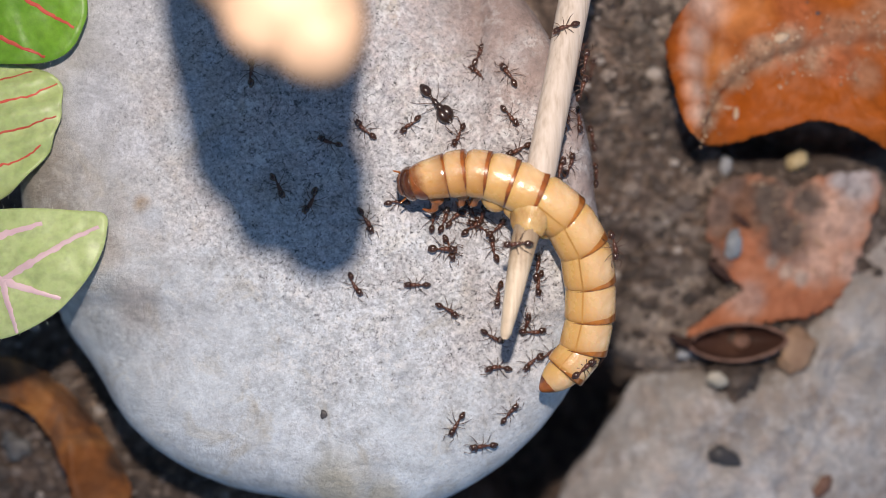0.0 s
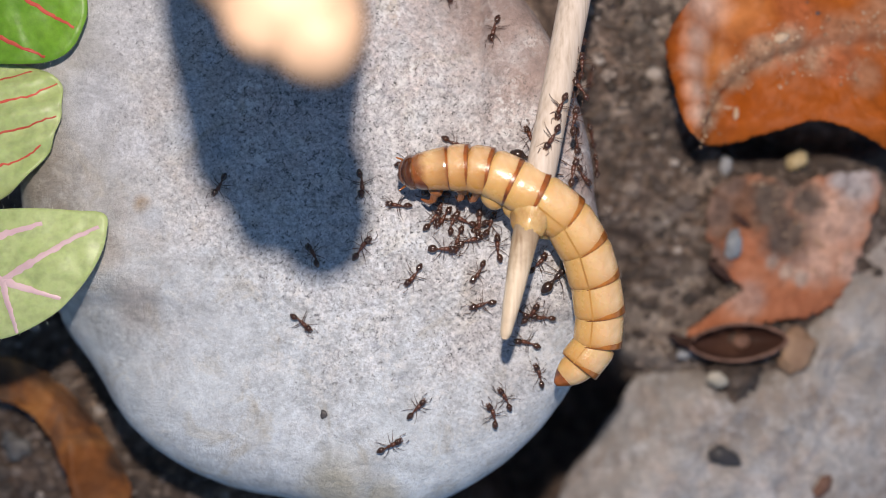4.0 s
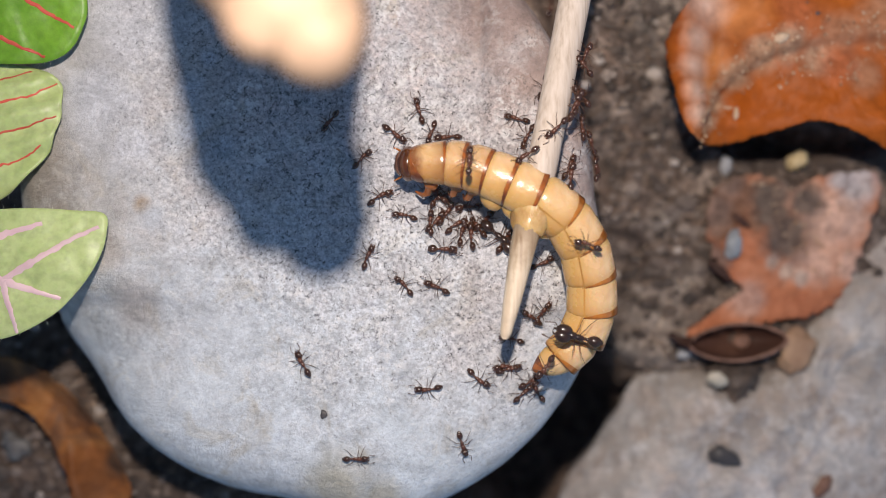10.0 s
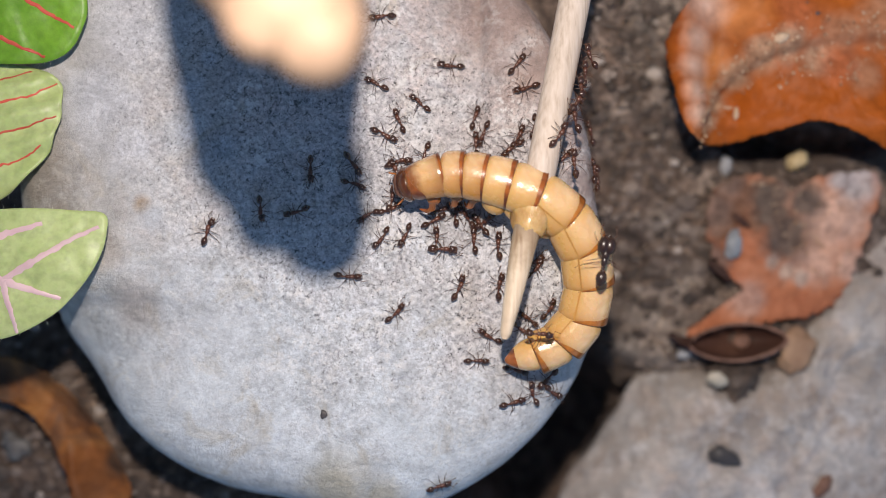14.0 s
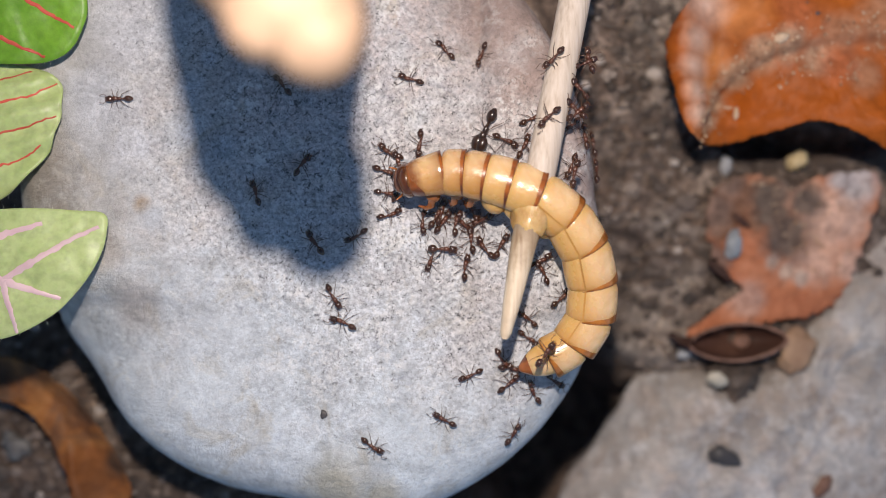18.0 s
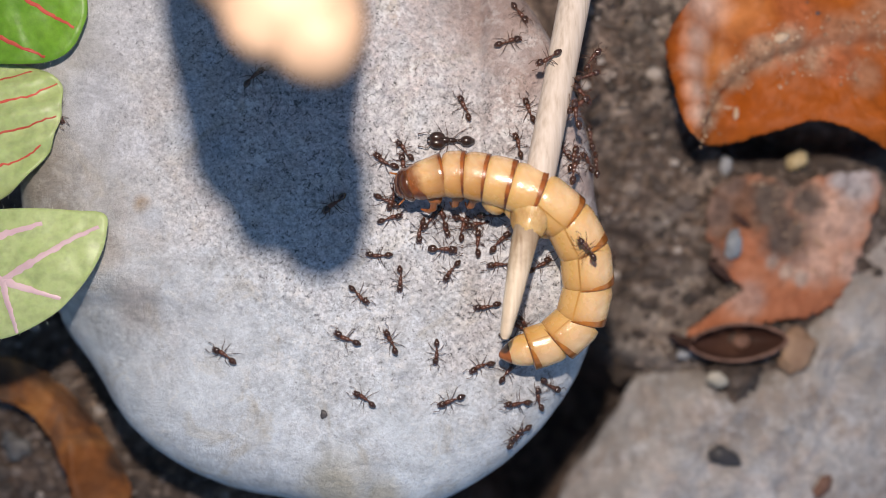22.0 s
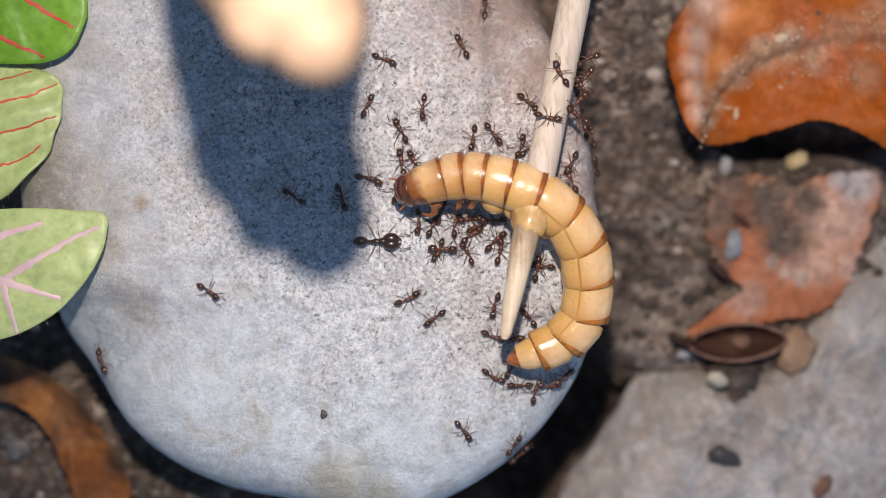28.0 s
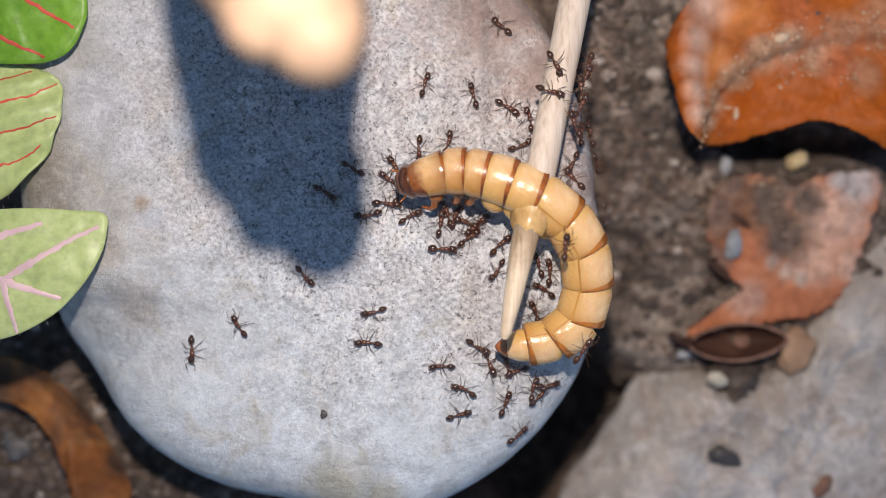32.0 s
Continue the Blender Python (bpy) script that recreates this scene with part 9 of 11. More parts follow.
    crawl(workers[30], [(0, 9.5, -12.1, -140), (0.5, 7.6, -12.8, -160), (1, 5.5, -13.1, -100), (1.5, 6.4, -14.4, -52), (2, 7.3, -15.8, 20), (2.5, 7.2, -16.3, 78), (3, 7.0, -16.8, 135), (3.73, 6.8, -16.2, 118), (4.5, 6.3, -15.6, 119), (5.27, 6.2, -15.0, 108), (5.63, 6.0, -14.7, 164), (6, 5.8, -14.4, -140), (6.27, 6.3, -14.8, -88), (6.5, 6.7, -15.3, -36), (7, 7.6, -16.3, 5), (7.5, 8.5, -15.5, 34), (8, 9.2, -14.7, 10), (9, 9.2, -14.8, 45), (10, 9.3, -14.2, 30), (10.5, 9.1, -14.3, -40), (11, 8.8, -14.5, -110), (11.5, 6.9, -14.8, -159), (12, 5.1, -15.5, -155), (12.5, -0.0, -13.5, 160), (12.73, -2.6, -12.7, 110), (13, -5.2, -11.9, 60), (13.5, -5.4, -9.4, 91), (14, -5.0, -6.8, 45), (14.37, -4.8, -7.8, -10), (14.73, -4.6, -8.7, -66), (15.5, -4.2, -10.6, -76), (16.27, -3.0, -12.1, -79), (17, -2.5, -14.0, -40), (17.27, -4.0, -15.6, -83), (17.5, -5.4, -17.2, -126), (17.73, -6.5, -19.0, -80), (18, -7.5, -20.9, -35), (18.27, -6.0, -19.9, 6), (18.5, -4.5, -18.9, 47), (18.73, -3.1, -17.8, 6), (19, -1.7, -16.7, -35), (19.5, -0.8, -18.6, -50), (20, 0.5, -20.2, -100), (20.5, 0.1, -20.8, -170), (21, -0.4, -21.4, 120), (21.5, -4.3, -18.5, 152), (22, -8.3, -15.8, 145), (22.17, -7.2, -16.4, 89), (22.33, -6.0, -17.0, 33), (22.5, -4.9, -17.6, -24), (23, -1.4, -19.4, -40), (24, -0.4, -19.6, -20), (24.27, 0.1, -18.2, 24), (24.5, 0.6, -16.8, 67), (25, 1.3, -14.0, 85), (25.73, 2.3, -14.0, 12), (26.5, 3.3, -13.9, -1), (27.27, 4.3, -13.8, -5), (28, 5.3, -13.7, -30), (28.5, 6.7, -14.1, -12), (28.73, 7.4, -14.2, -56), (29, 8.1, -14.3, -100), (30, 7.3, -14.4, -90), (30.33, 7.7, -14.4, -40), (30.67, 8.1, -14.5, 10), (31, 8.5, -14.5, 60), (31.5, 8.2, -13.8, 130), (32, 7.8, -13.1, -160)])
    crawl(workers[31], [(0, 11.3, -11.2, 30), (0.5, 12.0, -10.5, 50), (1, 12.7, -9.7, 80), (2, 12.8, -9.1, 145), (2.5, 12.2, -7.8, 104), (2.73, 11.9, -7.2, 142), (3, 11.6, -6.6, -180), (4.5, 10.4, -7.4, 162), (5, 10.5, -7.5, 111), (5.5, 10.5, -7.6, 61), (6, 10.5, -7.7, 10), (6.5, 13.4, -9.4, -38), (6.73, 14.8, -10.3, 4), (7, 16.1, -11.2, 45, 5.9), (7.33, 15.8, -11.4, -15, 5.4), (7.67, 15.4, -11.6, -75, 4.8), (8, 15.0, -11.7, -135, 4.3), (8.5, 13.0, -11.2, 163, 5.2), (9, 11.2, -10.4, 135, 6.1), (9.5, 10.7, -11.1, -172, 6.0), (10, 10.2, -11.8, -120, 5.8), (10.5, 10.6, -13.8, -77), (10.73, 10.7, -14.8, -118), (11, 10.8, -15.8, -160), (11.5, 9.4, -15.3, 156), (12, 8.1, -14.8, -150), (12.33, 7.6, -14.6, -93), (12.67, 7.0, -14.4, -37), (13, 6.5, -14.3, 20), (13.5, 8.2, -11.4, 52), (14, 9.6, -8.4, 0, 6.3), (15.5, 9.9, -8.5, -24, 6.3), (17, 9.4, -8.6, -50), (18, 9.2, -9.6, -30), (19, 8.8, -8.6, -40), (20, 8.8, -9.0, -30), (21, 8.2, -8.7, -20), (21.33, 8.2, -8.6, 37), (21.67, 8.2, -8.5, 93), (22, 8.2, -8.4, 150), (22.5, 6.8, -7.6, 148), (23, 5.5, -6.6, 90), (23.27, 6.3, -6.8, 36), (23.5, 7.1, -7.0, -18), (23.73, 7.9, -7.2, 31), (24, 8.7, -7.5, 80), (24.5, 10.6, -5.9, 58), (25, 12.2, -3.9, 60), (25.73, 11.9, -3.3, 128), (26.5, 11.2, -2.9, 122), (27.27, 10.8, -2.3, 131), (28, 10.4, -1.8, -180), (28.27, 10.5, -3.2, -126), (28.5, 10.6, -4.7, -72), (29, 11.2, -7.5, -70), (29.17, 11.1, -6.9, -18), (29.33, 11.0, -6.2, 35), (29.5, 10.9, -5.5, 87), (30, 10.5, -3.6, 85), (31, 12.2, -4.5, 120), (31.5, 12.1, -2.2, 82), (32, 11.9, 0.2, 90, 7.9)])
    crawl(workers[32], [(0, 7.0, -17.5, 50), (1, 6.9, -18.4, 25), (1.5, 8.3, -18.1, 18), (2, 9.6, -17.9, -40), (2.5, 12.2, -19.5, -48), (3, 14.3, -21.5, -120), (3.37, 13.9, -21.1, -173), (3.73, 13.4, -20.8, 133), (4.5, 12.5, -19.9, 133), (5.27, 11.7, -19.0, 129), (5.63, 11.2, -18.6, -171), (6, 10.7, -18.2, -110), (6.5, 9.1, -19.1, -164), (7, 7.4, -19.9, 130), (8, 7.4, -18.0, 95), (8.5, 7.8, -17.8, 38), (9, 8.2, -17.7, -20), (9.27, 8.3, -17.1, 26), (9.5, 8.3, -16.5, 72), (10, 8.5, -15.4, 40), (10.33, 8.5, -15.8, -13), (10.67, 8.5, -16.3, -67), (11, 8.5, -16.8, -120), (11.5, 7.9, -17.2, -168), (12, 7.3, -17.6, 145), (12.5, 5.5, -17.9, 175), (13, 3.7, -17.8, 150), (13.5, 3.9, -14.8, 97), (13.73, 3.7, -13.3, 48), (14, 3.6, -11.9, 0), (14.73, 4.5, -12.5, -27), (15.5, 5.4, -13.1, -30), (16.27, 6.2, -13.9, -29), (16.63, 6.8, -14.1, -97), (17, 7.3, -14.3, -165), (17.5, 5.1, -13.9, 180), (18, 2.9, -13.5, -155), (18.27, 2.8, -12.4, 150), (18.5, 2.6, -11.4, 95), (18.73, 2.3, -10.4, 152), (19, 1.9, -9.4, -150), (19.27, 2.2, -10.3, -107), (19.5, 2.4, -11.2, -63), (19.73, 2.7, -12.0, -117), (20, 2.9, -12.9, -170), (21, 2.2, -12.3, -155), (21.5, 0.7, -11.6, 162), (21.73, 0.0, -11.3, -145), (22, -0.7, -11.0, -92), (22.5, -0.8, -13.2, -96), (23, -1.0, -15.3, -90), (23.17, -1.2, -14.6, -142), (23.33, -1.5, -13.9, 166), (23.5, -1.8, -13.2, 114), (24, -2.6, -11.1, 150), (24.27, -3.3, -11.7, -172), (24.5, -3.9, -12.4, -134), (25, -4.8, -13.8, -85), (25.73, -2.9, -15.0, -44), (26.5, -1.4, -16.6, -44), (27.27, 0.3, -18.1, -35), (28, 2.2, -19.3, -50), (28.27, 2.5, -18.8, 6), (28.5, 2.9, -18.2, 62), (29, 3.8, -17.2, 15), (29.33, 3.3, -17.2, -38), (29.67, 2.7, -17.2, -92), (30, 2.2, -17.2, -145), (30.5, -5.9, -20.5, -165), (31, -13.9, -23.8, 155), (31.5, -17.5, -15.9, 106), (32, -21.7, -8.2, 125)])
    crawl(workers[33], [(0, 1.4, -18.6, -120), (0.5, -1.6, -21.6, -130), (1, -4.3, -24.9, -170), (2, -4.3, -25.3, -165), (2.5, -6.4, -23.9, 139), (3, -8.4, -22.4, 140), (3.37, -7.4, -21.8, 83), (3.73, -6.3, -21.3, 27), (4.5, -4.4, -19.8, 36), (5.27, -2.5, -18.3, 46), (6, -0.7, -16.7, 0), (6.5, -0.0, -18.0, -67), (7, 0.7, -19.4, -15), (8, 0.8, -18.5, -80), (8.27, -0.2, -19.2, -119), (8.5, -1.2, -19.8, -157), (8.67, -1.8, -20.2, -101), (8.83, -2.5, -20.7, -46), (9, -3.1, -21.1, 10), (9.5, -0.5, -20.8, 11), (9.73, 0.7, -20.7, -29), (10, 2.0, -20.7, -70), (10.5, 1.9, -20.9, -25), (11, 1.7, -21.1, 20), (11.5, 3.4, -22.6, -34), (12, 5.2, -24.0, 5), (12.5, 7.9, -24.9, -22), (13, 10.7, -25.5, 45), (13.5, 9.4, -20.9, 102), (13.73, 8.4, -18.6, 59), (14, 7.4, -16.4, 15), (14.73, 7.8, -16.8, -48), (15.5, 8.2, -17.2, -61), (16.27, 8.6, -17.7, -52), (16.63, 8.7, -17.9, -11), (17, 8.9, -18.2, 30), (17.27, 8.4, -17.2, 73), (17.5, 8.0, -16.3, 117), (17.73, 7.5, -15.4, 78), (18, 7.0, -14.4, 40), (18.33, 6.9, -14.7, -13), (18.67, 6.7, -14.9, -67), (19, 6.6, -15.2, -120), (19.5, 7.5, -16.1, -50), (19.73, 8.0, -16.5, -98), (20, 8.4, -16.9, -145), (20.5, 7.0, -17.1, -169), (21, 5.7, -17.3, -95), (21.5, 6.9, -18.4, -35), (21.73, 7.5, -19.1, -93), (22, 8.1, -19.7, -150), (22.5, 6.2, -20.8, -138), (22.67, 5.6, -21.2, -85), (22.83, 5.0, -21.6, -33), (23, 4.4, -22.1, 20), (23.5, 9.7, -25.6, -33), (24, 14.3, -29.9, 30), (24.33, 14.3, -29.9, -30), (24.67, 14.3, -29.9, -90), (25, 14.3, -29.9, -150), (25.37, 13.4, -29.2, 165), (25.73, 12.4, -28.4, 121), (26.5, 11.0, -26.4, 139), (27.27, 10.1, -24.0, 132), (28, 8.2, -22.4, 60), (28.27, 8.9, -23.3, -2), (28.5, 9.6, -24.2, -64), (28.73, 10.1, -25.2, 6), (29, 10.5, -26.3, 75), (29.5, 9.5, -24.1, 121), (30, 8.8, -21.8, 60), (31, 8.2, -20.1, 60), (31.5, 7.4, -18.3, 106), (32, 6.6, -16.5, 70)])
    crawl(workers[34], [(0, 4.2, -20.9, -180), (0.5, 3.2, -20.5, 170), (0.67, 2.8, -20.4, -135), (0.83, 2.5, -20.3, -80), (1, 2.2, -20.2, -25), (1.5, 4.1, -25.1, -71), (2, 6.3, -29.8, -140), (2.33, 6.4, -29.6, 167), (2.67, 6.5, -29.4, 113), (3, 6.7, -29.2, 60), (3.73, 6.2, -26.4, 111), (4.5, 5.9, -23.5, 89), (5.27, 4.5, -20.9, 96), (6, 4.6, -18.0, 30), (6.27, 4.4, -19.4, -27), (6.5, 4.2, -20.8, -84), (6.73, 4.1, -22.2, -30), (7, 4.0, -23.6, 25), (7.5, 5.5, -22.9, 21), (8, 6.8, -22.0, 50), (8.27, 8.9, -23.8, -1), (8.5, 10.9, -25.6, -53), (8.73, 12.6, -27.8, -11), (9, 14.3, -29.9, 30), (10, 14.3, -29.9, 30), (11, 14.3, -29.9, 30), (12, 14.3, -29.9, 30), (13, 14.3, -29.9, 30), (14, 14.3, -29.9, 30), (15.5, 14.0, -29.3, 14), (17, 14.3, -29.9, 30), (18, 14.3, -29.9, 30), (18.33, 14.3, -29.9, -30), (18.67, 14.3, -29.9, -90), (19, 14.3, -29.9, -150), (19.27, 12.2, -28.1, 170), (19.5, 10.0, -26.3, 131), (20, 6.5, -22.0, 60), (20.5, 3.7, -18.9, 128), (21, 0.7, -16.1, 75), (21.5, 0.7, -16.1, 138), (22, 0.8, -16.1, -160), (22.27, 0.9, -17.2, -121), (22.5, 1.0, -18.3, -82), (22.73, 1.2, -19.4, -24), (23, 1.3, -20.5, 35), (23.5, 4.6, -19.0, 25), (24, 7.9, -17.4, 20), (24.27, 7.0, -15.8, 76), (24.5, 6.0, -14.2, 132), (25, 3.8, -11.2, 170), (25.37, 4.2, -10.9, 100), (25.73, 4.6, -10.6, 30), (26.5, 5.5, -10.3, 14), (27.27, 6.5, -10.1, 17), (28, 7.3, -9.6, 0), (28.33, 7.4, -9.7, 50), (28.67, 7.4, -9.8, 100), (29, 7.4, -9.9, 150), (30, 6.1, -9.9, 145), (30.27, 5.7, -10.4, -164), (30.5, 5.3, -10.9, -112), (30.73, 5.0, -11.4, -74), (31, 4.7, -12.0, -35), (32, 4.9, -12.3, -70)])
    crawl(workers[35], [(0, 14.3, -12.1, 45, 4.2), (1, 15.1, -12.6, 45, 4.2), (2, 13.9, -12.3, -10, 4.2), (2.5, 18.3, -14.9, -26), (2.73, 20.1, -16.5, -73), (3, 22.0, -18.2, -120), (3.37, 20.6, -17.9, -162), (3.73, 19.2, -17.5, 156), (4.5, 16.4, -16.6, 154), (5.27, 13.4, -16.5, 159), (6, 10.7, -15.2, -150), (7, 10.7, -14.6, -150), (7.33, 10.6, -14.8, 155), (7.67, 10.5, -15.0, 100), (8, 10.4, -15.2, 45), (8.5, 14.3, -16.5, -6), (9, 18.2, -17.5, 60), (9.5, 20.1, -18.0, -1), (10, 22.0, -18.2, 60), (11, 22.0, -18.2, 60), (11.33, 22.0, -18.2, 0), (11.67, 22.0, -18.2, -60), (12, 22.0, -18.2, -120), (12.27, 19.6, -17.2, -158), (12.5, 17.1, -16.2, 164), (13, 12.0, -14.7, 170), (14, 11.1, -14.0, -135), (15.5, 10.5, -14.1, -141), (17, 11.1, -15.4, -170), (17.27, 10.9, -14.1, 147), (17.5, 10.7, -12.9, 103), (18, 10.2, -10.4, 60, 6.1), (18.27, 13.2, -12.3, 10), (18.5, 16.2, -14.2, -40), (18.73, 19.1, -16.2, -80), (19, 22.0, -18.2, -120), (20, 22.0, -18.2, -120), (20.5, 17.4, -16.9, 171), (21, 12.7, -16.4, -135), (21.5, 10.3, -16.2, -170), (22, 7.9, -16.5, -170), (22.5, 6.8, -17.3, -149), (22.67, 6.5, -17.6, -89), (22.83, 6.1, -17.9, -30), (23, 5.8, -18.2, 30), (23.5, 7.7, -18.5, -15), (24, 9.5, -18.6, 50), (24.5, 11.0, -17.0, 50), (25, 12.4, -15.3, 45), (26.5, 12.6, -14.8, 32), (28, 13.0, -13.8, 30), (28.33, 13.0, -13.9, 80), (28.67, 13.0, -14.0, 130), (29, 13.0, -14.1, -180), (29.5, 12.0, -14.5, -151), (30, 11.1, -14.9, -135), (30.33, 11.0, -15.0, 173), (30.67, 10.8, -15.1, 122), (31, 10.7, -15.2, 70), (31.5, 12.3, -12.7, 65), (32, 13.9, -10.1, 60, 6.1)])
    crawl(workers[36], [(0, 17.0, 0.3, -80, 6.3), (0.5, 14.8, -3.8, -127), (1, 12.7, -7.9, -160), (1.33, 12.4, -7.6, 148), (1.67, 12.2, -7.2, 97), (2, 11.9, -6.9, 45), (2.5, 15.6, -1.4, 69), (3, 18.4, 4.6, 60), (3.27, 17.7, 3.8, 115), (3.5, 17.0, 3.1, 170), (3.73, 16.3, 2.3, -134), (4.5, 14.4, 0.0, -123), (5.27, 12.2, -2.1, -135), (6, 10.4, -4.5, -180), (6.5, 10.8, -4.5, 120), (7, 11.3, -4.5, 60), (8, 11.9, -3.6, 130), (8.33, 11.8, -4.2, 73), (8.67, 11.7, -4.7, 17), (9, 11.6, -5.3, -40), (9.5, 11.0, -5.9, 10), (10, 10.5, -6.6, 60), (10.5, 7.2, -2.7, 120), (11, 3.7, 1.0, 105), (11.17, 3.6, 0.5, 159), (11.33, 3.6, 0.1, -148), (11.5, 3.6, -0.4, -94), (12, 3.5, -1.7, -125), (13, 3.4, -0.8, -50), (13.5, 4.7, -2.3, -50), (13.73, 5.3, -3.1, 15), (14, 6.0, -3.9, 80), (14.73, 5.9, -3.0, 98), (15.5, 6.0, -2.0, 104), (16.27, 6.0, -1.1, 102), (17, 5.8, -0.2, 50), (17.5, 5.2, -0.1, 90), (18, 4.6, 0.1, 130), (18.33, 4.8, -0.1, 70), (18.67, 5.0, -0.3, 10), (19, 5.2, -0.5, -50), (20, 6.1, -2.0, 0), (20.5, 8.4, -4.2, -32), (21, 11.0, -6.0, -60), (21.5, 17.2, -3.7, 14), (22, 23.1, -0.7, 60), (22.27, 22.0, 0.6, 100), (22.5, 20.8, 1.8, 141), (23, 18.5, 4.4, 80), (23.5, 17.1, 5.4, 149), (24, 15.8, 6.7, 120), (24.5, 14.4, 7.8, 122), (24.73, 13.9, 8.6, -179), (25, 13.3, 9.3, -120), (25.73, 14.4, 8.1, -54), (26.5, 15.8, 7.1, -46), (27.27, 17.0, 6.0, -37), (28, 18.1, 4.6, -60), (28.5, 19.7, 4.6, -5), (29, 21.3, 4.1, -80), (29.27, 20.5, 3.9, -126), (29.5, 19.7, 3.7, -171), (30, 18.0, 3.7, -100), (30.33, 18.0, 3.8, -160), (30.67, 18.0, 3.9, 140), (31, 18.0, 4.0, 80), (31.5, 19.5, 4.1, 19), (32, 20.9, 4.5, 80)])
    crawl(workers[37], [(0, -7.5, 29.5, 90), (1, -7.5, 29.5, 90), (2, -7.5, 29.5, 90), (3, -7.5, 29.5, 90), (4.5, -8.1, 28.9, 110), (5, -7.9, 29.1, 163), (5.5, -7.7, 29.3, -143), (6, -7.5, 29.5, -90), (6.5, -7.3, 21.9, -81), (7, -6.2, 14.4, -40), (7.17, -7.1, 14.9, -97), (7.33, -8.1, 15.5, -154), (7.5, -9.0, 16.0, 150), (7.73, -10.5, 16.4, 105), (8, -12.0, 16.9, 60), (8.5, -12.8, 18.9, 98), (8.67, -13.0, 19.6, 155), (8.83, -13.2, 20.3, -147), (9, -13.4, 21.0, -90), (9.5, -12.7, 17.2, -69), (10, -12.0, 13.5, -135), (10.5, -12.8, 10.5, -96), (10.73, -13.0, 8.9, -161), (11, -13.2, 7.3, 135), (11.5, -16.2, 8.8, 154), (11.73, -17.6, 9.6, -148), (12, -19.0, 10.5, -90), (12.5, -16.3, 7.5, -47), (13, -14.0, 4.1, -120), (13.5, -16.7, 4.5, 171), (13.73, -18.0, 4.4, -139), (14, -19.3, 4.2, -90), (14.37, -18.6, 4.0, -49), (14.73, -17.9, 3.7, -9), (15.5, -16.6, 3.0, -18), (16.27, -15.2, 2.4, -12), (17, -13.7, 2.1, 45), (17.27, -15.2, 3.1, 97), (17.5, -16.7, 4.1, 148), (18, -19.8, 6.0, 100), (18.27, -18.1, 6.0, 44), (18.5, -16.4, 6.0, -11), (19, -13.1, 5.7, -55), (20, -11.1, 5.4, -20), (21, -10.8, 4.4, -40), (21.5, -9.6, -0.2, -71), (22, -8.9, -4.9, -50), (22.17, -9.7, -4.7, -102), (22.33, -10.5, -4.4, -154), (22.5, -11.4, -4.2, 154), (23, -13.7, -3.0, 115), (23.5, -14.2, -1.3, 101), (24, -14.9, 0.4, 60), (24.5, -15.2, 4.1, 88), (25, -14.9, 7.8, 90), (25.27, -14.9, 7.6, 143), (25.5, -15.0, 7.5, -164), (25.73, -15.1, 7.3, -111), (26.5, -15.3, 6.7, -116), (27.27, -15.6, 6.1, -105), (27.63, -15.7, 5.8, -163), (28, -15.8, 5.6, 140), (28.5, -17.4, 9.9, 102), (29, -18.5, 14.4, 95), (29.27, -17.0, 14.2, 51), (29.5, -15.6, 13.9, 7), (30, -12.7, 14.1, 0), (30.27, -12.3, 11.9, -41), (30.5, -12.0, 9.7, -82), (31, -11.8, 5.3, -30), (31.5, -13.3, 1.2, -98), (32, -14.6, -2.9, -55)])
    crawl(workers[38], [(0, -3.9, 29.7, 90), (1, -3.9, 29.7, 90), (2, -3.9, 29.7, 90), (3, -3.9, 29.7, 90), (4.5, -4.0, 29.3, 66), (6, -3.9, 29.7, 90), (7, -3.9, 29.7, 90), (8, -3.9, 29.7, 90), (9, -3.9, 29.7, 90), (10, -3.9, 29.7, 90), (11, -3.9, 29.7, 90), (11.33, -3.9, 29.7, 30), (11.67, -3.9, 29.7, -30), (12, -3.9, 29.7, -90), (12.5, -4.6, 23.7, -92), (13, -4.8, 17.6, -25), (13.27, -5.4, 17.6, -96), (13.5, -6.0, 17.6, -167), (14, -7.1, 17.5, 145), (14.73, -7.8, 17.4, -172), (15.5, -8.4, 17.3, -168), (16.27, -9.1, 17.2, -171), (17, -9.8, 17.1, 150), (17.5, -13.4, 17.2, 177), (18, -17.0, 17.4, 120), (18.27, -17.9, 16.7, 163), (18.5, -18.8, 16.0, -155), (18.73, -19.7, 15.5, 147), (19, -20.7, 15.0, 88), (19.5, -19.1, 19.0, 60), (20, -17.0, 22.8, 90), (20.27, -18.2, 21.4, 152), (20.5, -19.5, 20.0, -147), (20.73, -20.9, 18.9, 152), (21, -22.4, 17.7, 90), (21.5, -21.2, 20.9, 68), (22, -20.0, 24.0, 90), (22.33, -20.0, 24.0, 30), (22.67, -20.0, 24.0, -30), (23, -20.0, 24.0, -90), (23.5, -19.9, 18.9, -98), (24, -20.2, 13.8, -85), (24.27, -21.4, 15.0, -158), (24.5, -22.6, 16.2, 129), (25, -25.3, 18.3, 90), (25.73, -24.0, 19.8, 49), (26.5, -22.3, 20.9, 40), (27.27, -21.1, 22.4, 59), (28, -20.0, 24.0, 90), (29, -20.0, 24.0, 90), (30, -20.0, 24.0, 90), (31, -20.0, 24.0, 90), (32, -20.0, 24.0, 90)])
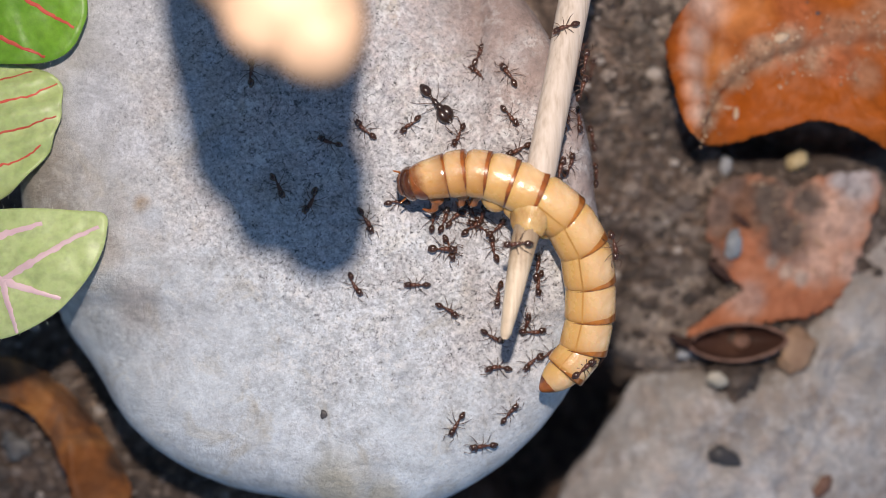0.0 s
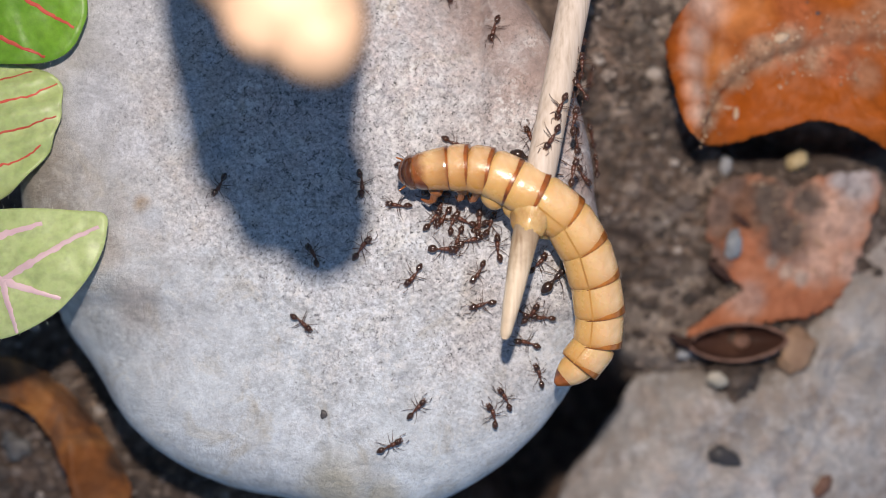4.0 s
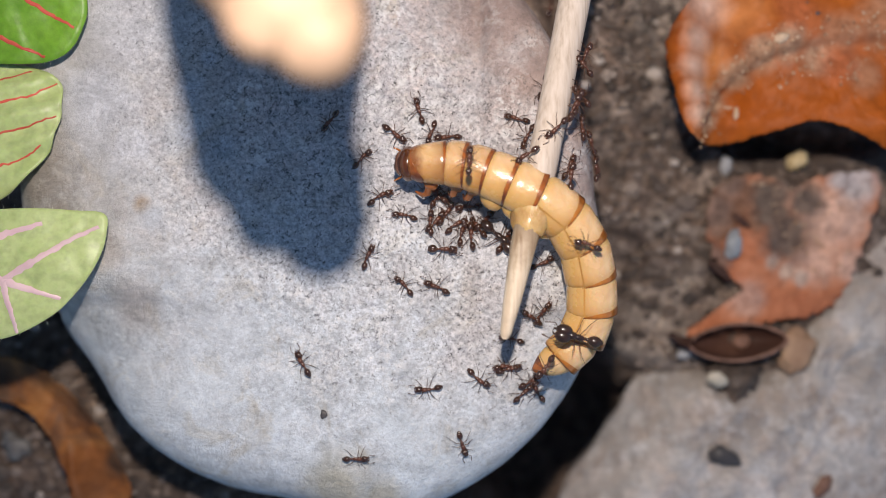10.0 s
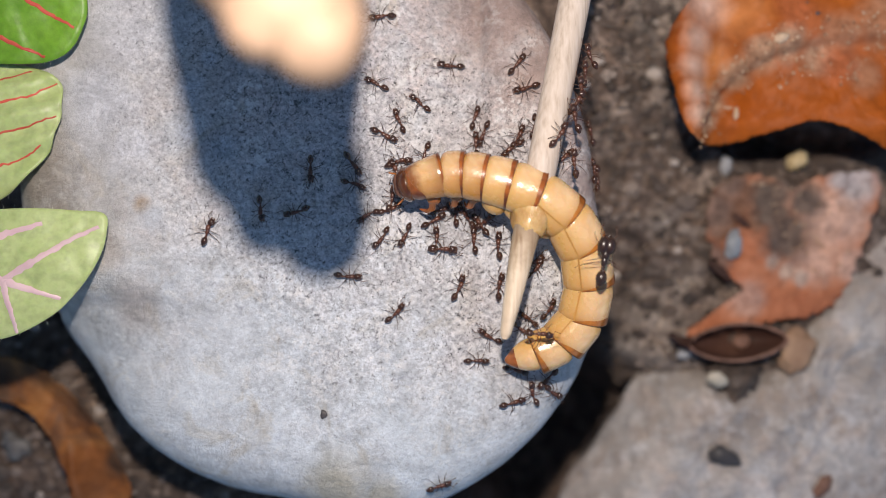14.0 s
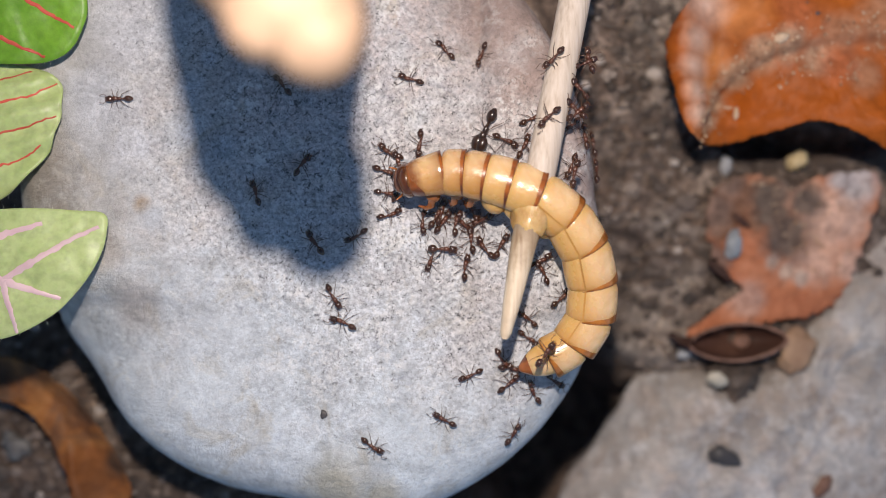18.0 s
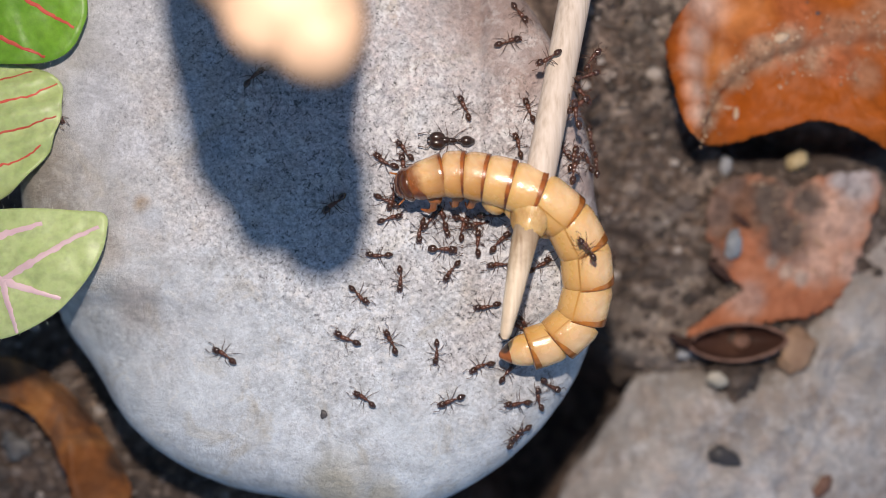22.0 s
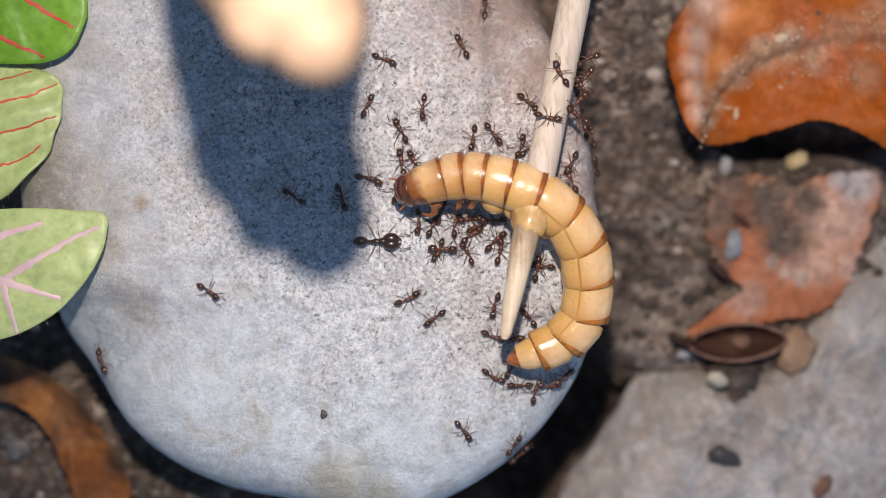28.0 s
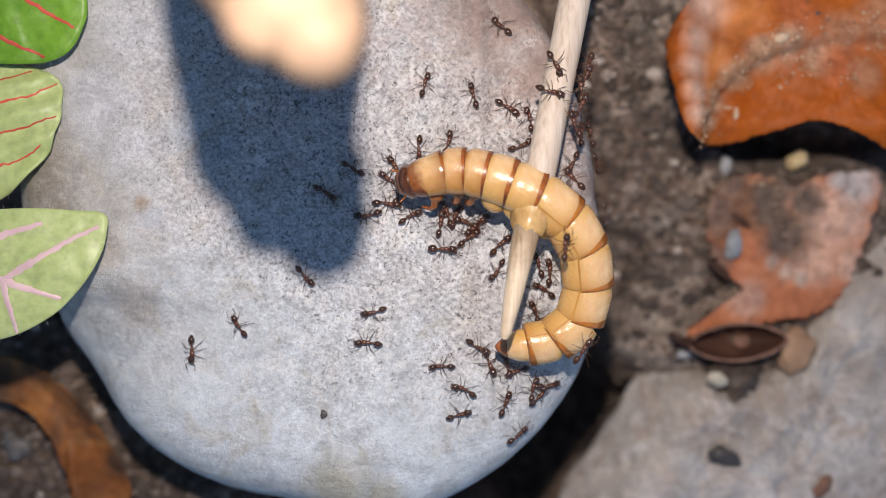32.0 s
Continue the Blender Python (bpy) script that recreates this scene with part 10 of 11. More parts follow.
    crawl(workers[39], [(0, -0.2, 30.3, 90), (1, -0.2, 30.3, 90), (1.5, 2.0, 32.9, 52), (2, 4.1, 35.6, 90), (3, 4.1, 35.6, 90), (4.5, 3.8, 35.8, 109), (6, 4.1, 35.6, 90), (7, 4.1, 35.6, 90), (7.33, 4.1, 35.6, 30), (7.67, 4.1, 35.6, -30), (8, 4.1, 35.6, -90), (8.5, 6.3, 30.6, -80), (9, 8.1, 25.4, -20), (9.27, 8.2, 27.9, 34), (9.5, 8.4, 30.5, 88), (9.67, 8.4, 32.2, 28), (9.83, 8.5, 33.9, -31), (10, 8.5, 35.6, -90), (10.5, 9.4, 27.3, -70), (11, 12.1, 19.4, -15, 4.2), (12, 11.7, 20.0, 40, 4.0), (12.5, 14.6, 22.6, 40), (12.73, 15.8, 23.9, -30), (13, 17.1, 25.3, -100), (13.5, 13.1, 21.0, -133), (14, 8.8, 17.0, -160), (14.37, 8.9, 17.6, 147), (14.73, 8.9, 18.3, 95), (15.5, 9.0, 19.5, 82), (16.27, 9.4, 20.8, 87), (16.63, 9.3, 21.5, 24), (17, 9.2, 22.1, -40), (17.5, 10.1, 20.7, -55), (17.73, 10.6, 20.0, -92), (18, 11.2, 19.3, -130, 4.2), (18.27, 10.9, 19.8, 170), (18.5, 10.6, 20.3, 109), (19, 10.0, 21.2, 45), (19.5, 11.8, 21.4, 6), (19.73, 12.7, 21.7, 58), (20, 13.5, 22.1, 110, 3.5), (20.5, 13.6, 26.3, 103), (20.67, 13.4, 27.7, 155), (20.83, 13.1, 29.1, -152), (21, 12.9, 30.5, -100), (21.5, 11.9, 24.9, -107), (22, 10.7, 19.3, -145, 4.2), (22.5, 10.8, 16.3, -88, 4.9), (23, 10.5, 13.4, -135, 5.6), (23.5, 11.1, 14.2, 175, 5.5), (24, 11.7, 14.9, 125, 5.3), (24.5, 10.7, 17.1, 126), (24.73, 10.1, 18.0, -177), (25, 9.4, 19.0, -120), (25.73, 9.2, 18.1, -83), (26.5, 9.1, 17.2, -100), (27.27, 9.0, 16.4, -86), (28, 9.1, 15.5, -35), (28.27, 8.9, 16.2, 32), (28.5, 8.8, 16.9, 100), (28.73, 8.7, 17.6, 60), (29, 8.7, 18.2, 20), (29.5, 9.3, 19.3, 62), (30, 9.8, 20.4, 60), (30.5, 8.9, 21.3, 118), (31, 8.2, 22.3, 105), (31.5, 7.2, 22.9, 152), (32, 6.3, 23.7, 140)])
    crawl(workers[40], [(0, 4.1, 35.6, 90), (1, 4.1, 35.6, 90), (2, 4.1, 35.6, 90), (2.33, 4.1, 35.6, 30), (2.67, 4.1, 35.6, -30), (3, 4.1, 35.6, -90), (3.73, 4.6, 32.9, -86), (4.5, 4.2, 30.3, -79), (5.27, 3.7, 27.7, -95), (6, 4.0, 25.1, -30), (6.5, 5.9, 22.7, -54), (6.67, 6.6, 22.0, -108), (6.83, 7.4, 21.4, -161), (7, 8.1, 20.7, 145), (7.5, 7.8, 28.1, 79), (8, 8.5, 35.6, 90), (8.27, 10.9, 34.5, 30), (8.5, 13.4, 33.5, -29), (8.73, 15.7, 32.1, -75), (9, 18.0, 30.8, -120), (9.5, 15.7, 30.1, -161), (10, 13.2, 29.7, -100), (10.5, 16.1, 28.0, -25), (10.73, 17.4, 27.0, -68), (11, 18.7, 26.1, -110), (11.5, 16.5, 21.4, -115), (12, 15.4, 16.3, -90), (12.5, 14.7, 15.0, -115), (13, 14.1, 13.5, -95), (13.5, 11.9, 13.1, -163), (14, 9.7, 12.9, -100), (14.37, 10.3, 13.1, -39), (14.73, 10.9, 13.3, 22), (15.5, 12.1, 13.5, 9), (16.27, 13.3, 13.7, 18), (17, 14.5, 13.9, 80), (17.5, 14.0, 13.4, 145), (18, 13.4, 13.0, -150), (18.27, 13.5, 13.5, 144), (18.5, 13.5, 14.1, 78), (19, 13.8, 15.1, 110), (19.5, 12.2, 15.4, 176), (20, 10.6, 15.5, -150, 5.1), (20.27, 11.6, 14.8, -86), (20.5, 12.6, 14.1, -22), (21, 14.8, 13.0, -60), (21.5, 13.6, 11.9, -128), (21.73, 13.1, 11.2, 176), (22, 12.7, 10.5, 120), (22.5, 10.3, 10.7, 168), (23, 8.0, 10.9, -135), (24, 7.3, 10.1, -140), (24.5, 8.0, 10.1, -80), (25, 8.8, 10.0, -20, 6.4), (26.5, 9.1, 10.3, 8, 6.4), (28, 9.2, 10.7, 30), (28.5, 10.9, 10.8, 1), (28.73, 11.8, 10.7, -65), (29, 12.7, 10.6, -130), (29.5, 11.4, 9.7, -140), (30, 10.0, 9.0, -125, 6.7), (30.27, 10.1, 9.7, 164, 6.5), (30.5, 10.2, 10.4, 93, 6.3), (31, 10.2, 11.8, 45, 6.0), (31.5, 12.3, 12.2, 18), (32, 14.4, 12.2, 70)])
    crawl(workers[41], [(0, 8.5, 35.6, 90), (1, 8.5, 35.6, 90), (2, 8.5, 35.6, 90), (2.33, 8.5, 35.6, 30), (2.67, 8.5, 35.6, -30), (3, 8.5, 35.6, -90), (3.73, 9.4, 31.1, -88), (4.5, 8.5, 26.6, -82), (5.27, 8.9, 22.1, -80), (6, 9.8, 17.7, -115), (6.5, 8.0, 16.3, -136), (6.73, 7.1, 15.6, -95), (7, 6.1, 15.0, -55), (7.5, 7.2, 14.3, -34), (7.73, 7.7, 14.1, 18), (8, 8.3, 13.8, 70), (8.5, 11.5, 14.9, 18), (9, 15.0, 15.4, 80), (9.17, 14.9, 15.0, 20), (9.33, 14.8, 14.6, -40), (9.5, 14.7, 14.2, -100), (10, 14.5, 12.9, -100), (10.33, 14.4, 13.1, -153), (10.67, 14.4, 13.3, 153), (11, 14.3, 13.5, 100), (11.27, 13.5, 13.4, 149), (11.5, 12.8, 13.2, -162), (12, 11.2, 12.8, -105, 5.8), (13, 10.9, 11.1, -105, 6.2), (13.33, 11.1, 11.2, -52, 6.2), (13.67, 11.4, 11.3, 2, 6.1), (14, 11.6, 11.3, 55, 6.1), (14.73, 12.7, 11.3, -7), (15.5, 13.8, 11.5, 7), (16.27, 14.8, 11.3, -8), (17, 15.9, 11.2, -40), (18, 14.8, 12.0, -90), (18.5, 12.2, 10.7, -144), (19, 9.7, 9.0, -95, 6.7), (20, 10.1, 8.4, -100, 6.8), (20.5, 10.8, 3.5, -83), (20.73, 10.7, 1.0, -132), (21, 10.7, -1.5, -180), (21.5, 8.4, -1.4, -173), (22, 6.1, -1.6, -180), (22.33, 6.2, -1.6, 127), (22.67, 6.3, -1.5, 73), (23, 6.4, -1.4, 20), (23.5, 6.2, -0.4, 95), (24, 6.1, 0.7, 80), (25, 5.2, 1.3, 130), (26.5, 5.8, 0.4, 139), (28, 6.1, -0.2, 80), (28.33, 5.9, 0.2, 137), (28.67, 5.7, 0.6, -167), (29, 5.5, 1.0, -110), (29.5, 4.9, -0.7, -101), (30, 4.1, -2.2, -125), (30.27, 5.7, -2.5, -64), (30.5, 7.2, -2.8, -3), (31, 10.4, -2.8, 30), (32, 11.3, -2.4, 90)])
    crawl(workers[42], [(0, 10.7, 35.6, 90), (1, 10.7, 35.6, 90), (2, 10.7, 35.6, 90), (2.33, 10.7, 35.6, 30), (2.67, 10.7, 35.6, -30), (3, 10.7, 35.6, -90), (3.73, 11.1, 34.5, -77), (4.5, 11.1, 33.4, -72), (5.27, 11.0, 32.2, -74), (6, 11.4, 31.2, -80), (6.5, 10.9, 24.6, -94), (7, 10.1, 18.1, -100, 4.5), (7.5, 9.4, 16.8, -110), (8, 8.9, 15.4, -105), (8.17, 9.3, 15.8, -50), (8.33, 9.6, 16.3, 5), (8.5, 9.9, 16.7, 60), (9, 10.6, 18.2, 45), (9.5, 10.6, 17.7, -28), (10, 10.6, 17.1, -100), (10.5, 9.6, 16.8, -151), (11, 8.6, 16.4, -165), (12, 9.1, 15.5, -95), (13, 9.9, 16.1, -80), (13.5, 7.4, 13.9, -144), (14, 4.6, 12.2, -115), (15.5, 4.6, 11.7, -114), (16, 4.3, 11.6, -56), (16.5, 4.1, 11.6, 2), (17, 3.9, 11.5, 60), (17.5, 5.3, 11.4, 8), (18, 6.7, 11.5, -20), (18.27, 6.9, 12.1, 27), (18.5, 7.1, 12.6, 74), (19, 7.7, 13.8, 110), (19.5, 5.1, 16.0, 152), (20, 2.2, 17.8, -180), (20.33, 2.3, 17.7, 123), (20.67, 2.4, 17.7, 67), (21, 2.5, 17.6, 10), (21.5, 5.0, 19.5, 45), (22, 7.0, 22.0, 20), (22.17, 6.5, 21.3, -34), (22.33, 5.9, 20.7, -88), (22.5, 5.4, 20.1, -143), (22.73, 4.5, 19.2, -104), (23, 3.7, 18.3, -65), (23.5, 3.3, 16.7, -94), (24, 3.0, 15.2, -40), (24.5, 4.1, 16.2, 35), (25, 5.4, 17.1, -35), (25.37, 5.2, 16.4, -76), (25.73, 5.0, 15.7, -117), (26.5, 4.5, 14.4, -116), (27.27, 3.4, 13.3, -102), (28, 3.1, 11.8, -95), (28.27, 2.5, 13.0, -170), (28.5, 1.9, 14.1, 116), (28.67, 1.4, 14.8, 62), (28.83, 0.9, 15.5, 9), (29, 0.4, 16.2, -45), (29.5, 3.9, 15.3, -27), (30, 7.2, 13.9, -55), (30.27, 5.6, 14.0, -114), (30.5, 4.0, 14.0, -174), (31, 0.8, 14.2, -165), (31.17, 1.2, 14.6, 144), (31.33, 1.5, 15.0, 93), (31.5, 1.9, 15.4, 42), (32, 3.1, 16.5, 110)])
    crawl(workers[43], [(0, -7.5, 29.5, 90), (1, -7.5, 29.5, 90), (2, -7.5, 29.5, 90), (3, -7.5, 29.5, 90), (4.5, -7.2, 29.9, 95), (6, -7.5, 29.5, 90), (7, -7.5, 29.5, 90), (8, -7.5, 29.5, 90), (9, -7.5, 29.5, 90), (10, -7.5, 29.5, 90), (11, -7.5, 29.5, 90), (12, -7.5, 29.5, 90), (12.33, -7.5, 29.5, 30), (12.67, -7.5, 29.5, -30), (13, -7.5, 29.5, -90), (13.5, -7.0, 27.1, -83), (13.73, -6.8, 25.9, -124), (14, -6.6, 24.7, -165), (14.37, -6.7, 25.3, 154), (14.73, -6.7, 25.9, 113), (15.5, -7.3, 27.0, 89), (16.27, -7.1, 28.3, 95), (17, -7.5, 29.5, 90), (18, -7.5, 29.5, 90), (19, -7.5, 29.5, 90), (20, -7.5, 29.5, 90), (21, -7.5, 29.5, 90), (21.33, -7.5, 29.5, 30), (21.67, -7.5, 29.5, -30), (22, -7.5, 29.5, -90), (22.5, -4.9, 25.4, -69), (23, -2.9, 21.0, -80), (23.27, -4.2, 20.8, -120), (23.5, -5.4, 20.6, -160), (23.73, -6.6, 20.2, 135), (24, -7.7, 19.8, 70), (24.5, -4.0, 20.8, 31), (25, -0.5, 22.3, -30), (25.73, 0.1, 22.2, -2), (26.5, 0.7, 22.2, -18), (27.27, 1.3, 22.0, -13), (27.63, 1.6, 21.9, 56), (28, 1.9, 21.8, 125), (28.5, 0.1, 22.4, 156), (29, -1.8, 22.7, 155), (29.5, -1.2, 26.5, 80), (30, -0.2, 30.3, 90), (31, -0.2, 30.3, 90), (32, -0.2, 30.3, 90)])
    crawl(majors[0], [(0, -0.8, 15.4, -50), (0.5, 0.1, 14.0, -44), (1, 1.1, 12.8, -65), (2, 0.5, 12.1, -60), (2.5, 3.7, 11.0, -16), (3, 7.0, 10.4, -60), (3.73, 8.9, 9.4, -20), (4.5, 11.0, 9.6, -16), (5.27, 12.8, 8.4, -22), (6, 14.8, 8.2, -20), (7, 16.0, 7.0, -50), (7.5, 15.4, 3.2, -107), (8, 14.4, -0.5, -110, 7.8), (8.5, 16.2, -3.4, -74, 6.4), (9, 17.4, -6.6, -100, 5.0), (9.5, 15.4, -7.8, -151, 5.7), (10, 13.3, -8.7, 165, 6.3), (10.5, 11.9, -8.3, 159), (11, 10.7, -7.8, 160), (11.27, 11.0, -7.1, 113), (11.5, 11.3, -6.4, 65), (12, 11.6, -4.8, 75), (13, 11.1, -3.0, 80), (13.5, 13.4, -1.4, 22), (13.73, 14.5, -0.7, 61), (14, 15.7, 0.1, 100), (14.73, 15.0, 1.2, 139), (15.5, 13.8, 1.8, 140), (16.27, 13.0, 2.8, 133), (17, 12.3, 3.9, 140), (18, 12.3, 3.9, 140), (19, 12.3, 3.9, 140), (20, 12.3, 3.9, 140), (21, 12.3, 3.9, 140), (22, 12.3, 3.9, 140), (23, 12.3, 3.9, 140), (24, 12.3, 3.9, 140), (25, 12.3, 3.9, 140), (26.5, 12.8, 4.1, 143), (28, 12.3, 3.9, 140), (29, 12.3, 3.9, 140), (30, 12.3, 3.9, 140), (31, 12.3, 3.9, 140), (32, 12.3, 3.9, 140)])
    crawl(majors[1], [(0, 1.0, 7.4, 160), (1, 1.0, 7.4, 160), (2, 1.0, 7.4, 160), (3, 1.0, 7.4, 160), (4.5, 0.9, 6.7, 135), (6, 1.0, 7.4, 160), (7, 1.0, 7.4, 160), (7.33, 1.0, 7.4, 100), (7.67, 1.0, 7.4, 40), (8, 1.0, 7.4, -20), (8.5, 2.2, 5.0, -60), (9, 3.7, 2.8, -45), (9.5, 4.8, 1.9, -20), (10, 6.1, 1.3, -40), (11, 6.1, 2.5, -50), (11.33, 6.2, 2.1, -107), (11.67, 6.3, 1.7, -163), (12, 6.4, 1.3, 140), (12.5, 6.1, 4.1, 102), (13, 5.8, 7.0, 160), (13.33, 5.8, 7.0, 100), (13.67, 5.8, 7.0, 40), (14, 5.8, 7.0, -20), (14.37, 6.0, 7.9, 20), (14.73, 6.2, 8.9, 60), (15.5, 7.0, 10.5, 77), (16.27, 8.2, 12.0, 57), (16.5, 8.4, 12.6, 108), (16.73, 8.6, 13.2, 159), (17, 8.8, 13.8, -150), (17.5, 6.8, 13.0, -152), (18, 4.8, 12.5, -120), (18.5, 2.0, 11.5, -167), (19, -0.8, 11.0, -155), (20, -1.0, 11.3, -120), (20.5, 0.0, 9.4, -73), (21, 1.0, 7.4, -20), (21.27, 1.0, 8.4, 36), (21.5, 0.9, 9.4, 92), (21.73, 0.8, 10.4, 136), (22, 0.7, 11.5, -180), (22.5, -2.3, 12.7, 144), (23, -5.0, 14.2, -175), (23.27, -3.4, 12.7, -118), (23.5, -1.7, 11.1, -60), (23.73, -0.4, 9.2, -130), (24, 1.0, 7.4, 160), (24.5, -4.8, 7.9, 163), (24.73, -7.6, 8.7, -149), (25, -10.4, 9.6, -100), (25.73, -9.2, 7.5, -61), (26.5, -8.2, 5.4, -69), (27.27, -7.6, 3.1, -74), (28, -6.9, 0.8, 0), (28.5, -4.9, 0.6, -20), (29, -2.9, 0.1, 50), (30, -3.5, -0.2, 60), (30.5, -1.8, -0.4, -10), (31, -0.2, -1.0, 15), (31.27, 0.3, 1.1, 54), (31.5, 0.8, 3.1, 92), (32, 1.0, 7.4, 160)])
    crawl(majors[2], [(0, 12.3, 3.9, -40), (0.27, 11.7, 2.3, -80), (0.5, 11.0, 0.6, -119), (1, 10.1, -2.7, -110), (1.27, 11.5, -2.1, -48), (1.5, 13.0, -1.5, 14), (1.73, 14.3, -0.7, -33), (2, 15.7, 0.1, -80), (2.5, 13.1, -2.1, -133), (3, 10.7, -4.5, -160), (3.27, 11.0, -4.0, 148), (3.5, 11.3, -3.5, 97), (3.73, 11.7, -3.1, 45), (4.5, 13.0, -2.0, 50), (5.27, 14.3, -0.9, 39), (6, 15.7, 0.1, 100), (6.27, 14.5, -0.5, 150), (6.5, 13.3, -1.0, -161), (6.73, 12.1, -1.7, -115), (7, 11.0, -2.4, -70), (7.5, 10.0, -5.4, -116), (8, 9.0, -8.4, -70), (8.27, 9.1, -7.2, 3), (8.5, 9.2, -6.0, 76), (9, 9.7, -3.6, 60), (9.5, 12.7, -1.7, 32), (10, 15.7, 0.1, 100), (11, 15.7, 0.1, 100), (12, 15.7, 0.1, 100), (13, 15.7, 0.1, 100), (14, 15.7, -1.1, 80, 7.7), (15.5, 15.9, -1.0, 65, 7.7), (17, 15.7, 0.1, 100), (18, 15.7, 0.1, 100), (19, 15.7, 0.1, 100), (20, 15.7, 0.1, 100), (21, 15.7, 0.1, 100), (22, 15.7, 0.1, 100), (22.33, 15.7, 0.1, 40), (22.67, 15.7, 0.1, -20), (23, 15.7, 0.1, -80), (23.5, 14.6, -1.6, -133), (24, 13.4, -3.1, -135, 7.3), (24.5, 13.7, -5.3, -74, 6.9), (25, 13.8, -7.5, -35, 6.5), (25.37, 14.1, -6.6, 26), (25.73, 14.4, -5.6, 87), (26.5, 14.7, -3.7, 87), (27.27, 15.2, -1.8, 82), (28, 15.7, 0.1, 100), (29, 15.7, 0.1, 100), (30, 15.7, 0.1, 100), (31, 15.7, 0.1, 100), (32, 15.7, 0.1, 100)])
    crawl(workers[45], [(0, 14.0, 20.3, 70, 1.0), (2, 14.0, 19.0, 79, 1.3), (3.6, 14.0, 21.0, 54, 0.8), (5.6, 14.0, 20.8, 59, 0.8), (6.8, 14.0, 18.5, 50, 1.4), (8.8, 14.7, 19.0, 67, 3.0), (10.8, 14.6, 20.3, 69, 2.7), (12.4, 15.3, 19.1, 77, 3.0), (14, 15.1, 19.8, 110, 2.8), (16, 14.8, 19.1, 96, 3.0), (17.2, 14.8, 19.4, 104, 2.9), (18.8, 15.1, 19.3, 95, 2.9), (20.4, 15.1, 19.0, 62, 3.0), (22.4, 15.3, 19.7, 47, 2.8), (23.6, 15.0, 19.8, 15, 2.8), (25.2, 14.9, 19.3, 36, 2.9), (26.8, 15.1, 19.9, 10, 2.8), (28.4, 14.9, 19.4, 33, 2.9), (30.4, 15.1, 19.1, 46, 3.0), (32, 14.9, 18.9, 77, 3.0)])
    crawl(workers[46], [(0, 14.6, 19.2, 80, 3.0), (1.6, 14.5, 18.2, 104, 3.2), (3.2, 14.2, 18.3, 83, 3.2), (5.2, 14.5, 19.6, 110, 2.8), (6.4, 14.8, 17.8, 116, 3.3), (7.6, 14.3, 18.3, 107, 3.2), (8.8, 14.4, 17.1, 135, 3.5), (10, 14.5, 18.8, 130, 3.1), (12, 14.6, 18.2, 103, 3.2), (13.2, 14.5, 17.8, 100, 3.3), (15.2, 14.6, 18.2, 70, 3.2), (16.4, 14.2, 18.2, 52, 3.2), (17.6, 14.7, 19.3, 29, 2.9), (19.2, 14.4, 18.0, 20, 3.3), (20.4, 14.4, 18.2, 20, 3.2), (21.6, 14.9, 17.5, 20, 3.4), (23.2, 14.4, 18.9, 20, 3.0), (24.8, 14.6, 18.2, 20, 3.2), (26.8, 14.5, 17.8, 30, 3.3), (28, 14.6, 17.6, 53, 3.4), (30, 14.3, 18.5, 79, 3.1), (32, 14.6, 17.6, 66, 3.4)])
    crawl(workers[47], [(0, 14.2, 16.4, 75, 3.6), (1.2, 14.1, 16.2, 95, 3.7), (2.8, 14.3, 16.0, 123, 3.7), (4.4, 14.0, 16.4, 129, 3.6), (6.4, 14.4, 16.3, 135, 3.7), (8.4, 14.1, 17.1, 118, 3.5), (10, 14.1, 15.6, 133, 3.8), (12, 14.3, 16.5, 105, 3.6), (13.2, 13.8, 16.3, 94, 3.7), (14.4, 14.2, 16.2, 102, 3.7), (15.6, 14.2, 16.5, 130, 3.6), (16.8, 13.9, 16.8, 135, 3.6), (18.4, 13.9, 16.3, 135, 3.7), (19.6, 14.0, 17.4, 130, 3.4), (21.6, 14.2, 15.9, 135, 3.7), (23.6, 14.2, 15.7, 135, 3.8), (24.8, 13.9, 16.3, 118, 3.7), (26.4, 14.1, 15.8, 135, 3.8), (27.6, 14.2, 16.4, 130, 3.6), (29.6, 14.4, 16.5, 106, 3.6), (31.6, 14.0, 16.1, 115, 3.7), (32, 14.1, 16.4, 97, 3.6)])
    crawl(workers[48], [(0, 12.8, 14.5, 100, 2.3), (2, 12.8, 15.1, 124, 2.2), (3.2, 12.8, 14.8, 97, 2.3), (4.4, 12.8, 15.2, 63, 2.2), (6, 14.3, 15.1, 82, 3.9), (7.2, 14.0, 14.2, 91, 4.1), (9.2, 13.7, 14.4, 73, 4.1), (11.2, 13.9, 15.5, 80, 3.9), (13.2, 13.6, 15.3, 47, 3.9), (14.8, 13.7, 14.6, 79, 4.0), (16, 13.8, 14.6, 75, 4.0), (17.6, 13.7, 14.0, 42, 4.2), (19.6, 13.8, 13.8, 44, 4.2), (21.2, 13.7, 14.6, 43, 4.1), (23.2, 13.8, 14.6, 40, 4.1), (24.4, 14.1, 15.1, 40, 3.9), (25.6, 13.6, 14.6, 40, 4.0), (26.8, 14.0, 14.6, 40, 4.0), (28.8, 13.6, 15.2, 54, 3.9), (30.4, 13.8, 14.1, 63, 4.2), (32, 14.0, 14.5, 64, 4.1)])
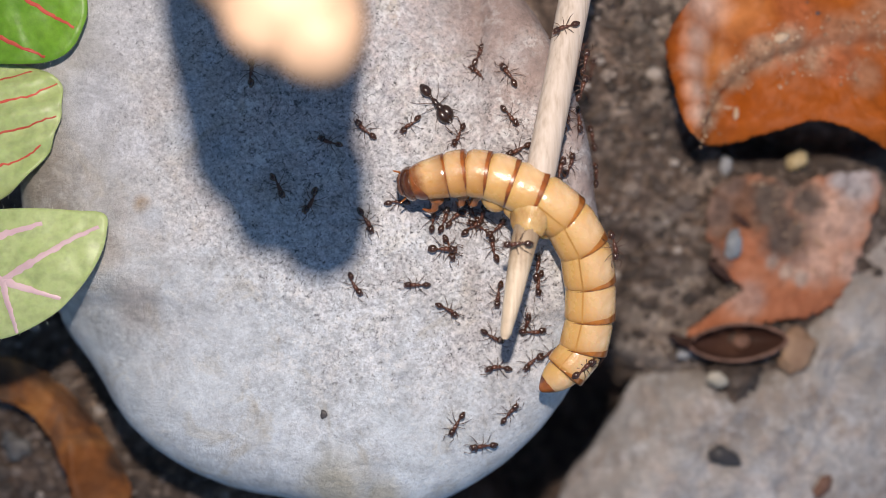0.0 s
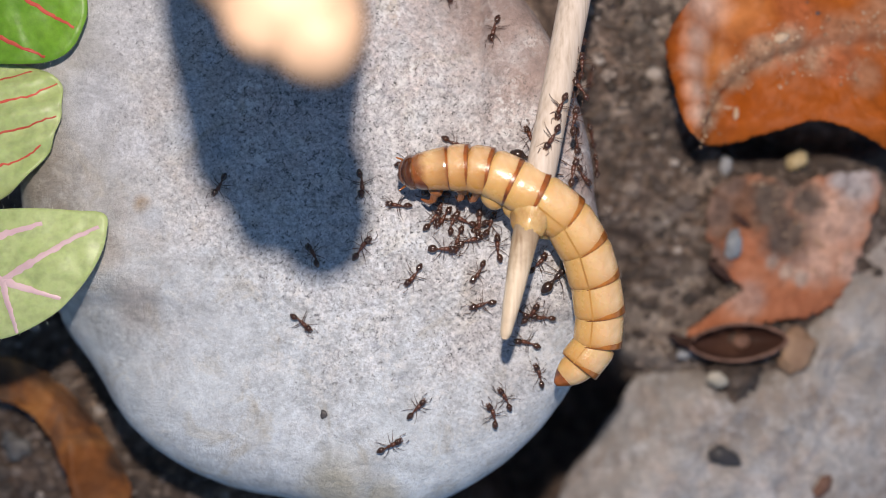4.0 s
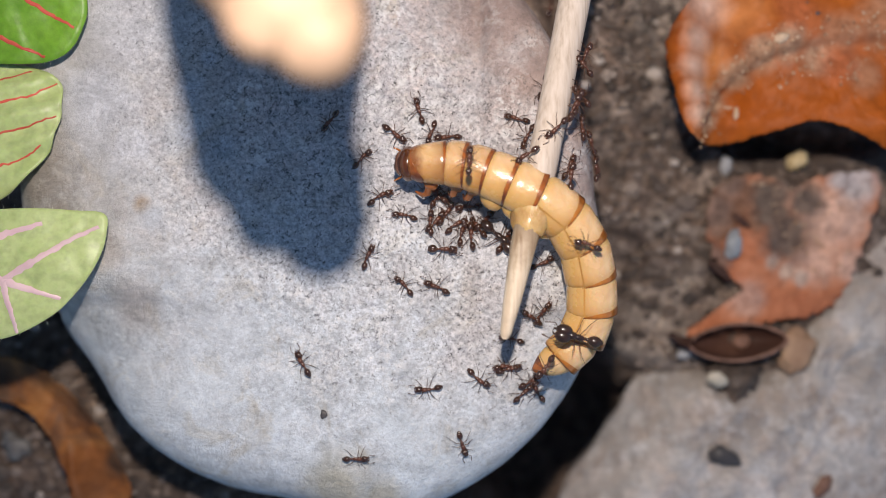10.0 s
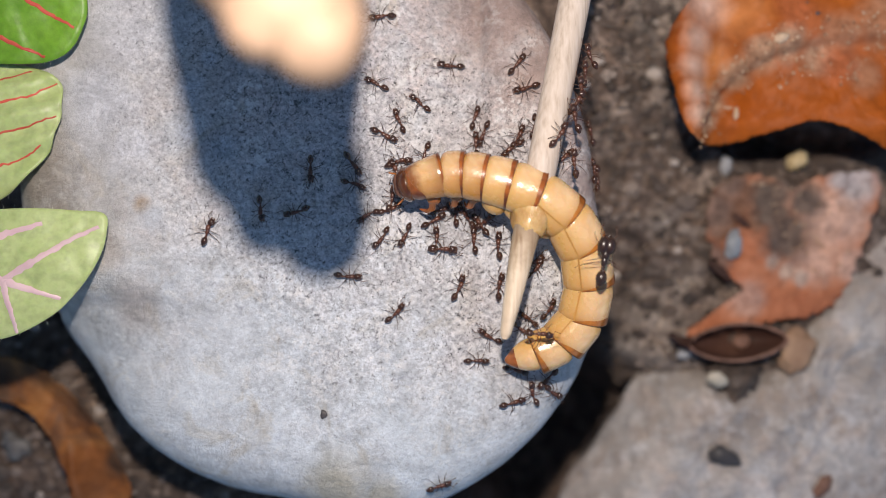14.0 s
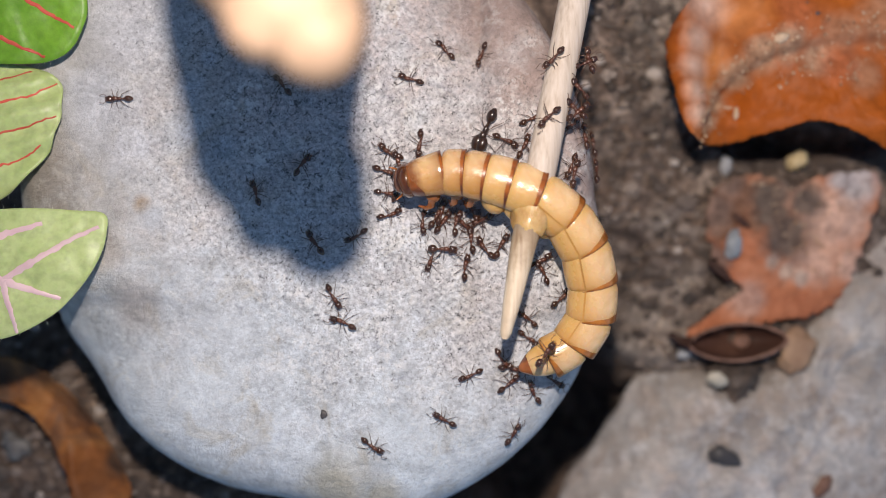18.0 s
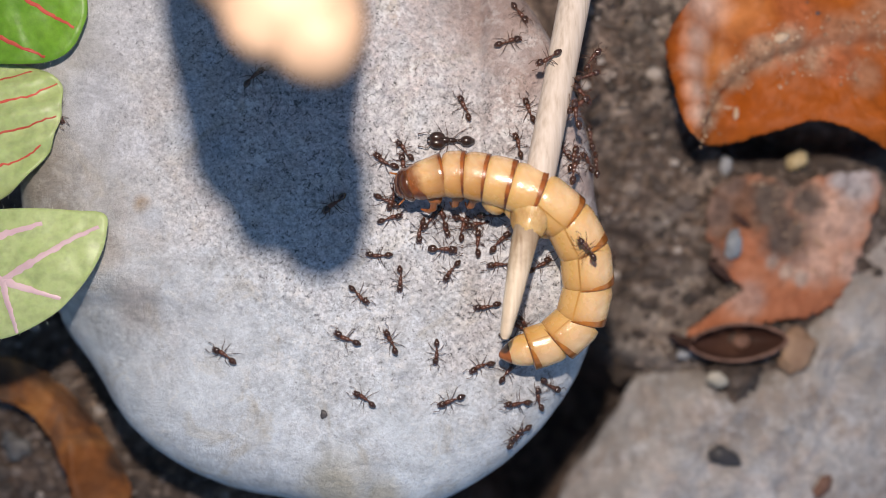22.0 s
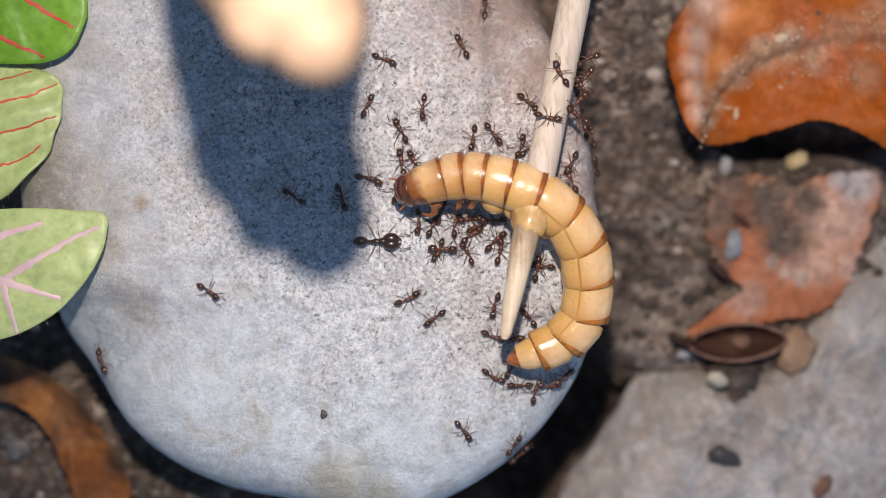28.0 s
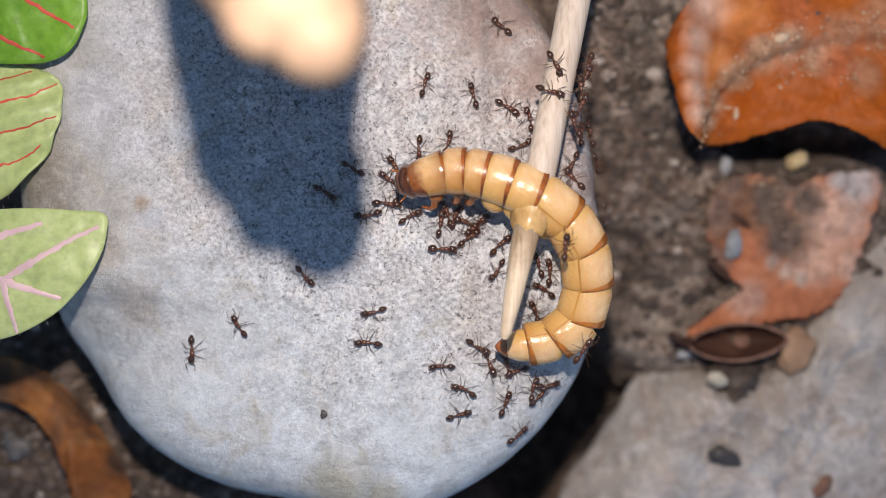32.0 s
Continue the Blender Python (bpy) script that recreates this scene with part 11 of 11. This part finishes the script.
    crawl(workers[49], [(0, 12.4, 13.4, 80, 2.6), (1.6, 12.4, 13.0, 80, 2.7), (3.2, 13.4, 12.1, 94, 4.6), (4.4, 13.2, 13.6, 66, 4.3), (6.4, 13.3, 14.4, 61, 4.1), (7.6, 13.6, 12.9, 50, 4.4), (8.8, 13.5, 13.3, 58, 4.4), (10.8, 13.2, 14.8, 62, 4.0), (12.8, 13.1, 13.3, 94, 4.4), (14.4, 13.4, 13.2, 97, 4.4), (16.4, 13.3, 12.8, 117, 4.5), (18, 13.4, 14.2, 131, 4.1), (19.2, 13.3, 13.2, 116, 4.4), (21.2, 13.7, 14.0, 110, 4.2), (22.8, 13.2, 13.3, 82, 4.3), (24, 13.3, 13.3, 99, 4.4), (26, 13.3, 13.6, 129, 4.3), (27.6, 13.6, 13.5, 140, 4.3), (28.8, 13.5, 13.5, 125, 4.3), (30.4, 13.2, 13.7, 140, 4.3), (32, 13.3, 12.6, 105, 4.5)])
    crawl(workers[50], [(0, 11.9, 8.0, 80, 3.8), (1.6, 11.9, 7.9, 61, 3.8), (3.2, 12.8, 7.1, 83, 5.8), (5.2, 13.0, 8.8, 64, 5.4), (6.4, 12.6, 7.4, 44, 5.7), (7.6, 13.0, 7.6, 64, 5.7), (9.2, 12.9, 7.7, 87, 5.7), (10.4, 12.7, 7.1, 84, 5.8), (11.6, 13.0, 7.3, 67, 5.7), (12.8, 12.9, 8.6, 85, 5.5), (14, 13.1, 8.6, 97, 5.5), (16, 13.2, 7.5, 112, 5.7), (17.6, 13.1, 7.7, 79, 5.7), (19.2, 13.1, 6.9, 88, 5.8), (20.8, 12.9, 7.0, 60, 5.8), (22.4, 13.1, 8.1, 85, 5.6), (23.6, 12.7, 7.3, 77, 5.7), (25.6, 12.7, 8.0, 99, 5.6), (26.8, 12.8, 7.0, 124, 5.8), (28.4, 12.7, 6.9, 111, 5.8), (30, 12.7, 8.1, 113, 5.6), (32, 13.0, 7.0, 134, 5.8)])
    crawl(workers[51], [(0, 16.2, 8.1, 110), (2, 15.7, 9.5, 96), (3.2, 16.1, 8.9, 67), (5.2, 16.8, 9.6, 68), (7.2, 15.3, 9.5, 50), (9.2, 16.4, 8.4, 75), (11.2, 15.8, 9.1, 91), (13.2, 15.6, 8.4, 113), (14.8, 16.3, 8.6, 111), (16, 15.9, 8.6, 134), (17.2, 16.1, 8.7, 136), (18.8, 16.4, 8.4, 140), (20.4, 15.1, 8.3, 151), (22.4, 15.2, 9.5, 142), (24, 16.2, 9.5, 142), (26, 16.3, 9.0, 138), (28, 16.4, 9.1, 170), (29.6, 15.8, 8.9, 170), (30.8, 16.0, 9.0, 168), (32, 16.4, 9.4, 170)])
    crawl(workers[52], [(0, 16.2, 12.3, 120), (2, 16.4, 13.3, 125), (3.2, 15.9, 12.4, 156), (4.8, 16.3, 12.6, 170), (6, 15.4, 11.7, 161), (7.2, 15.9, 12.4, 161), (8.4, 16.0, 12.7, 154), (10, 15.6, 11.3, 146), (11.2, 16.3, 12.1, 167), (13.2, 15.4, 12.7, 135), (14.8, 16.1, 12.6, 108), (16.4, 15.0, 12.5, 88), (18.4, 16.4, 11.6, 72), (19.6, 15.7, 12.2, 60), (21.6, 15.4, 12.1, 69), (22.8, 16.1, 12.1, 60), (24, 16.2, 11.3, 60), (25.6, 15.4, 12.5, 76), (27.6, 15.9, 12.5, 70), (29.2, 16.1, 12.0, 101), (31.2, 15.4, 11.9, 85), (32, 15.6, 12.4, 113)])
    crawl(workers[53], [(0, 0.1, 3.1, 70), (1.2, 0.6, 3.8, 78), (2.4, -0.4, 3.9, 110), (4, -0.4, 4.3, 77), (5.6, -0.7, 3.7, 56), (7.6, 0.7, 3.7, 39), (8.8, -0.2, 3.7, 58), (10.4, 0.4, 3.8, 49), (11.6, 0.3, 3.7, 19), (13.6, -0.5, 4.3, 10), (14.8, 0.7, 3.8, 39), (16.8, 0.2, 3.6, 24), (18, -0.7, 3.5, 58), (19.2, 0.7, 4.3, 80), (20.8, -0.2, 3.9, 104), (22.8, -0.0, 3.3, 108), (24, 0.1, 3.7, 101), (25.2, 0.3, 3.3, 75), (26.8, 0.9, 3.3, 53), (28, -0.2, 4.0, 70), (29.2, 0.0, 3.1, 88), (31.2, 0.0, 4.1, 95), (32, 0.4, 3.7, 107)])
    crawl(workers[54], [(0, 1.2, 3.4, 40), (1.2, 1.1, 2.4, 45), (3.2, 1.0, 2.7, 60), (5.2, 0.9, 3.0, 74), (6.4, 1.4, 2.0, 72), (8.4, 1.5, 2.4, 50), (10, 1.3, 2.6, 31), (11.6, 1.5, 2.3, 53), (13.6, 1.4, 3.9, 83), (15.2, 1.0, 3.0, 64), (16.8, 1.1, 2.8, 82), (18.8, 1.4, 2.8, 68), (20.4, 1.5, 3.8, 100), (21.6, 2.1, 2.1, 80), (23.6, 1.1, 3.1, 60), (24.8, 1.1, 3.2, 81), (26, 1.6, 4.0, 57), (28, 1.2, 2.6, 74), (29.6, 0.8, 3.0, 54), (30.8, 1.3, 2.7, 54), (32, 1.2, 3.5, 64)])
    crawl(workers[55], [(0, 3.0, 3.9, 120), (2, 2.3, 3.2, 148), (3.2, 2.1, 3.0, 166), (4.8, 2.1, 3.0, 143), (6.4, 2.5, 4.1, 146), (7.6, 3.0, 2.5, -180), (8.8, 2.9, 2.9, 166), (10, 2.6, 4.5, -180), (11.6, 2.8, 4.5, 150), (12.8, 2.0, 3.1, 137), (14.8, 2.7, 3.7, 104), (16.4, 2.7, 3.9, 90), (17.6, 3.2, 4.2, 107), (18.8, 2.1, 3.8, 138), (20.4, 2.7, 3.3, 152), (22.4, 2.2, 2.9, 146), (24, 3.0, 3.9, 148), (25.2, 2.9, 3.8, 175), (27.2, 2.9, 3.1, -180), (29.2, 2.6, 3.3, -180), (31.2, 3.2, 3.3, -180), (32, 2.4, 2.8, 155)])
    crawl(workers[56], [(0, 3.8, 2.3, 150), (1.6, 3.7, 2.4, 171), (3.6, 4.2, 2.4, -175), (5.2, 4.2, 2.1, -155), (6.8, 3.7, 2.6, -171), (8.8, 3.6, 2.8, 155), (10.4, 4.1, 2.2, 127), (11.6, 3.9, 2.0, 102), (13.2, 3.6, 2.5, 108), (14.4, 4.4, 2.6, 139), (15.6, 3.4, 2.0, 143), (16.8, 3.3, 2.3, 162), (18, 3.9, 2.9, -163), (19.6, 3.8, 2.3, 163), (21.6, 3.7, 2.7, 176), (22.8, 3.7, 2.5, -151), (24.4, 4.1, 2.7, -150), (25.6, 4.0, 2.6, -150), (27.6, 4.1, 2.3, -157), (28.8, 3.1, 2.2, -179), (30.4, 3.8, 1.7, -150), (32, 3.4, 2.3, -150)])
    crawl(workers[57], [(0, 4.5, 3.5, 60), (2, 4.9, 3.3, 53), (3.6, 4.2, 3.0, 85), (5.2, 4.5, 2.4, 76), (6.4, 4.5, 2.8, 74), (8.4, 4.8, 3.5, 69), (10, 4.7, 3.0, 39), (11.6, 4.2, 3.1, 14), (13.6, 4.7, 2.7, 33), (14.8, 4.9, 3.8, 39), (16, 5.0, 3.5, 65), (17.2, 4.5, 3.4, 34), (19.2, 4.7, 2.6, 11), (21.2, 5.3, 4.0, 12), (22.4, 5.3, 3.2, 0), (24, 4.7, 2.3, 15), (25.2, 4.7, 2.5, 12), (26.8, 4.3, 2.6, 0), (28, 5.4, 3.0, 0), (29.2, 4.2, 2.9, 0), (30.4, 4.3, 3.1, 0), (32, 4.3, 2.9, 16)])
    crawl(workers[58], [(0, 5.4, 0.1, 100), (1.6, 6.0, 0.8, 95), (2.8, 5.7, 0.1, 74), (4.4, 5.9, 0.2, 97), (5.6, 6.0, 0.8, 73), (7.2, 6.3, 0.3, 92), (9.2, 6.6, 0.9, 62), (10.8, 6.3, 0.7, 48), (12.8, 5.9, -0.2, 60), (14.4, 5.9, 0.5, 92), (16, 6.4, 0.5, 73), (17.6, 6.3, 0.5, 53), (18.8, 5.9, 0.1, 74), (20.8, 6.1, 1.5, 57), (22.8, 6.0, 0.5, 40), (24.8, 6.1, 0.5, 67), (26, 6.3, -0.0, 46), (28, 5.6, 0.9, 40), (30, 6.5, 0.3, 51), (32, 6.1, 0.5, 40)])
    crawl(workers[59], [(0, 3.1, 2.4, 30), (1.2, 3.2, 1.6, 26), (2.8, 2.8, 1.2, 42), (4, 2.8, 0.9, 13), (6, 3.6, 1.9, 39), (7.6, 3.8, 0.8, 71), (9.6, 2.9, 1.4, 90), (11.6, 3.0, 1.0, 90), (13.2, 3.3, 1.0, 88), (15.2, 3.0, 0.8, 90), (16.8, 3.5, 1.3, 57), (18, 2.9, 1.0, 90), (19.6, 3.0, 1.5, 85), (21.6, 3.7, 0.5, 86), (23.6, 2.7, 1.7, 52), (25.6, 3.4, 0.2, 37), (27.6, 3.1, 1.7, 24), (28.8, 2.9, 1.0, 54), (30.8, 3.4, 0.9, 52), (32, 2.7, 1.2, 31)])
    crawl(workers[60], [(0, -1.1, 3.2, 85), (1.2, -1.0, 4.1, 67), (2.4, -1.2, 3.3, 69), (4, -1.1, 3.1, 51), (6, -0.4, 3.5, 33), (8, -0.9, 3.7, 25), (10, -0.8, 2.9, 48), (12, -1.0, 3.0, 25), (14, -1.0, 3.0, 30), (15.2, -0.6, 3.0, 25), (16.8, -1.7, 2.7, 51), (18, -0.0, 2.9, 55), (19.2, -0.9, 3.5, 49), (20.8, -0.8, 3.1, 47), (22.8, -1.6, 3.3, 69), (24.4, -1.0, 3.5, 101), (26.4, -0.7, 2.9, 81), (28, -1.1, 2.6, 69), (29.6, -1.1, 2.7, 76), (30.8, -0.8, 3.2, 90), (32, -0.3, 2.7, 81)])
    crawl(workers[61], [(0, -0.8, 5.8, 20), (1.2, -0.8, 5.8, 35), (2.8, -0.8, 5.8, 9), (4, -0.8, 5.8, 0), (5.6, -0.8, 5.8, 34), (7.2, -0.8, 5.8, 63), (9.2, -0.8, 5.8, 80), (10.8, -0.8, 5.8, 80), (12, -4.6, 6.4, 80), (13.6, -5.5, 5.2, 80), (15.6, -4.5, 6.3, 80), (16.8, -4.9, 5.9, 80), (18.4, -4.7, 6.5, 75), (19.6, -4.8, 6.5, 75), (21.6, -5.3, 5.5, 78), (23.6, -4.6, 5.6, 64), (24.8, -5.2, 5.8, 80), (26, -4.7, 5.0, 80), (27.6, -4.5, 6.2, 68), (29.2, -5.1, 5.6, 67), (30.4, -5.3, 5.3, 74), (32, -4.7, 6.0, 80)])
    crawl(workers[62], [(0, -0.8, 5.8, 150), (1.2, -0.8, 5.8, 148), (3.2, -0.8, 5.8, 169), (5.2, -0.8, 5.8, 166), (6.4, -0.8, 5.8, 144), (8, -0.8, 5.8, 147), (9.2, -0.8, 5.8, 140), (11.2, -0.8, 5.8, 126), (12.4, -0.8, 5.8, 95), (13.6, -4.6, 8.4, 103), (14.8, -5.1, 7.7, 126), (16.8, -4.6, 8.2, 93), (18.4, -4.7, 9.1, 108), (20.4, -4.5, 8.3, 95), (21.6, -4.2, 8.6, 93), (23.6, -4.7, 8.8, 90), (25.2, -5.0, 8.1, 93), (26.4, -5.3, 8.4, 90), (27.6, -4.7, 9.2, 95), (29.6, -3.9, 8.8, 90), (30.8, -5.0, 8.7, 92), (32, -5.0, 8.6, 119)])
    crawl(workers[63], [(0, 21.8, -22.1, 40), (1.6, 21.8, -22.1, 34), (3.6, 21.8, -22.1, 28), (4.8, 21.8, -22.1, 6), (6.4, 21.8, -22.1, -20), (7.6, 21.8, -22.1, -20), (9.2, 6.9, -12.7, -9), (10.4, 7.1, -13.0, 15), (12.4, 6.6, -13.3, -9), (13.6, 7.8, -13.0, -20), (15.6, 7.5, -13.1, 5), (17.2, 7.4, -12.6, -17), (18.8, 7.2, -13.1, 6), (20.8, 6.6, -13.0, 41), (22.4, 7.0, -13.2, 50), (23.6, 7.3, -12.4, 39), (25.2, 7.2, -13.1, 7), (27.2, 7.3, -12.7, 35), (28.4, 7.4, -12.6, 60), (30, 7.4, -12.7, 91), (32, 6.8, -12.4, 100)])
    crawl(workers[64], [(0, 21.8, -22.1, 60), (1.6, 21.8, -22.1, 87), (2.8, 21.8, -22.1, 53), (4.4, 21.8, -22.1, 56), (5.6, 21.8, -22.1, 89), (6.8, 9.5, -14.9, 91), (8, 9.3, -14.8, 100), (9.6, 9.7, -15.2, 120), (11.2, 10.5, -15.3, 120), (12.8, 10.0, -14.2, 120), (14, 9.5, -15.5, 109), (15.6, 10.0, -15.4, 120), (16.8, 9.7, -15.5, 120), (18.8, 9.5, -15.2, 109), (20.4, 9.3, -14.9, 80), (22, 10.1, -16.1, 107), (23.6, 10.0, -15.8, 120), (25.6, 8.9, -15.0, 90), (27.2, 9.8, -15.0, 64), (28.8, 9.7, -15.4, 86), (30.4, 9.8, -15.0, 97), (32, 9.5, -15.0, 76)])
    crawl(workers[65], [(0, 21.8, -22.1, 30), (1.6, 21.8, -22.1, 5), (3.6, 21.8, -22.1, -19), (5.2, 21.8, -22.1, -25), (6.4, 21.8, -22.1, -18), (8, 21.8, -22.1, -30), (9.2, 21.8, -22.1, -8), (10.8, 11.8, -14.2, -10), (12.8, 11.0, -14.8, -20), (14, 11.7, -15.5, -30), (16, 11.9, -15.3, -30), (18, 11.9, -14.3, -30), (19.6, 12.1, -15.3, -30), (21.2, 11.2, -15.1, -18), (22.4, 11.5, -14.7, -30), (23.6, 11.4, -15.3, -22), (25.6, 12.1, -13.5, -30), (27.2, 11.2, -15.1, -9), (28.4, 11.4, -14.5, 3), (30.4, 11.0, -14.1, 14), (32, 11.2, -14.7, 6)])
    crawl(workers[66], [(0, 8.9, -7.9, 80), (1.6, 8.5, -6.6, 69), (2.8, 9.0, -7.1, 39), (4.4, 9.4, -6.7, 65), (6, 9.1, -7.4, 99), (7.2, 9.4, -7.5, 124), (8.8, 9.1, -6.6, 140), (10, 9.5, -7.1, 140), (11.2, 9.2, -7.1, 140), (12.8, 9.2, -7.2, 136), (14.4, 9.0, -7.2, 140), (16.4, 8.8, -6.7, 140), (18, 9.0, -7.2, 140), (19.2, 9.6, -6.6, 117), (20.8, 9.2, -7.8, 107), (22.8, 8.6, -7.8, 132), (24.8, 9.0, -8.4, 140), (26.8, 8.6, -6.2, 140), (28.4, 9.2, -7.2, 119), (29.6, 8.9, -7.1, 91), (30.8, 9.4, -7.3, 107), (32, 9.8, -6.5, 111)])
    crawl(workers[67], [(0, 10.0, -1.9, 80), (2, 10.1, -2.3, 65), (4, 10.1, -1.5, 43), (5.6, 10.0, -2.3, 22), (6.8, 10.6, -2.2, 20), (8.8, 10.4, -1.7, 20), (10, 10.5, -1.5, 20), (12, 10.2, -2.3, 21), (14, 9.5, -1.4, 20), (15.2, 10.6, -2.3, 20), (17.2, 10.2, -1.0, 20), (19.2, 10.4, -1.9, 20), (20.8, 10.2, -2.1, 20), (22.8, 10.3, -1.5, 35), (24, 10.1, -1.7, 43), (25.6, 9.6, -1.6, 35), (26.8, 9.6, -2.1, 61), (28.8, 10.5, -1.9, 76), (30, 11.0, -1.6, 76), (32, 10.1, -1.6, 104)])
    crawl(workers[68], [(0, 21.8, -22.1, 60), (1.6, 21.8, -22.1, 53), (2.8, 21.8, -22.1, 52), (4.4, 21.8, -22.1, 23), (6, 21.8, -22.1, 18), (7.6, 21.8, -22.1, 47), (8.8, 21.8, -22.1, 63), (10.4, 21.8, -22.1, 48), (12, 21.8, -22.1, 75), (13.6, 21.8, -22.1, 94), (15.6, 21.8, -22.1, 68), (17.2, 7.1, -20.2, 61), (18.8, 7.7, -19.7, 80), (20.4, 7.2, -20.7, 86), (22.4, 7.7, -20.2, 72), (23.6, 7.7, -20.6, 74), (24.8, 7.2, -20.9, 50), (26.4, 7.0, -20.4, 56), (28.4, 7.6, -21.1, 80), (30, 7.2, -19.3, 68), (32, 7.9, -19.9, 44)])
    crawl(workers[44], [(0, -8.9, 18.6, -80, 47.6), (0.8, -8.8, 15.6, -85, 48.2), (1, -8.7, 12.9, -80, 47.8), (1.2, -8.0, 11.6, -50, 47.2), (1.4, -6.3, 10.8, -10, 47), (1.5, -6.2, 10.8, 60, 47), (1.6, -7.0, 11.0, 120, 47), (1.8, -9.2, 11.5, 170, 47.1), (2, -12.4, 13.6, 140, 46.2), (2.3, -13.0, 16.1, 120, 46.5), (3, -10.0, 18.8, 95, 47), (32, -9.7, 19.1, 90, 47)])


motions()
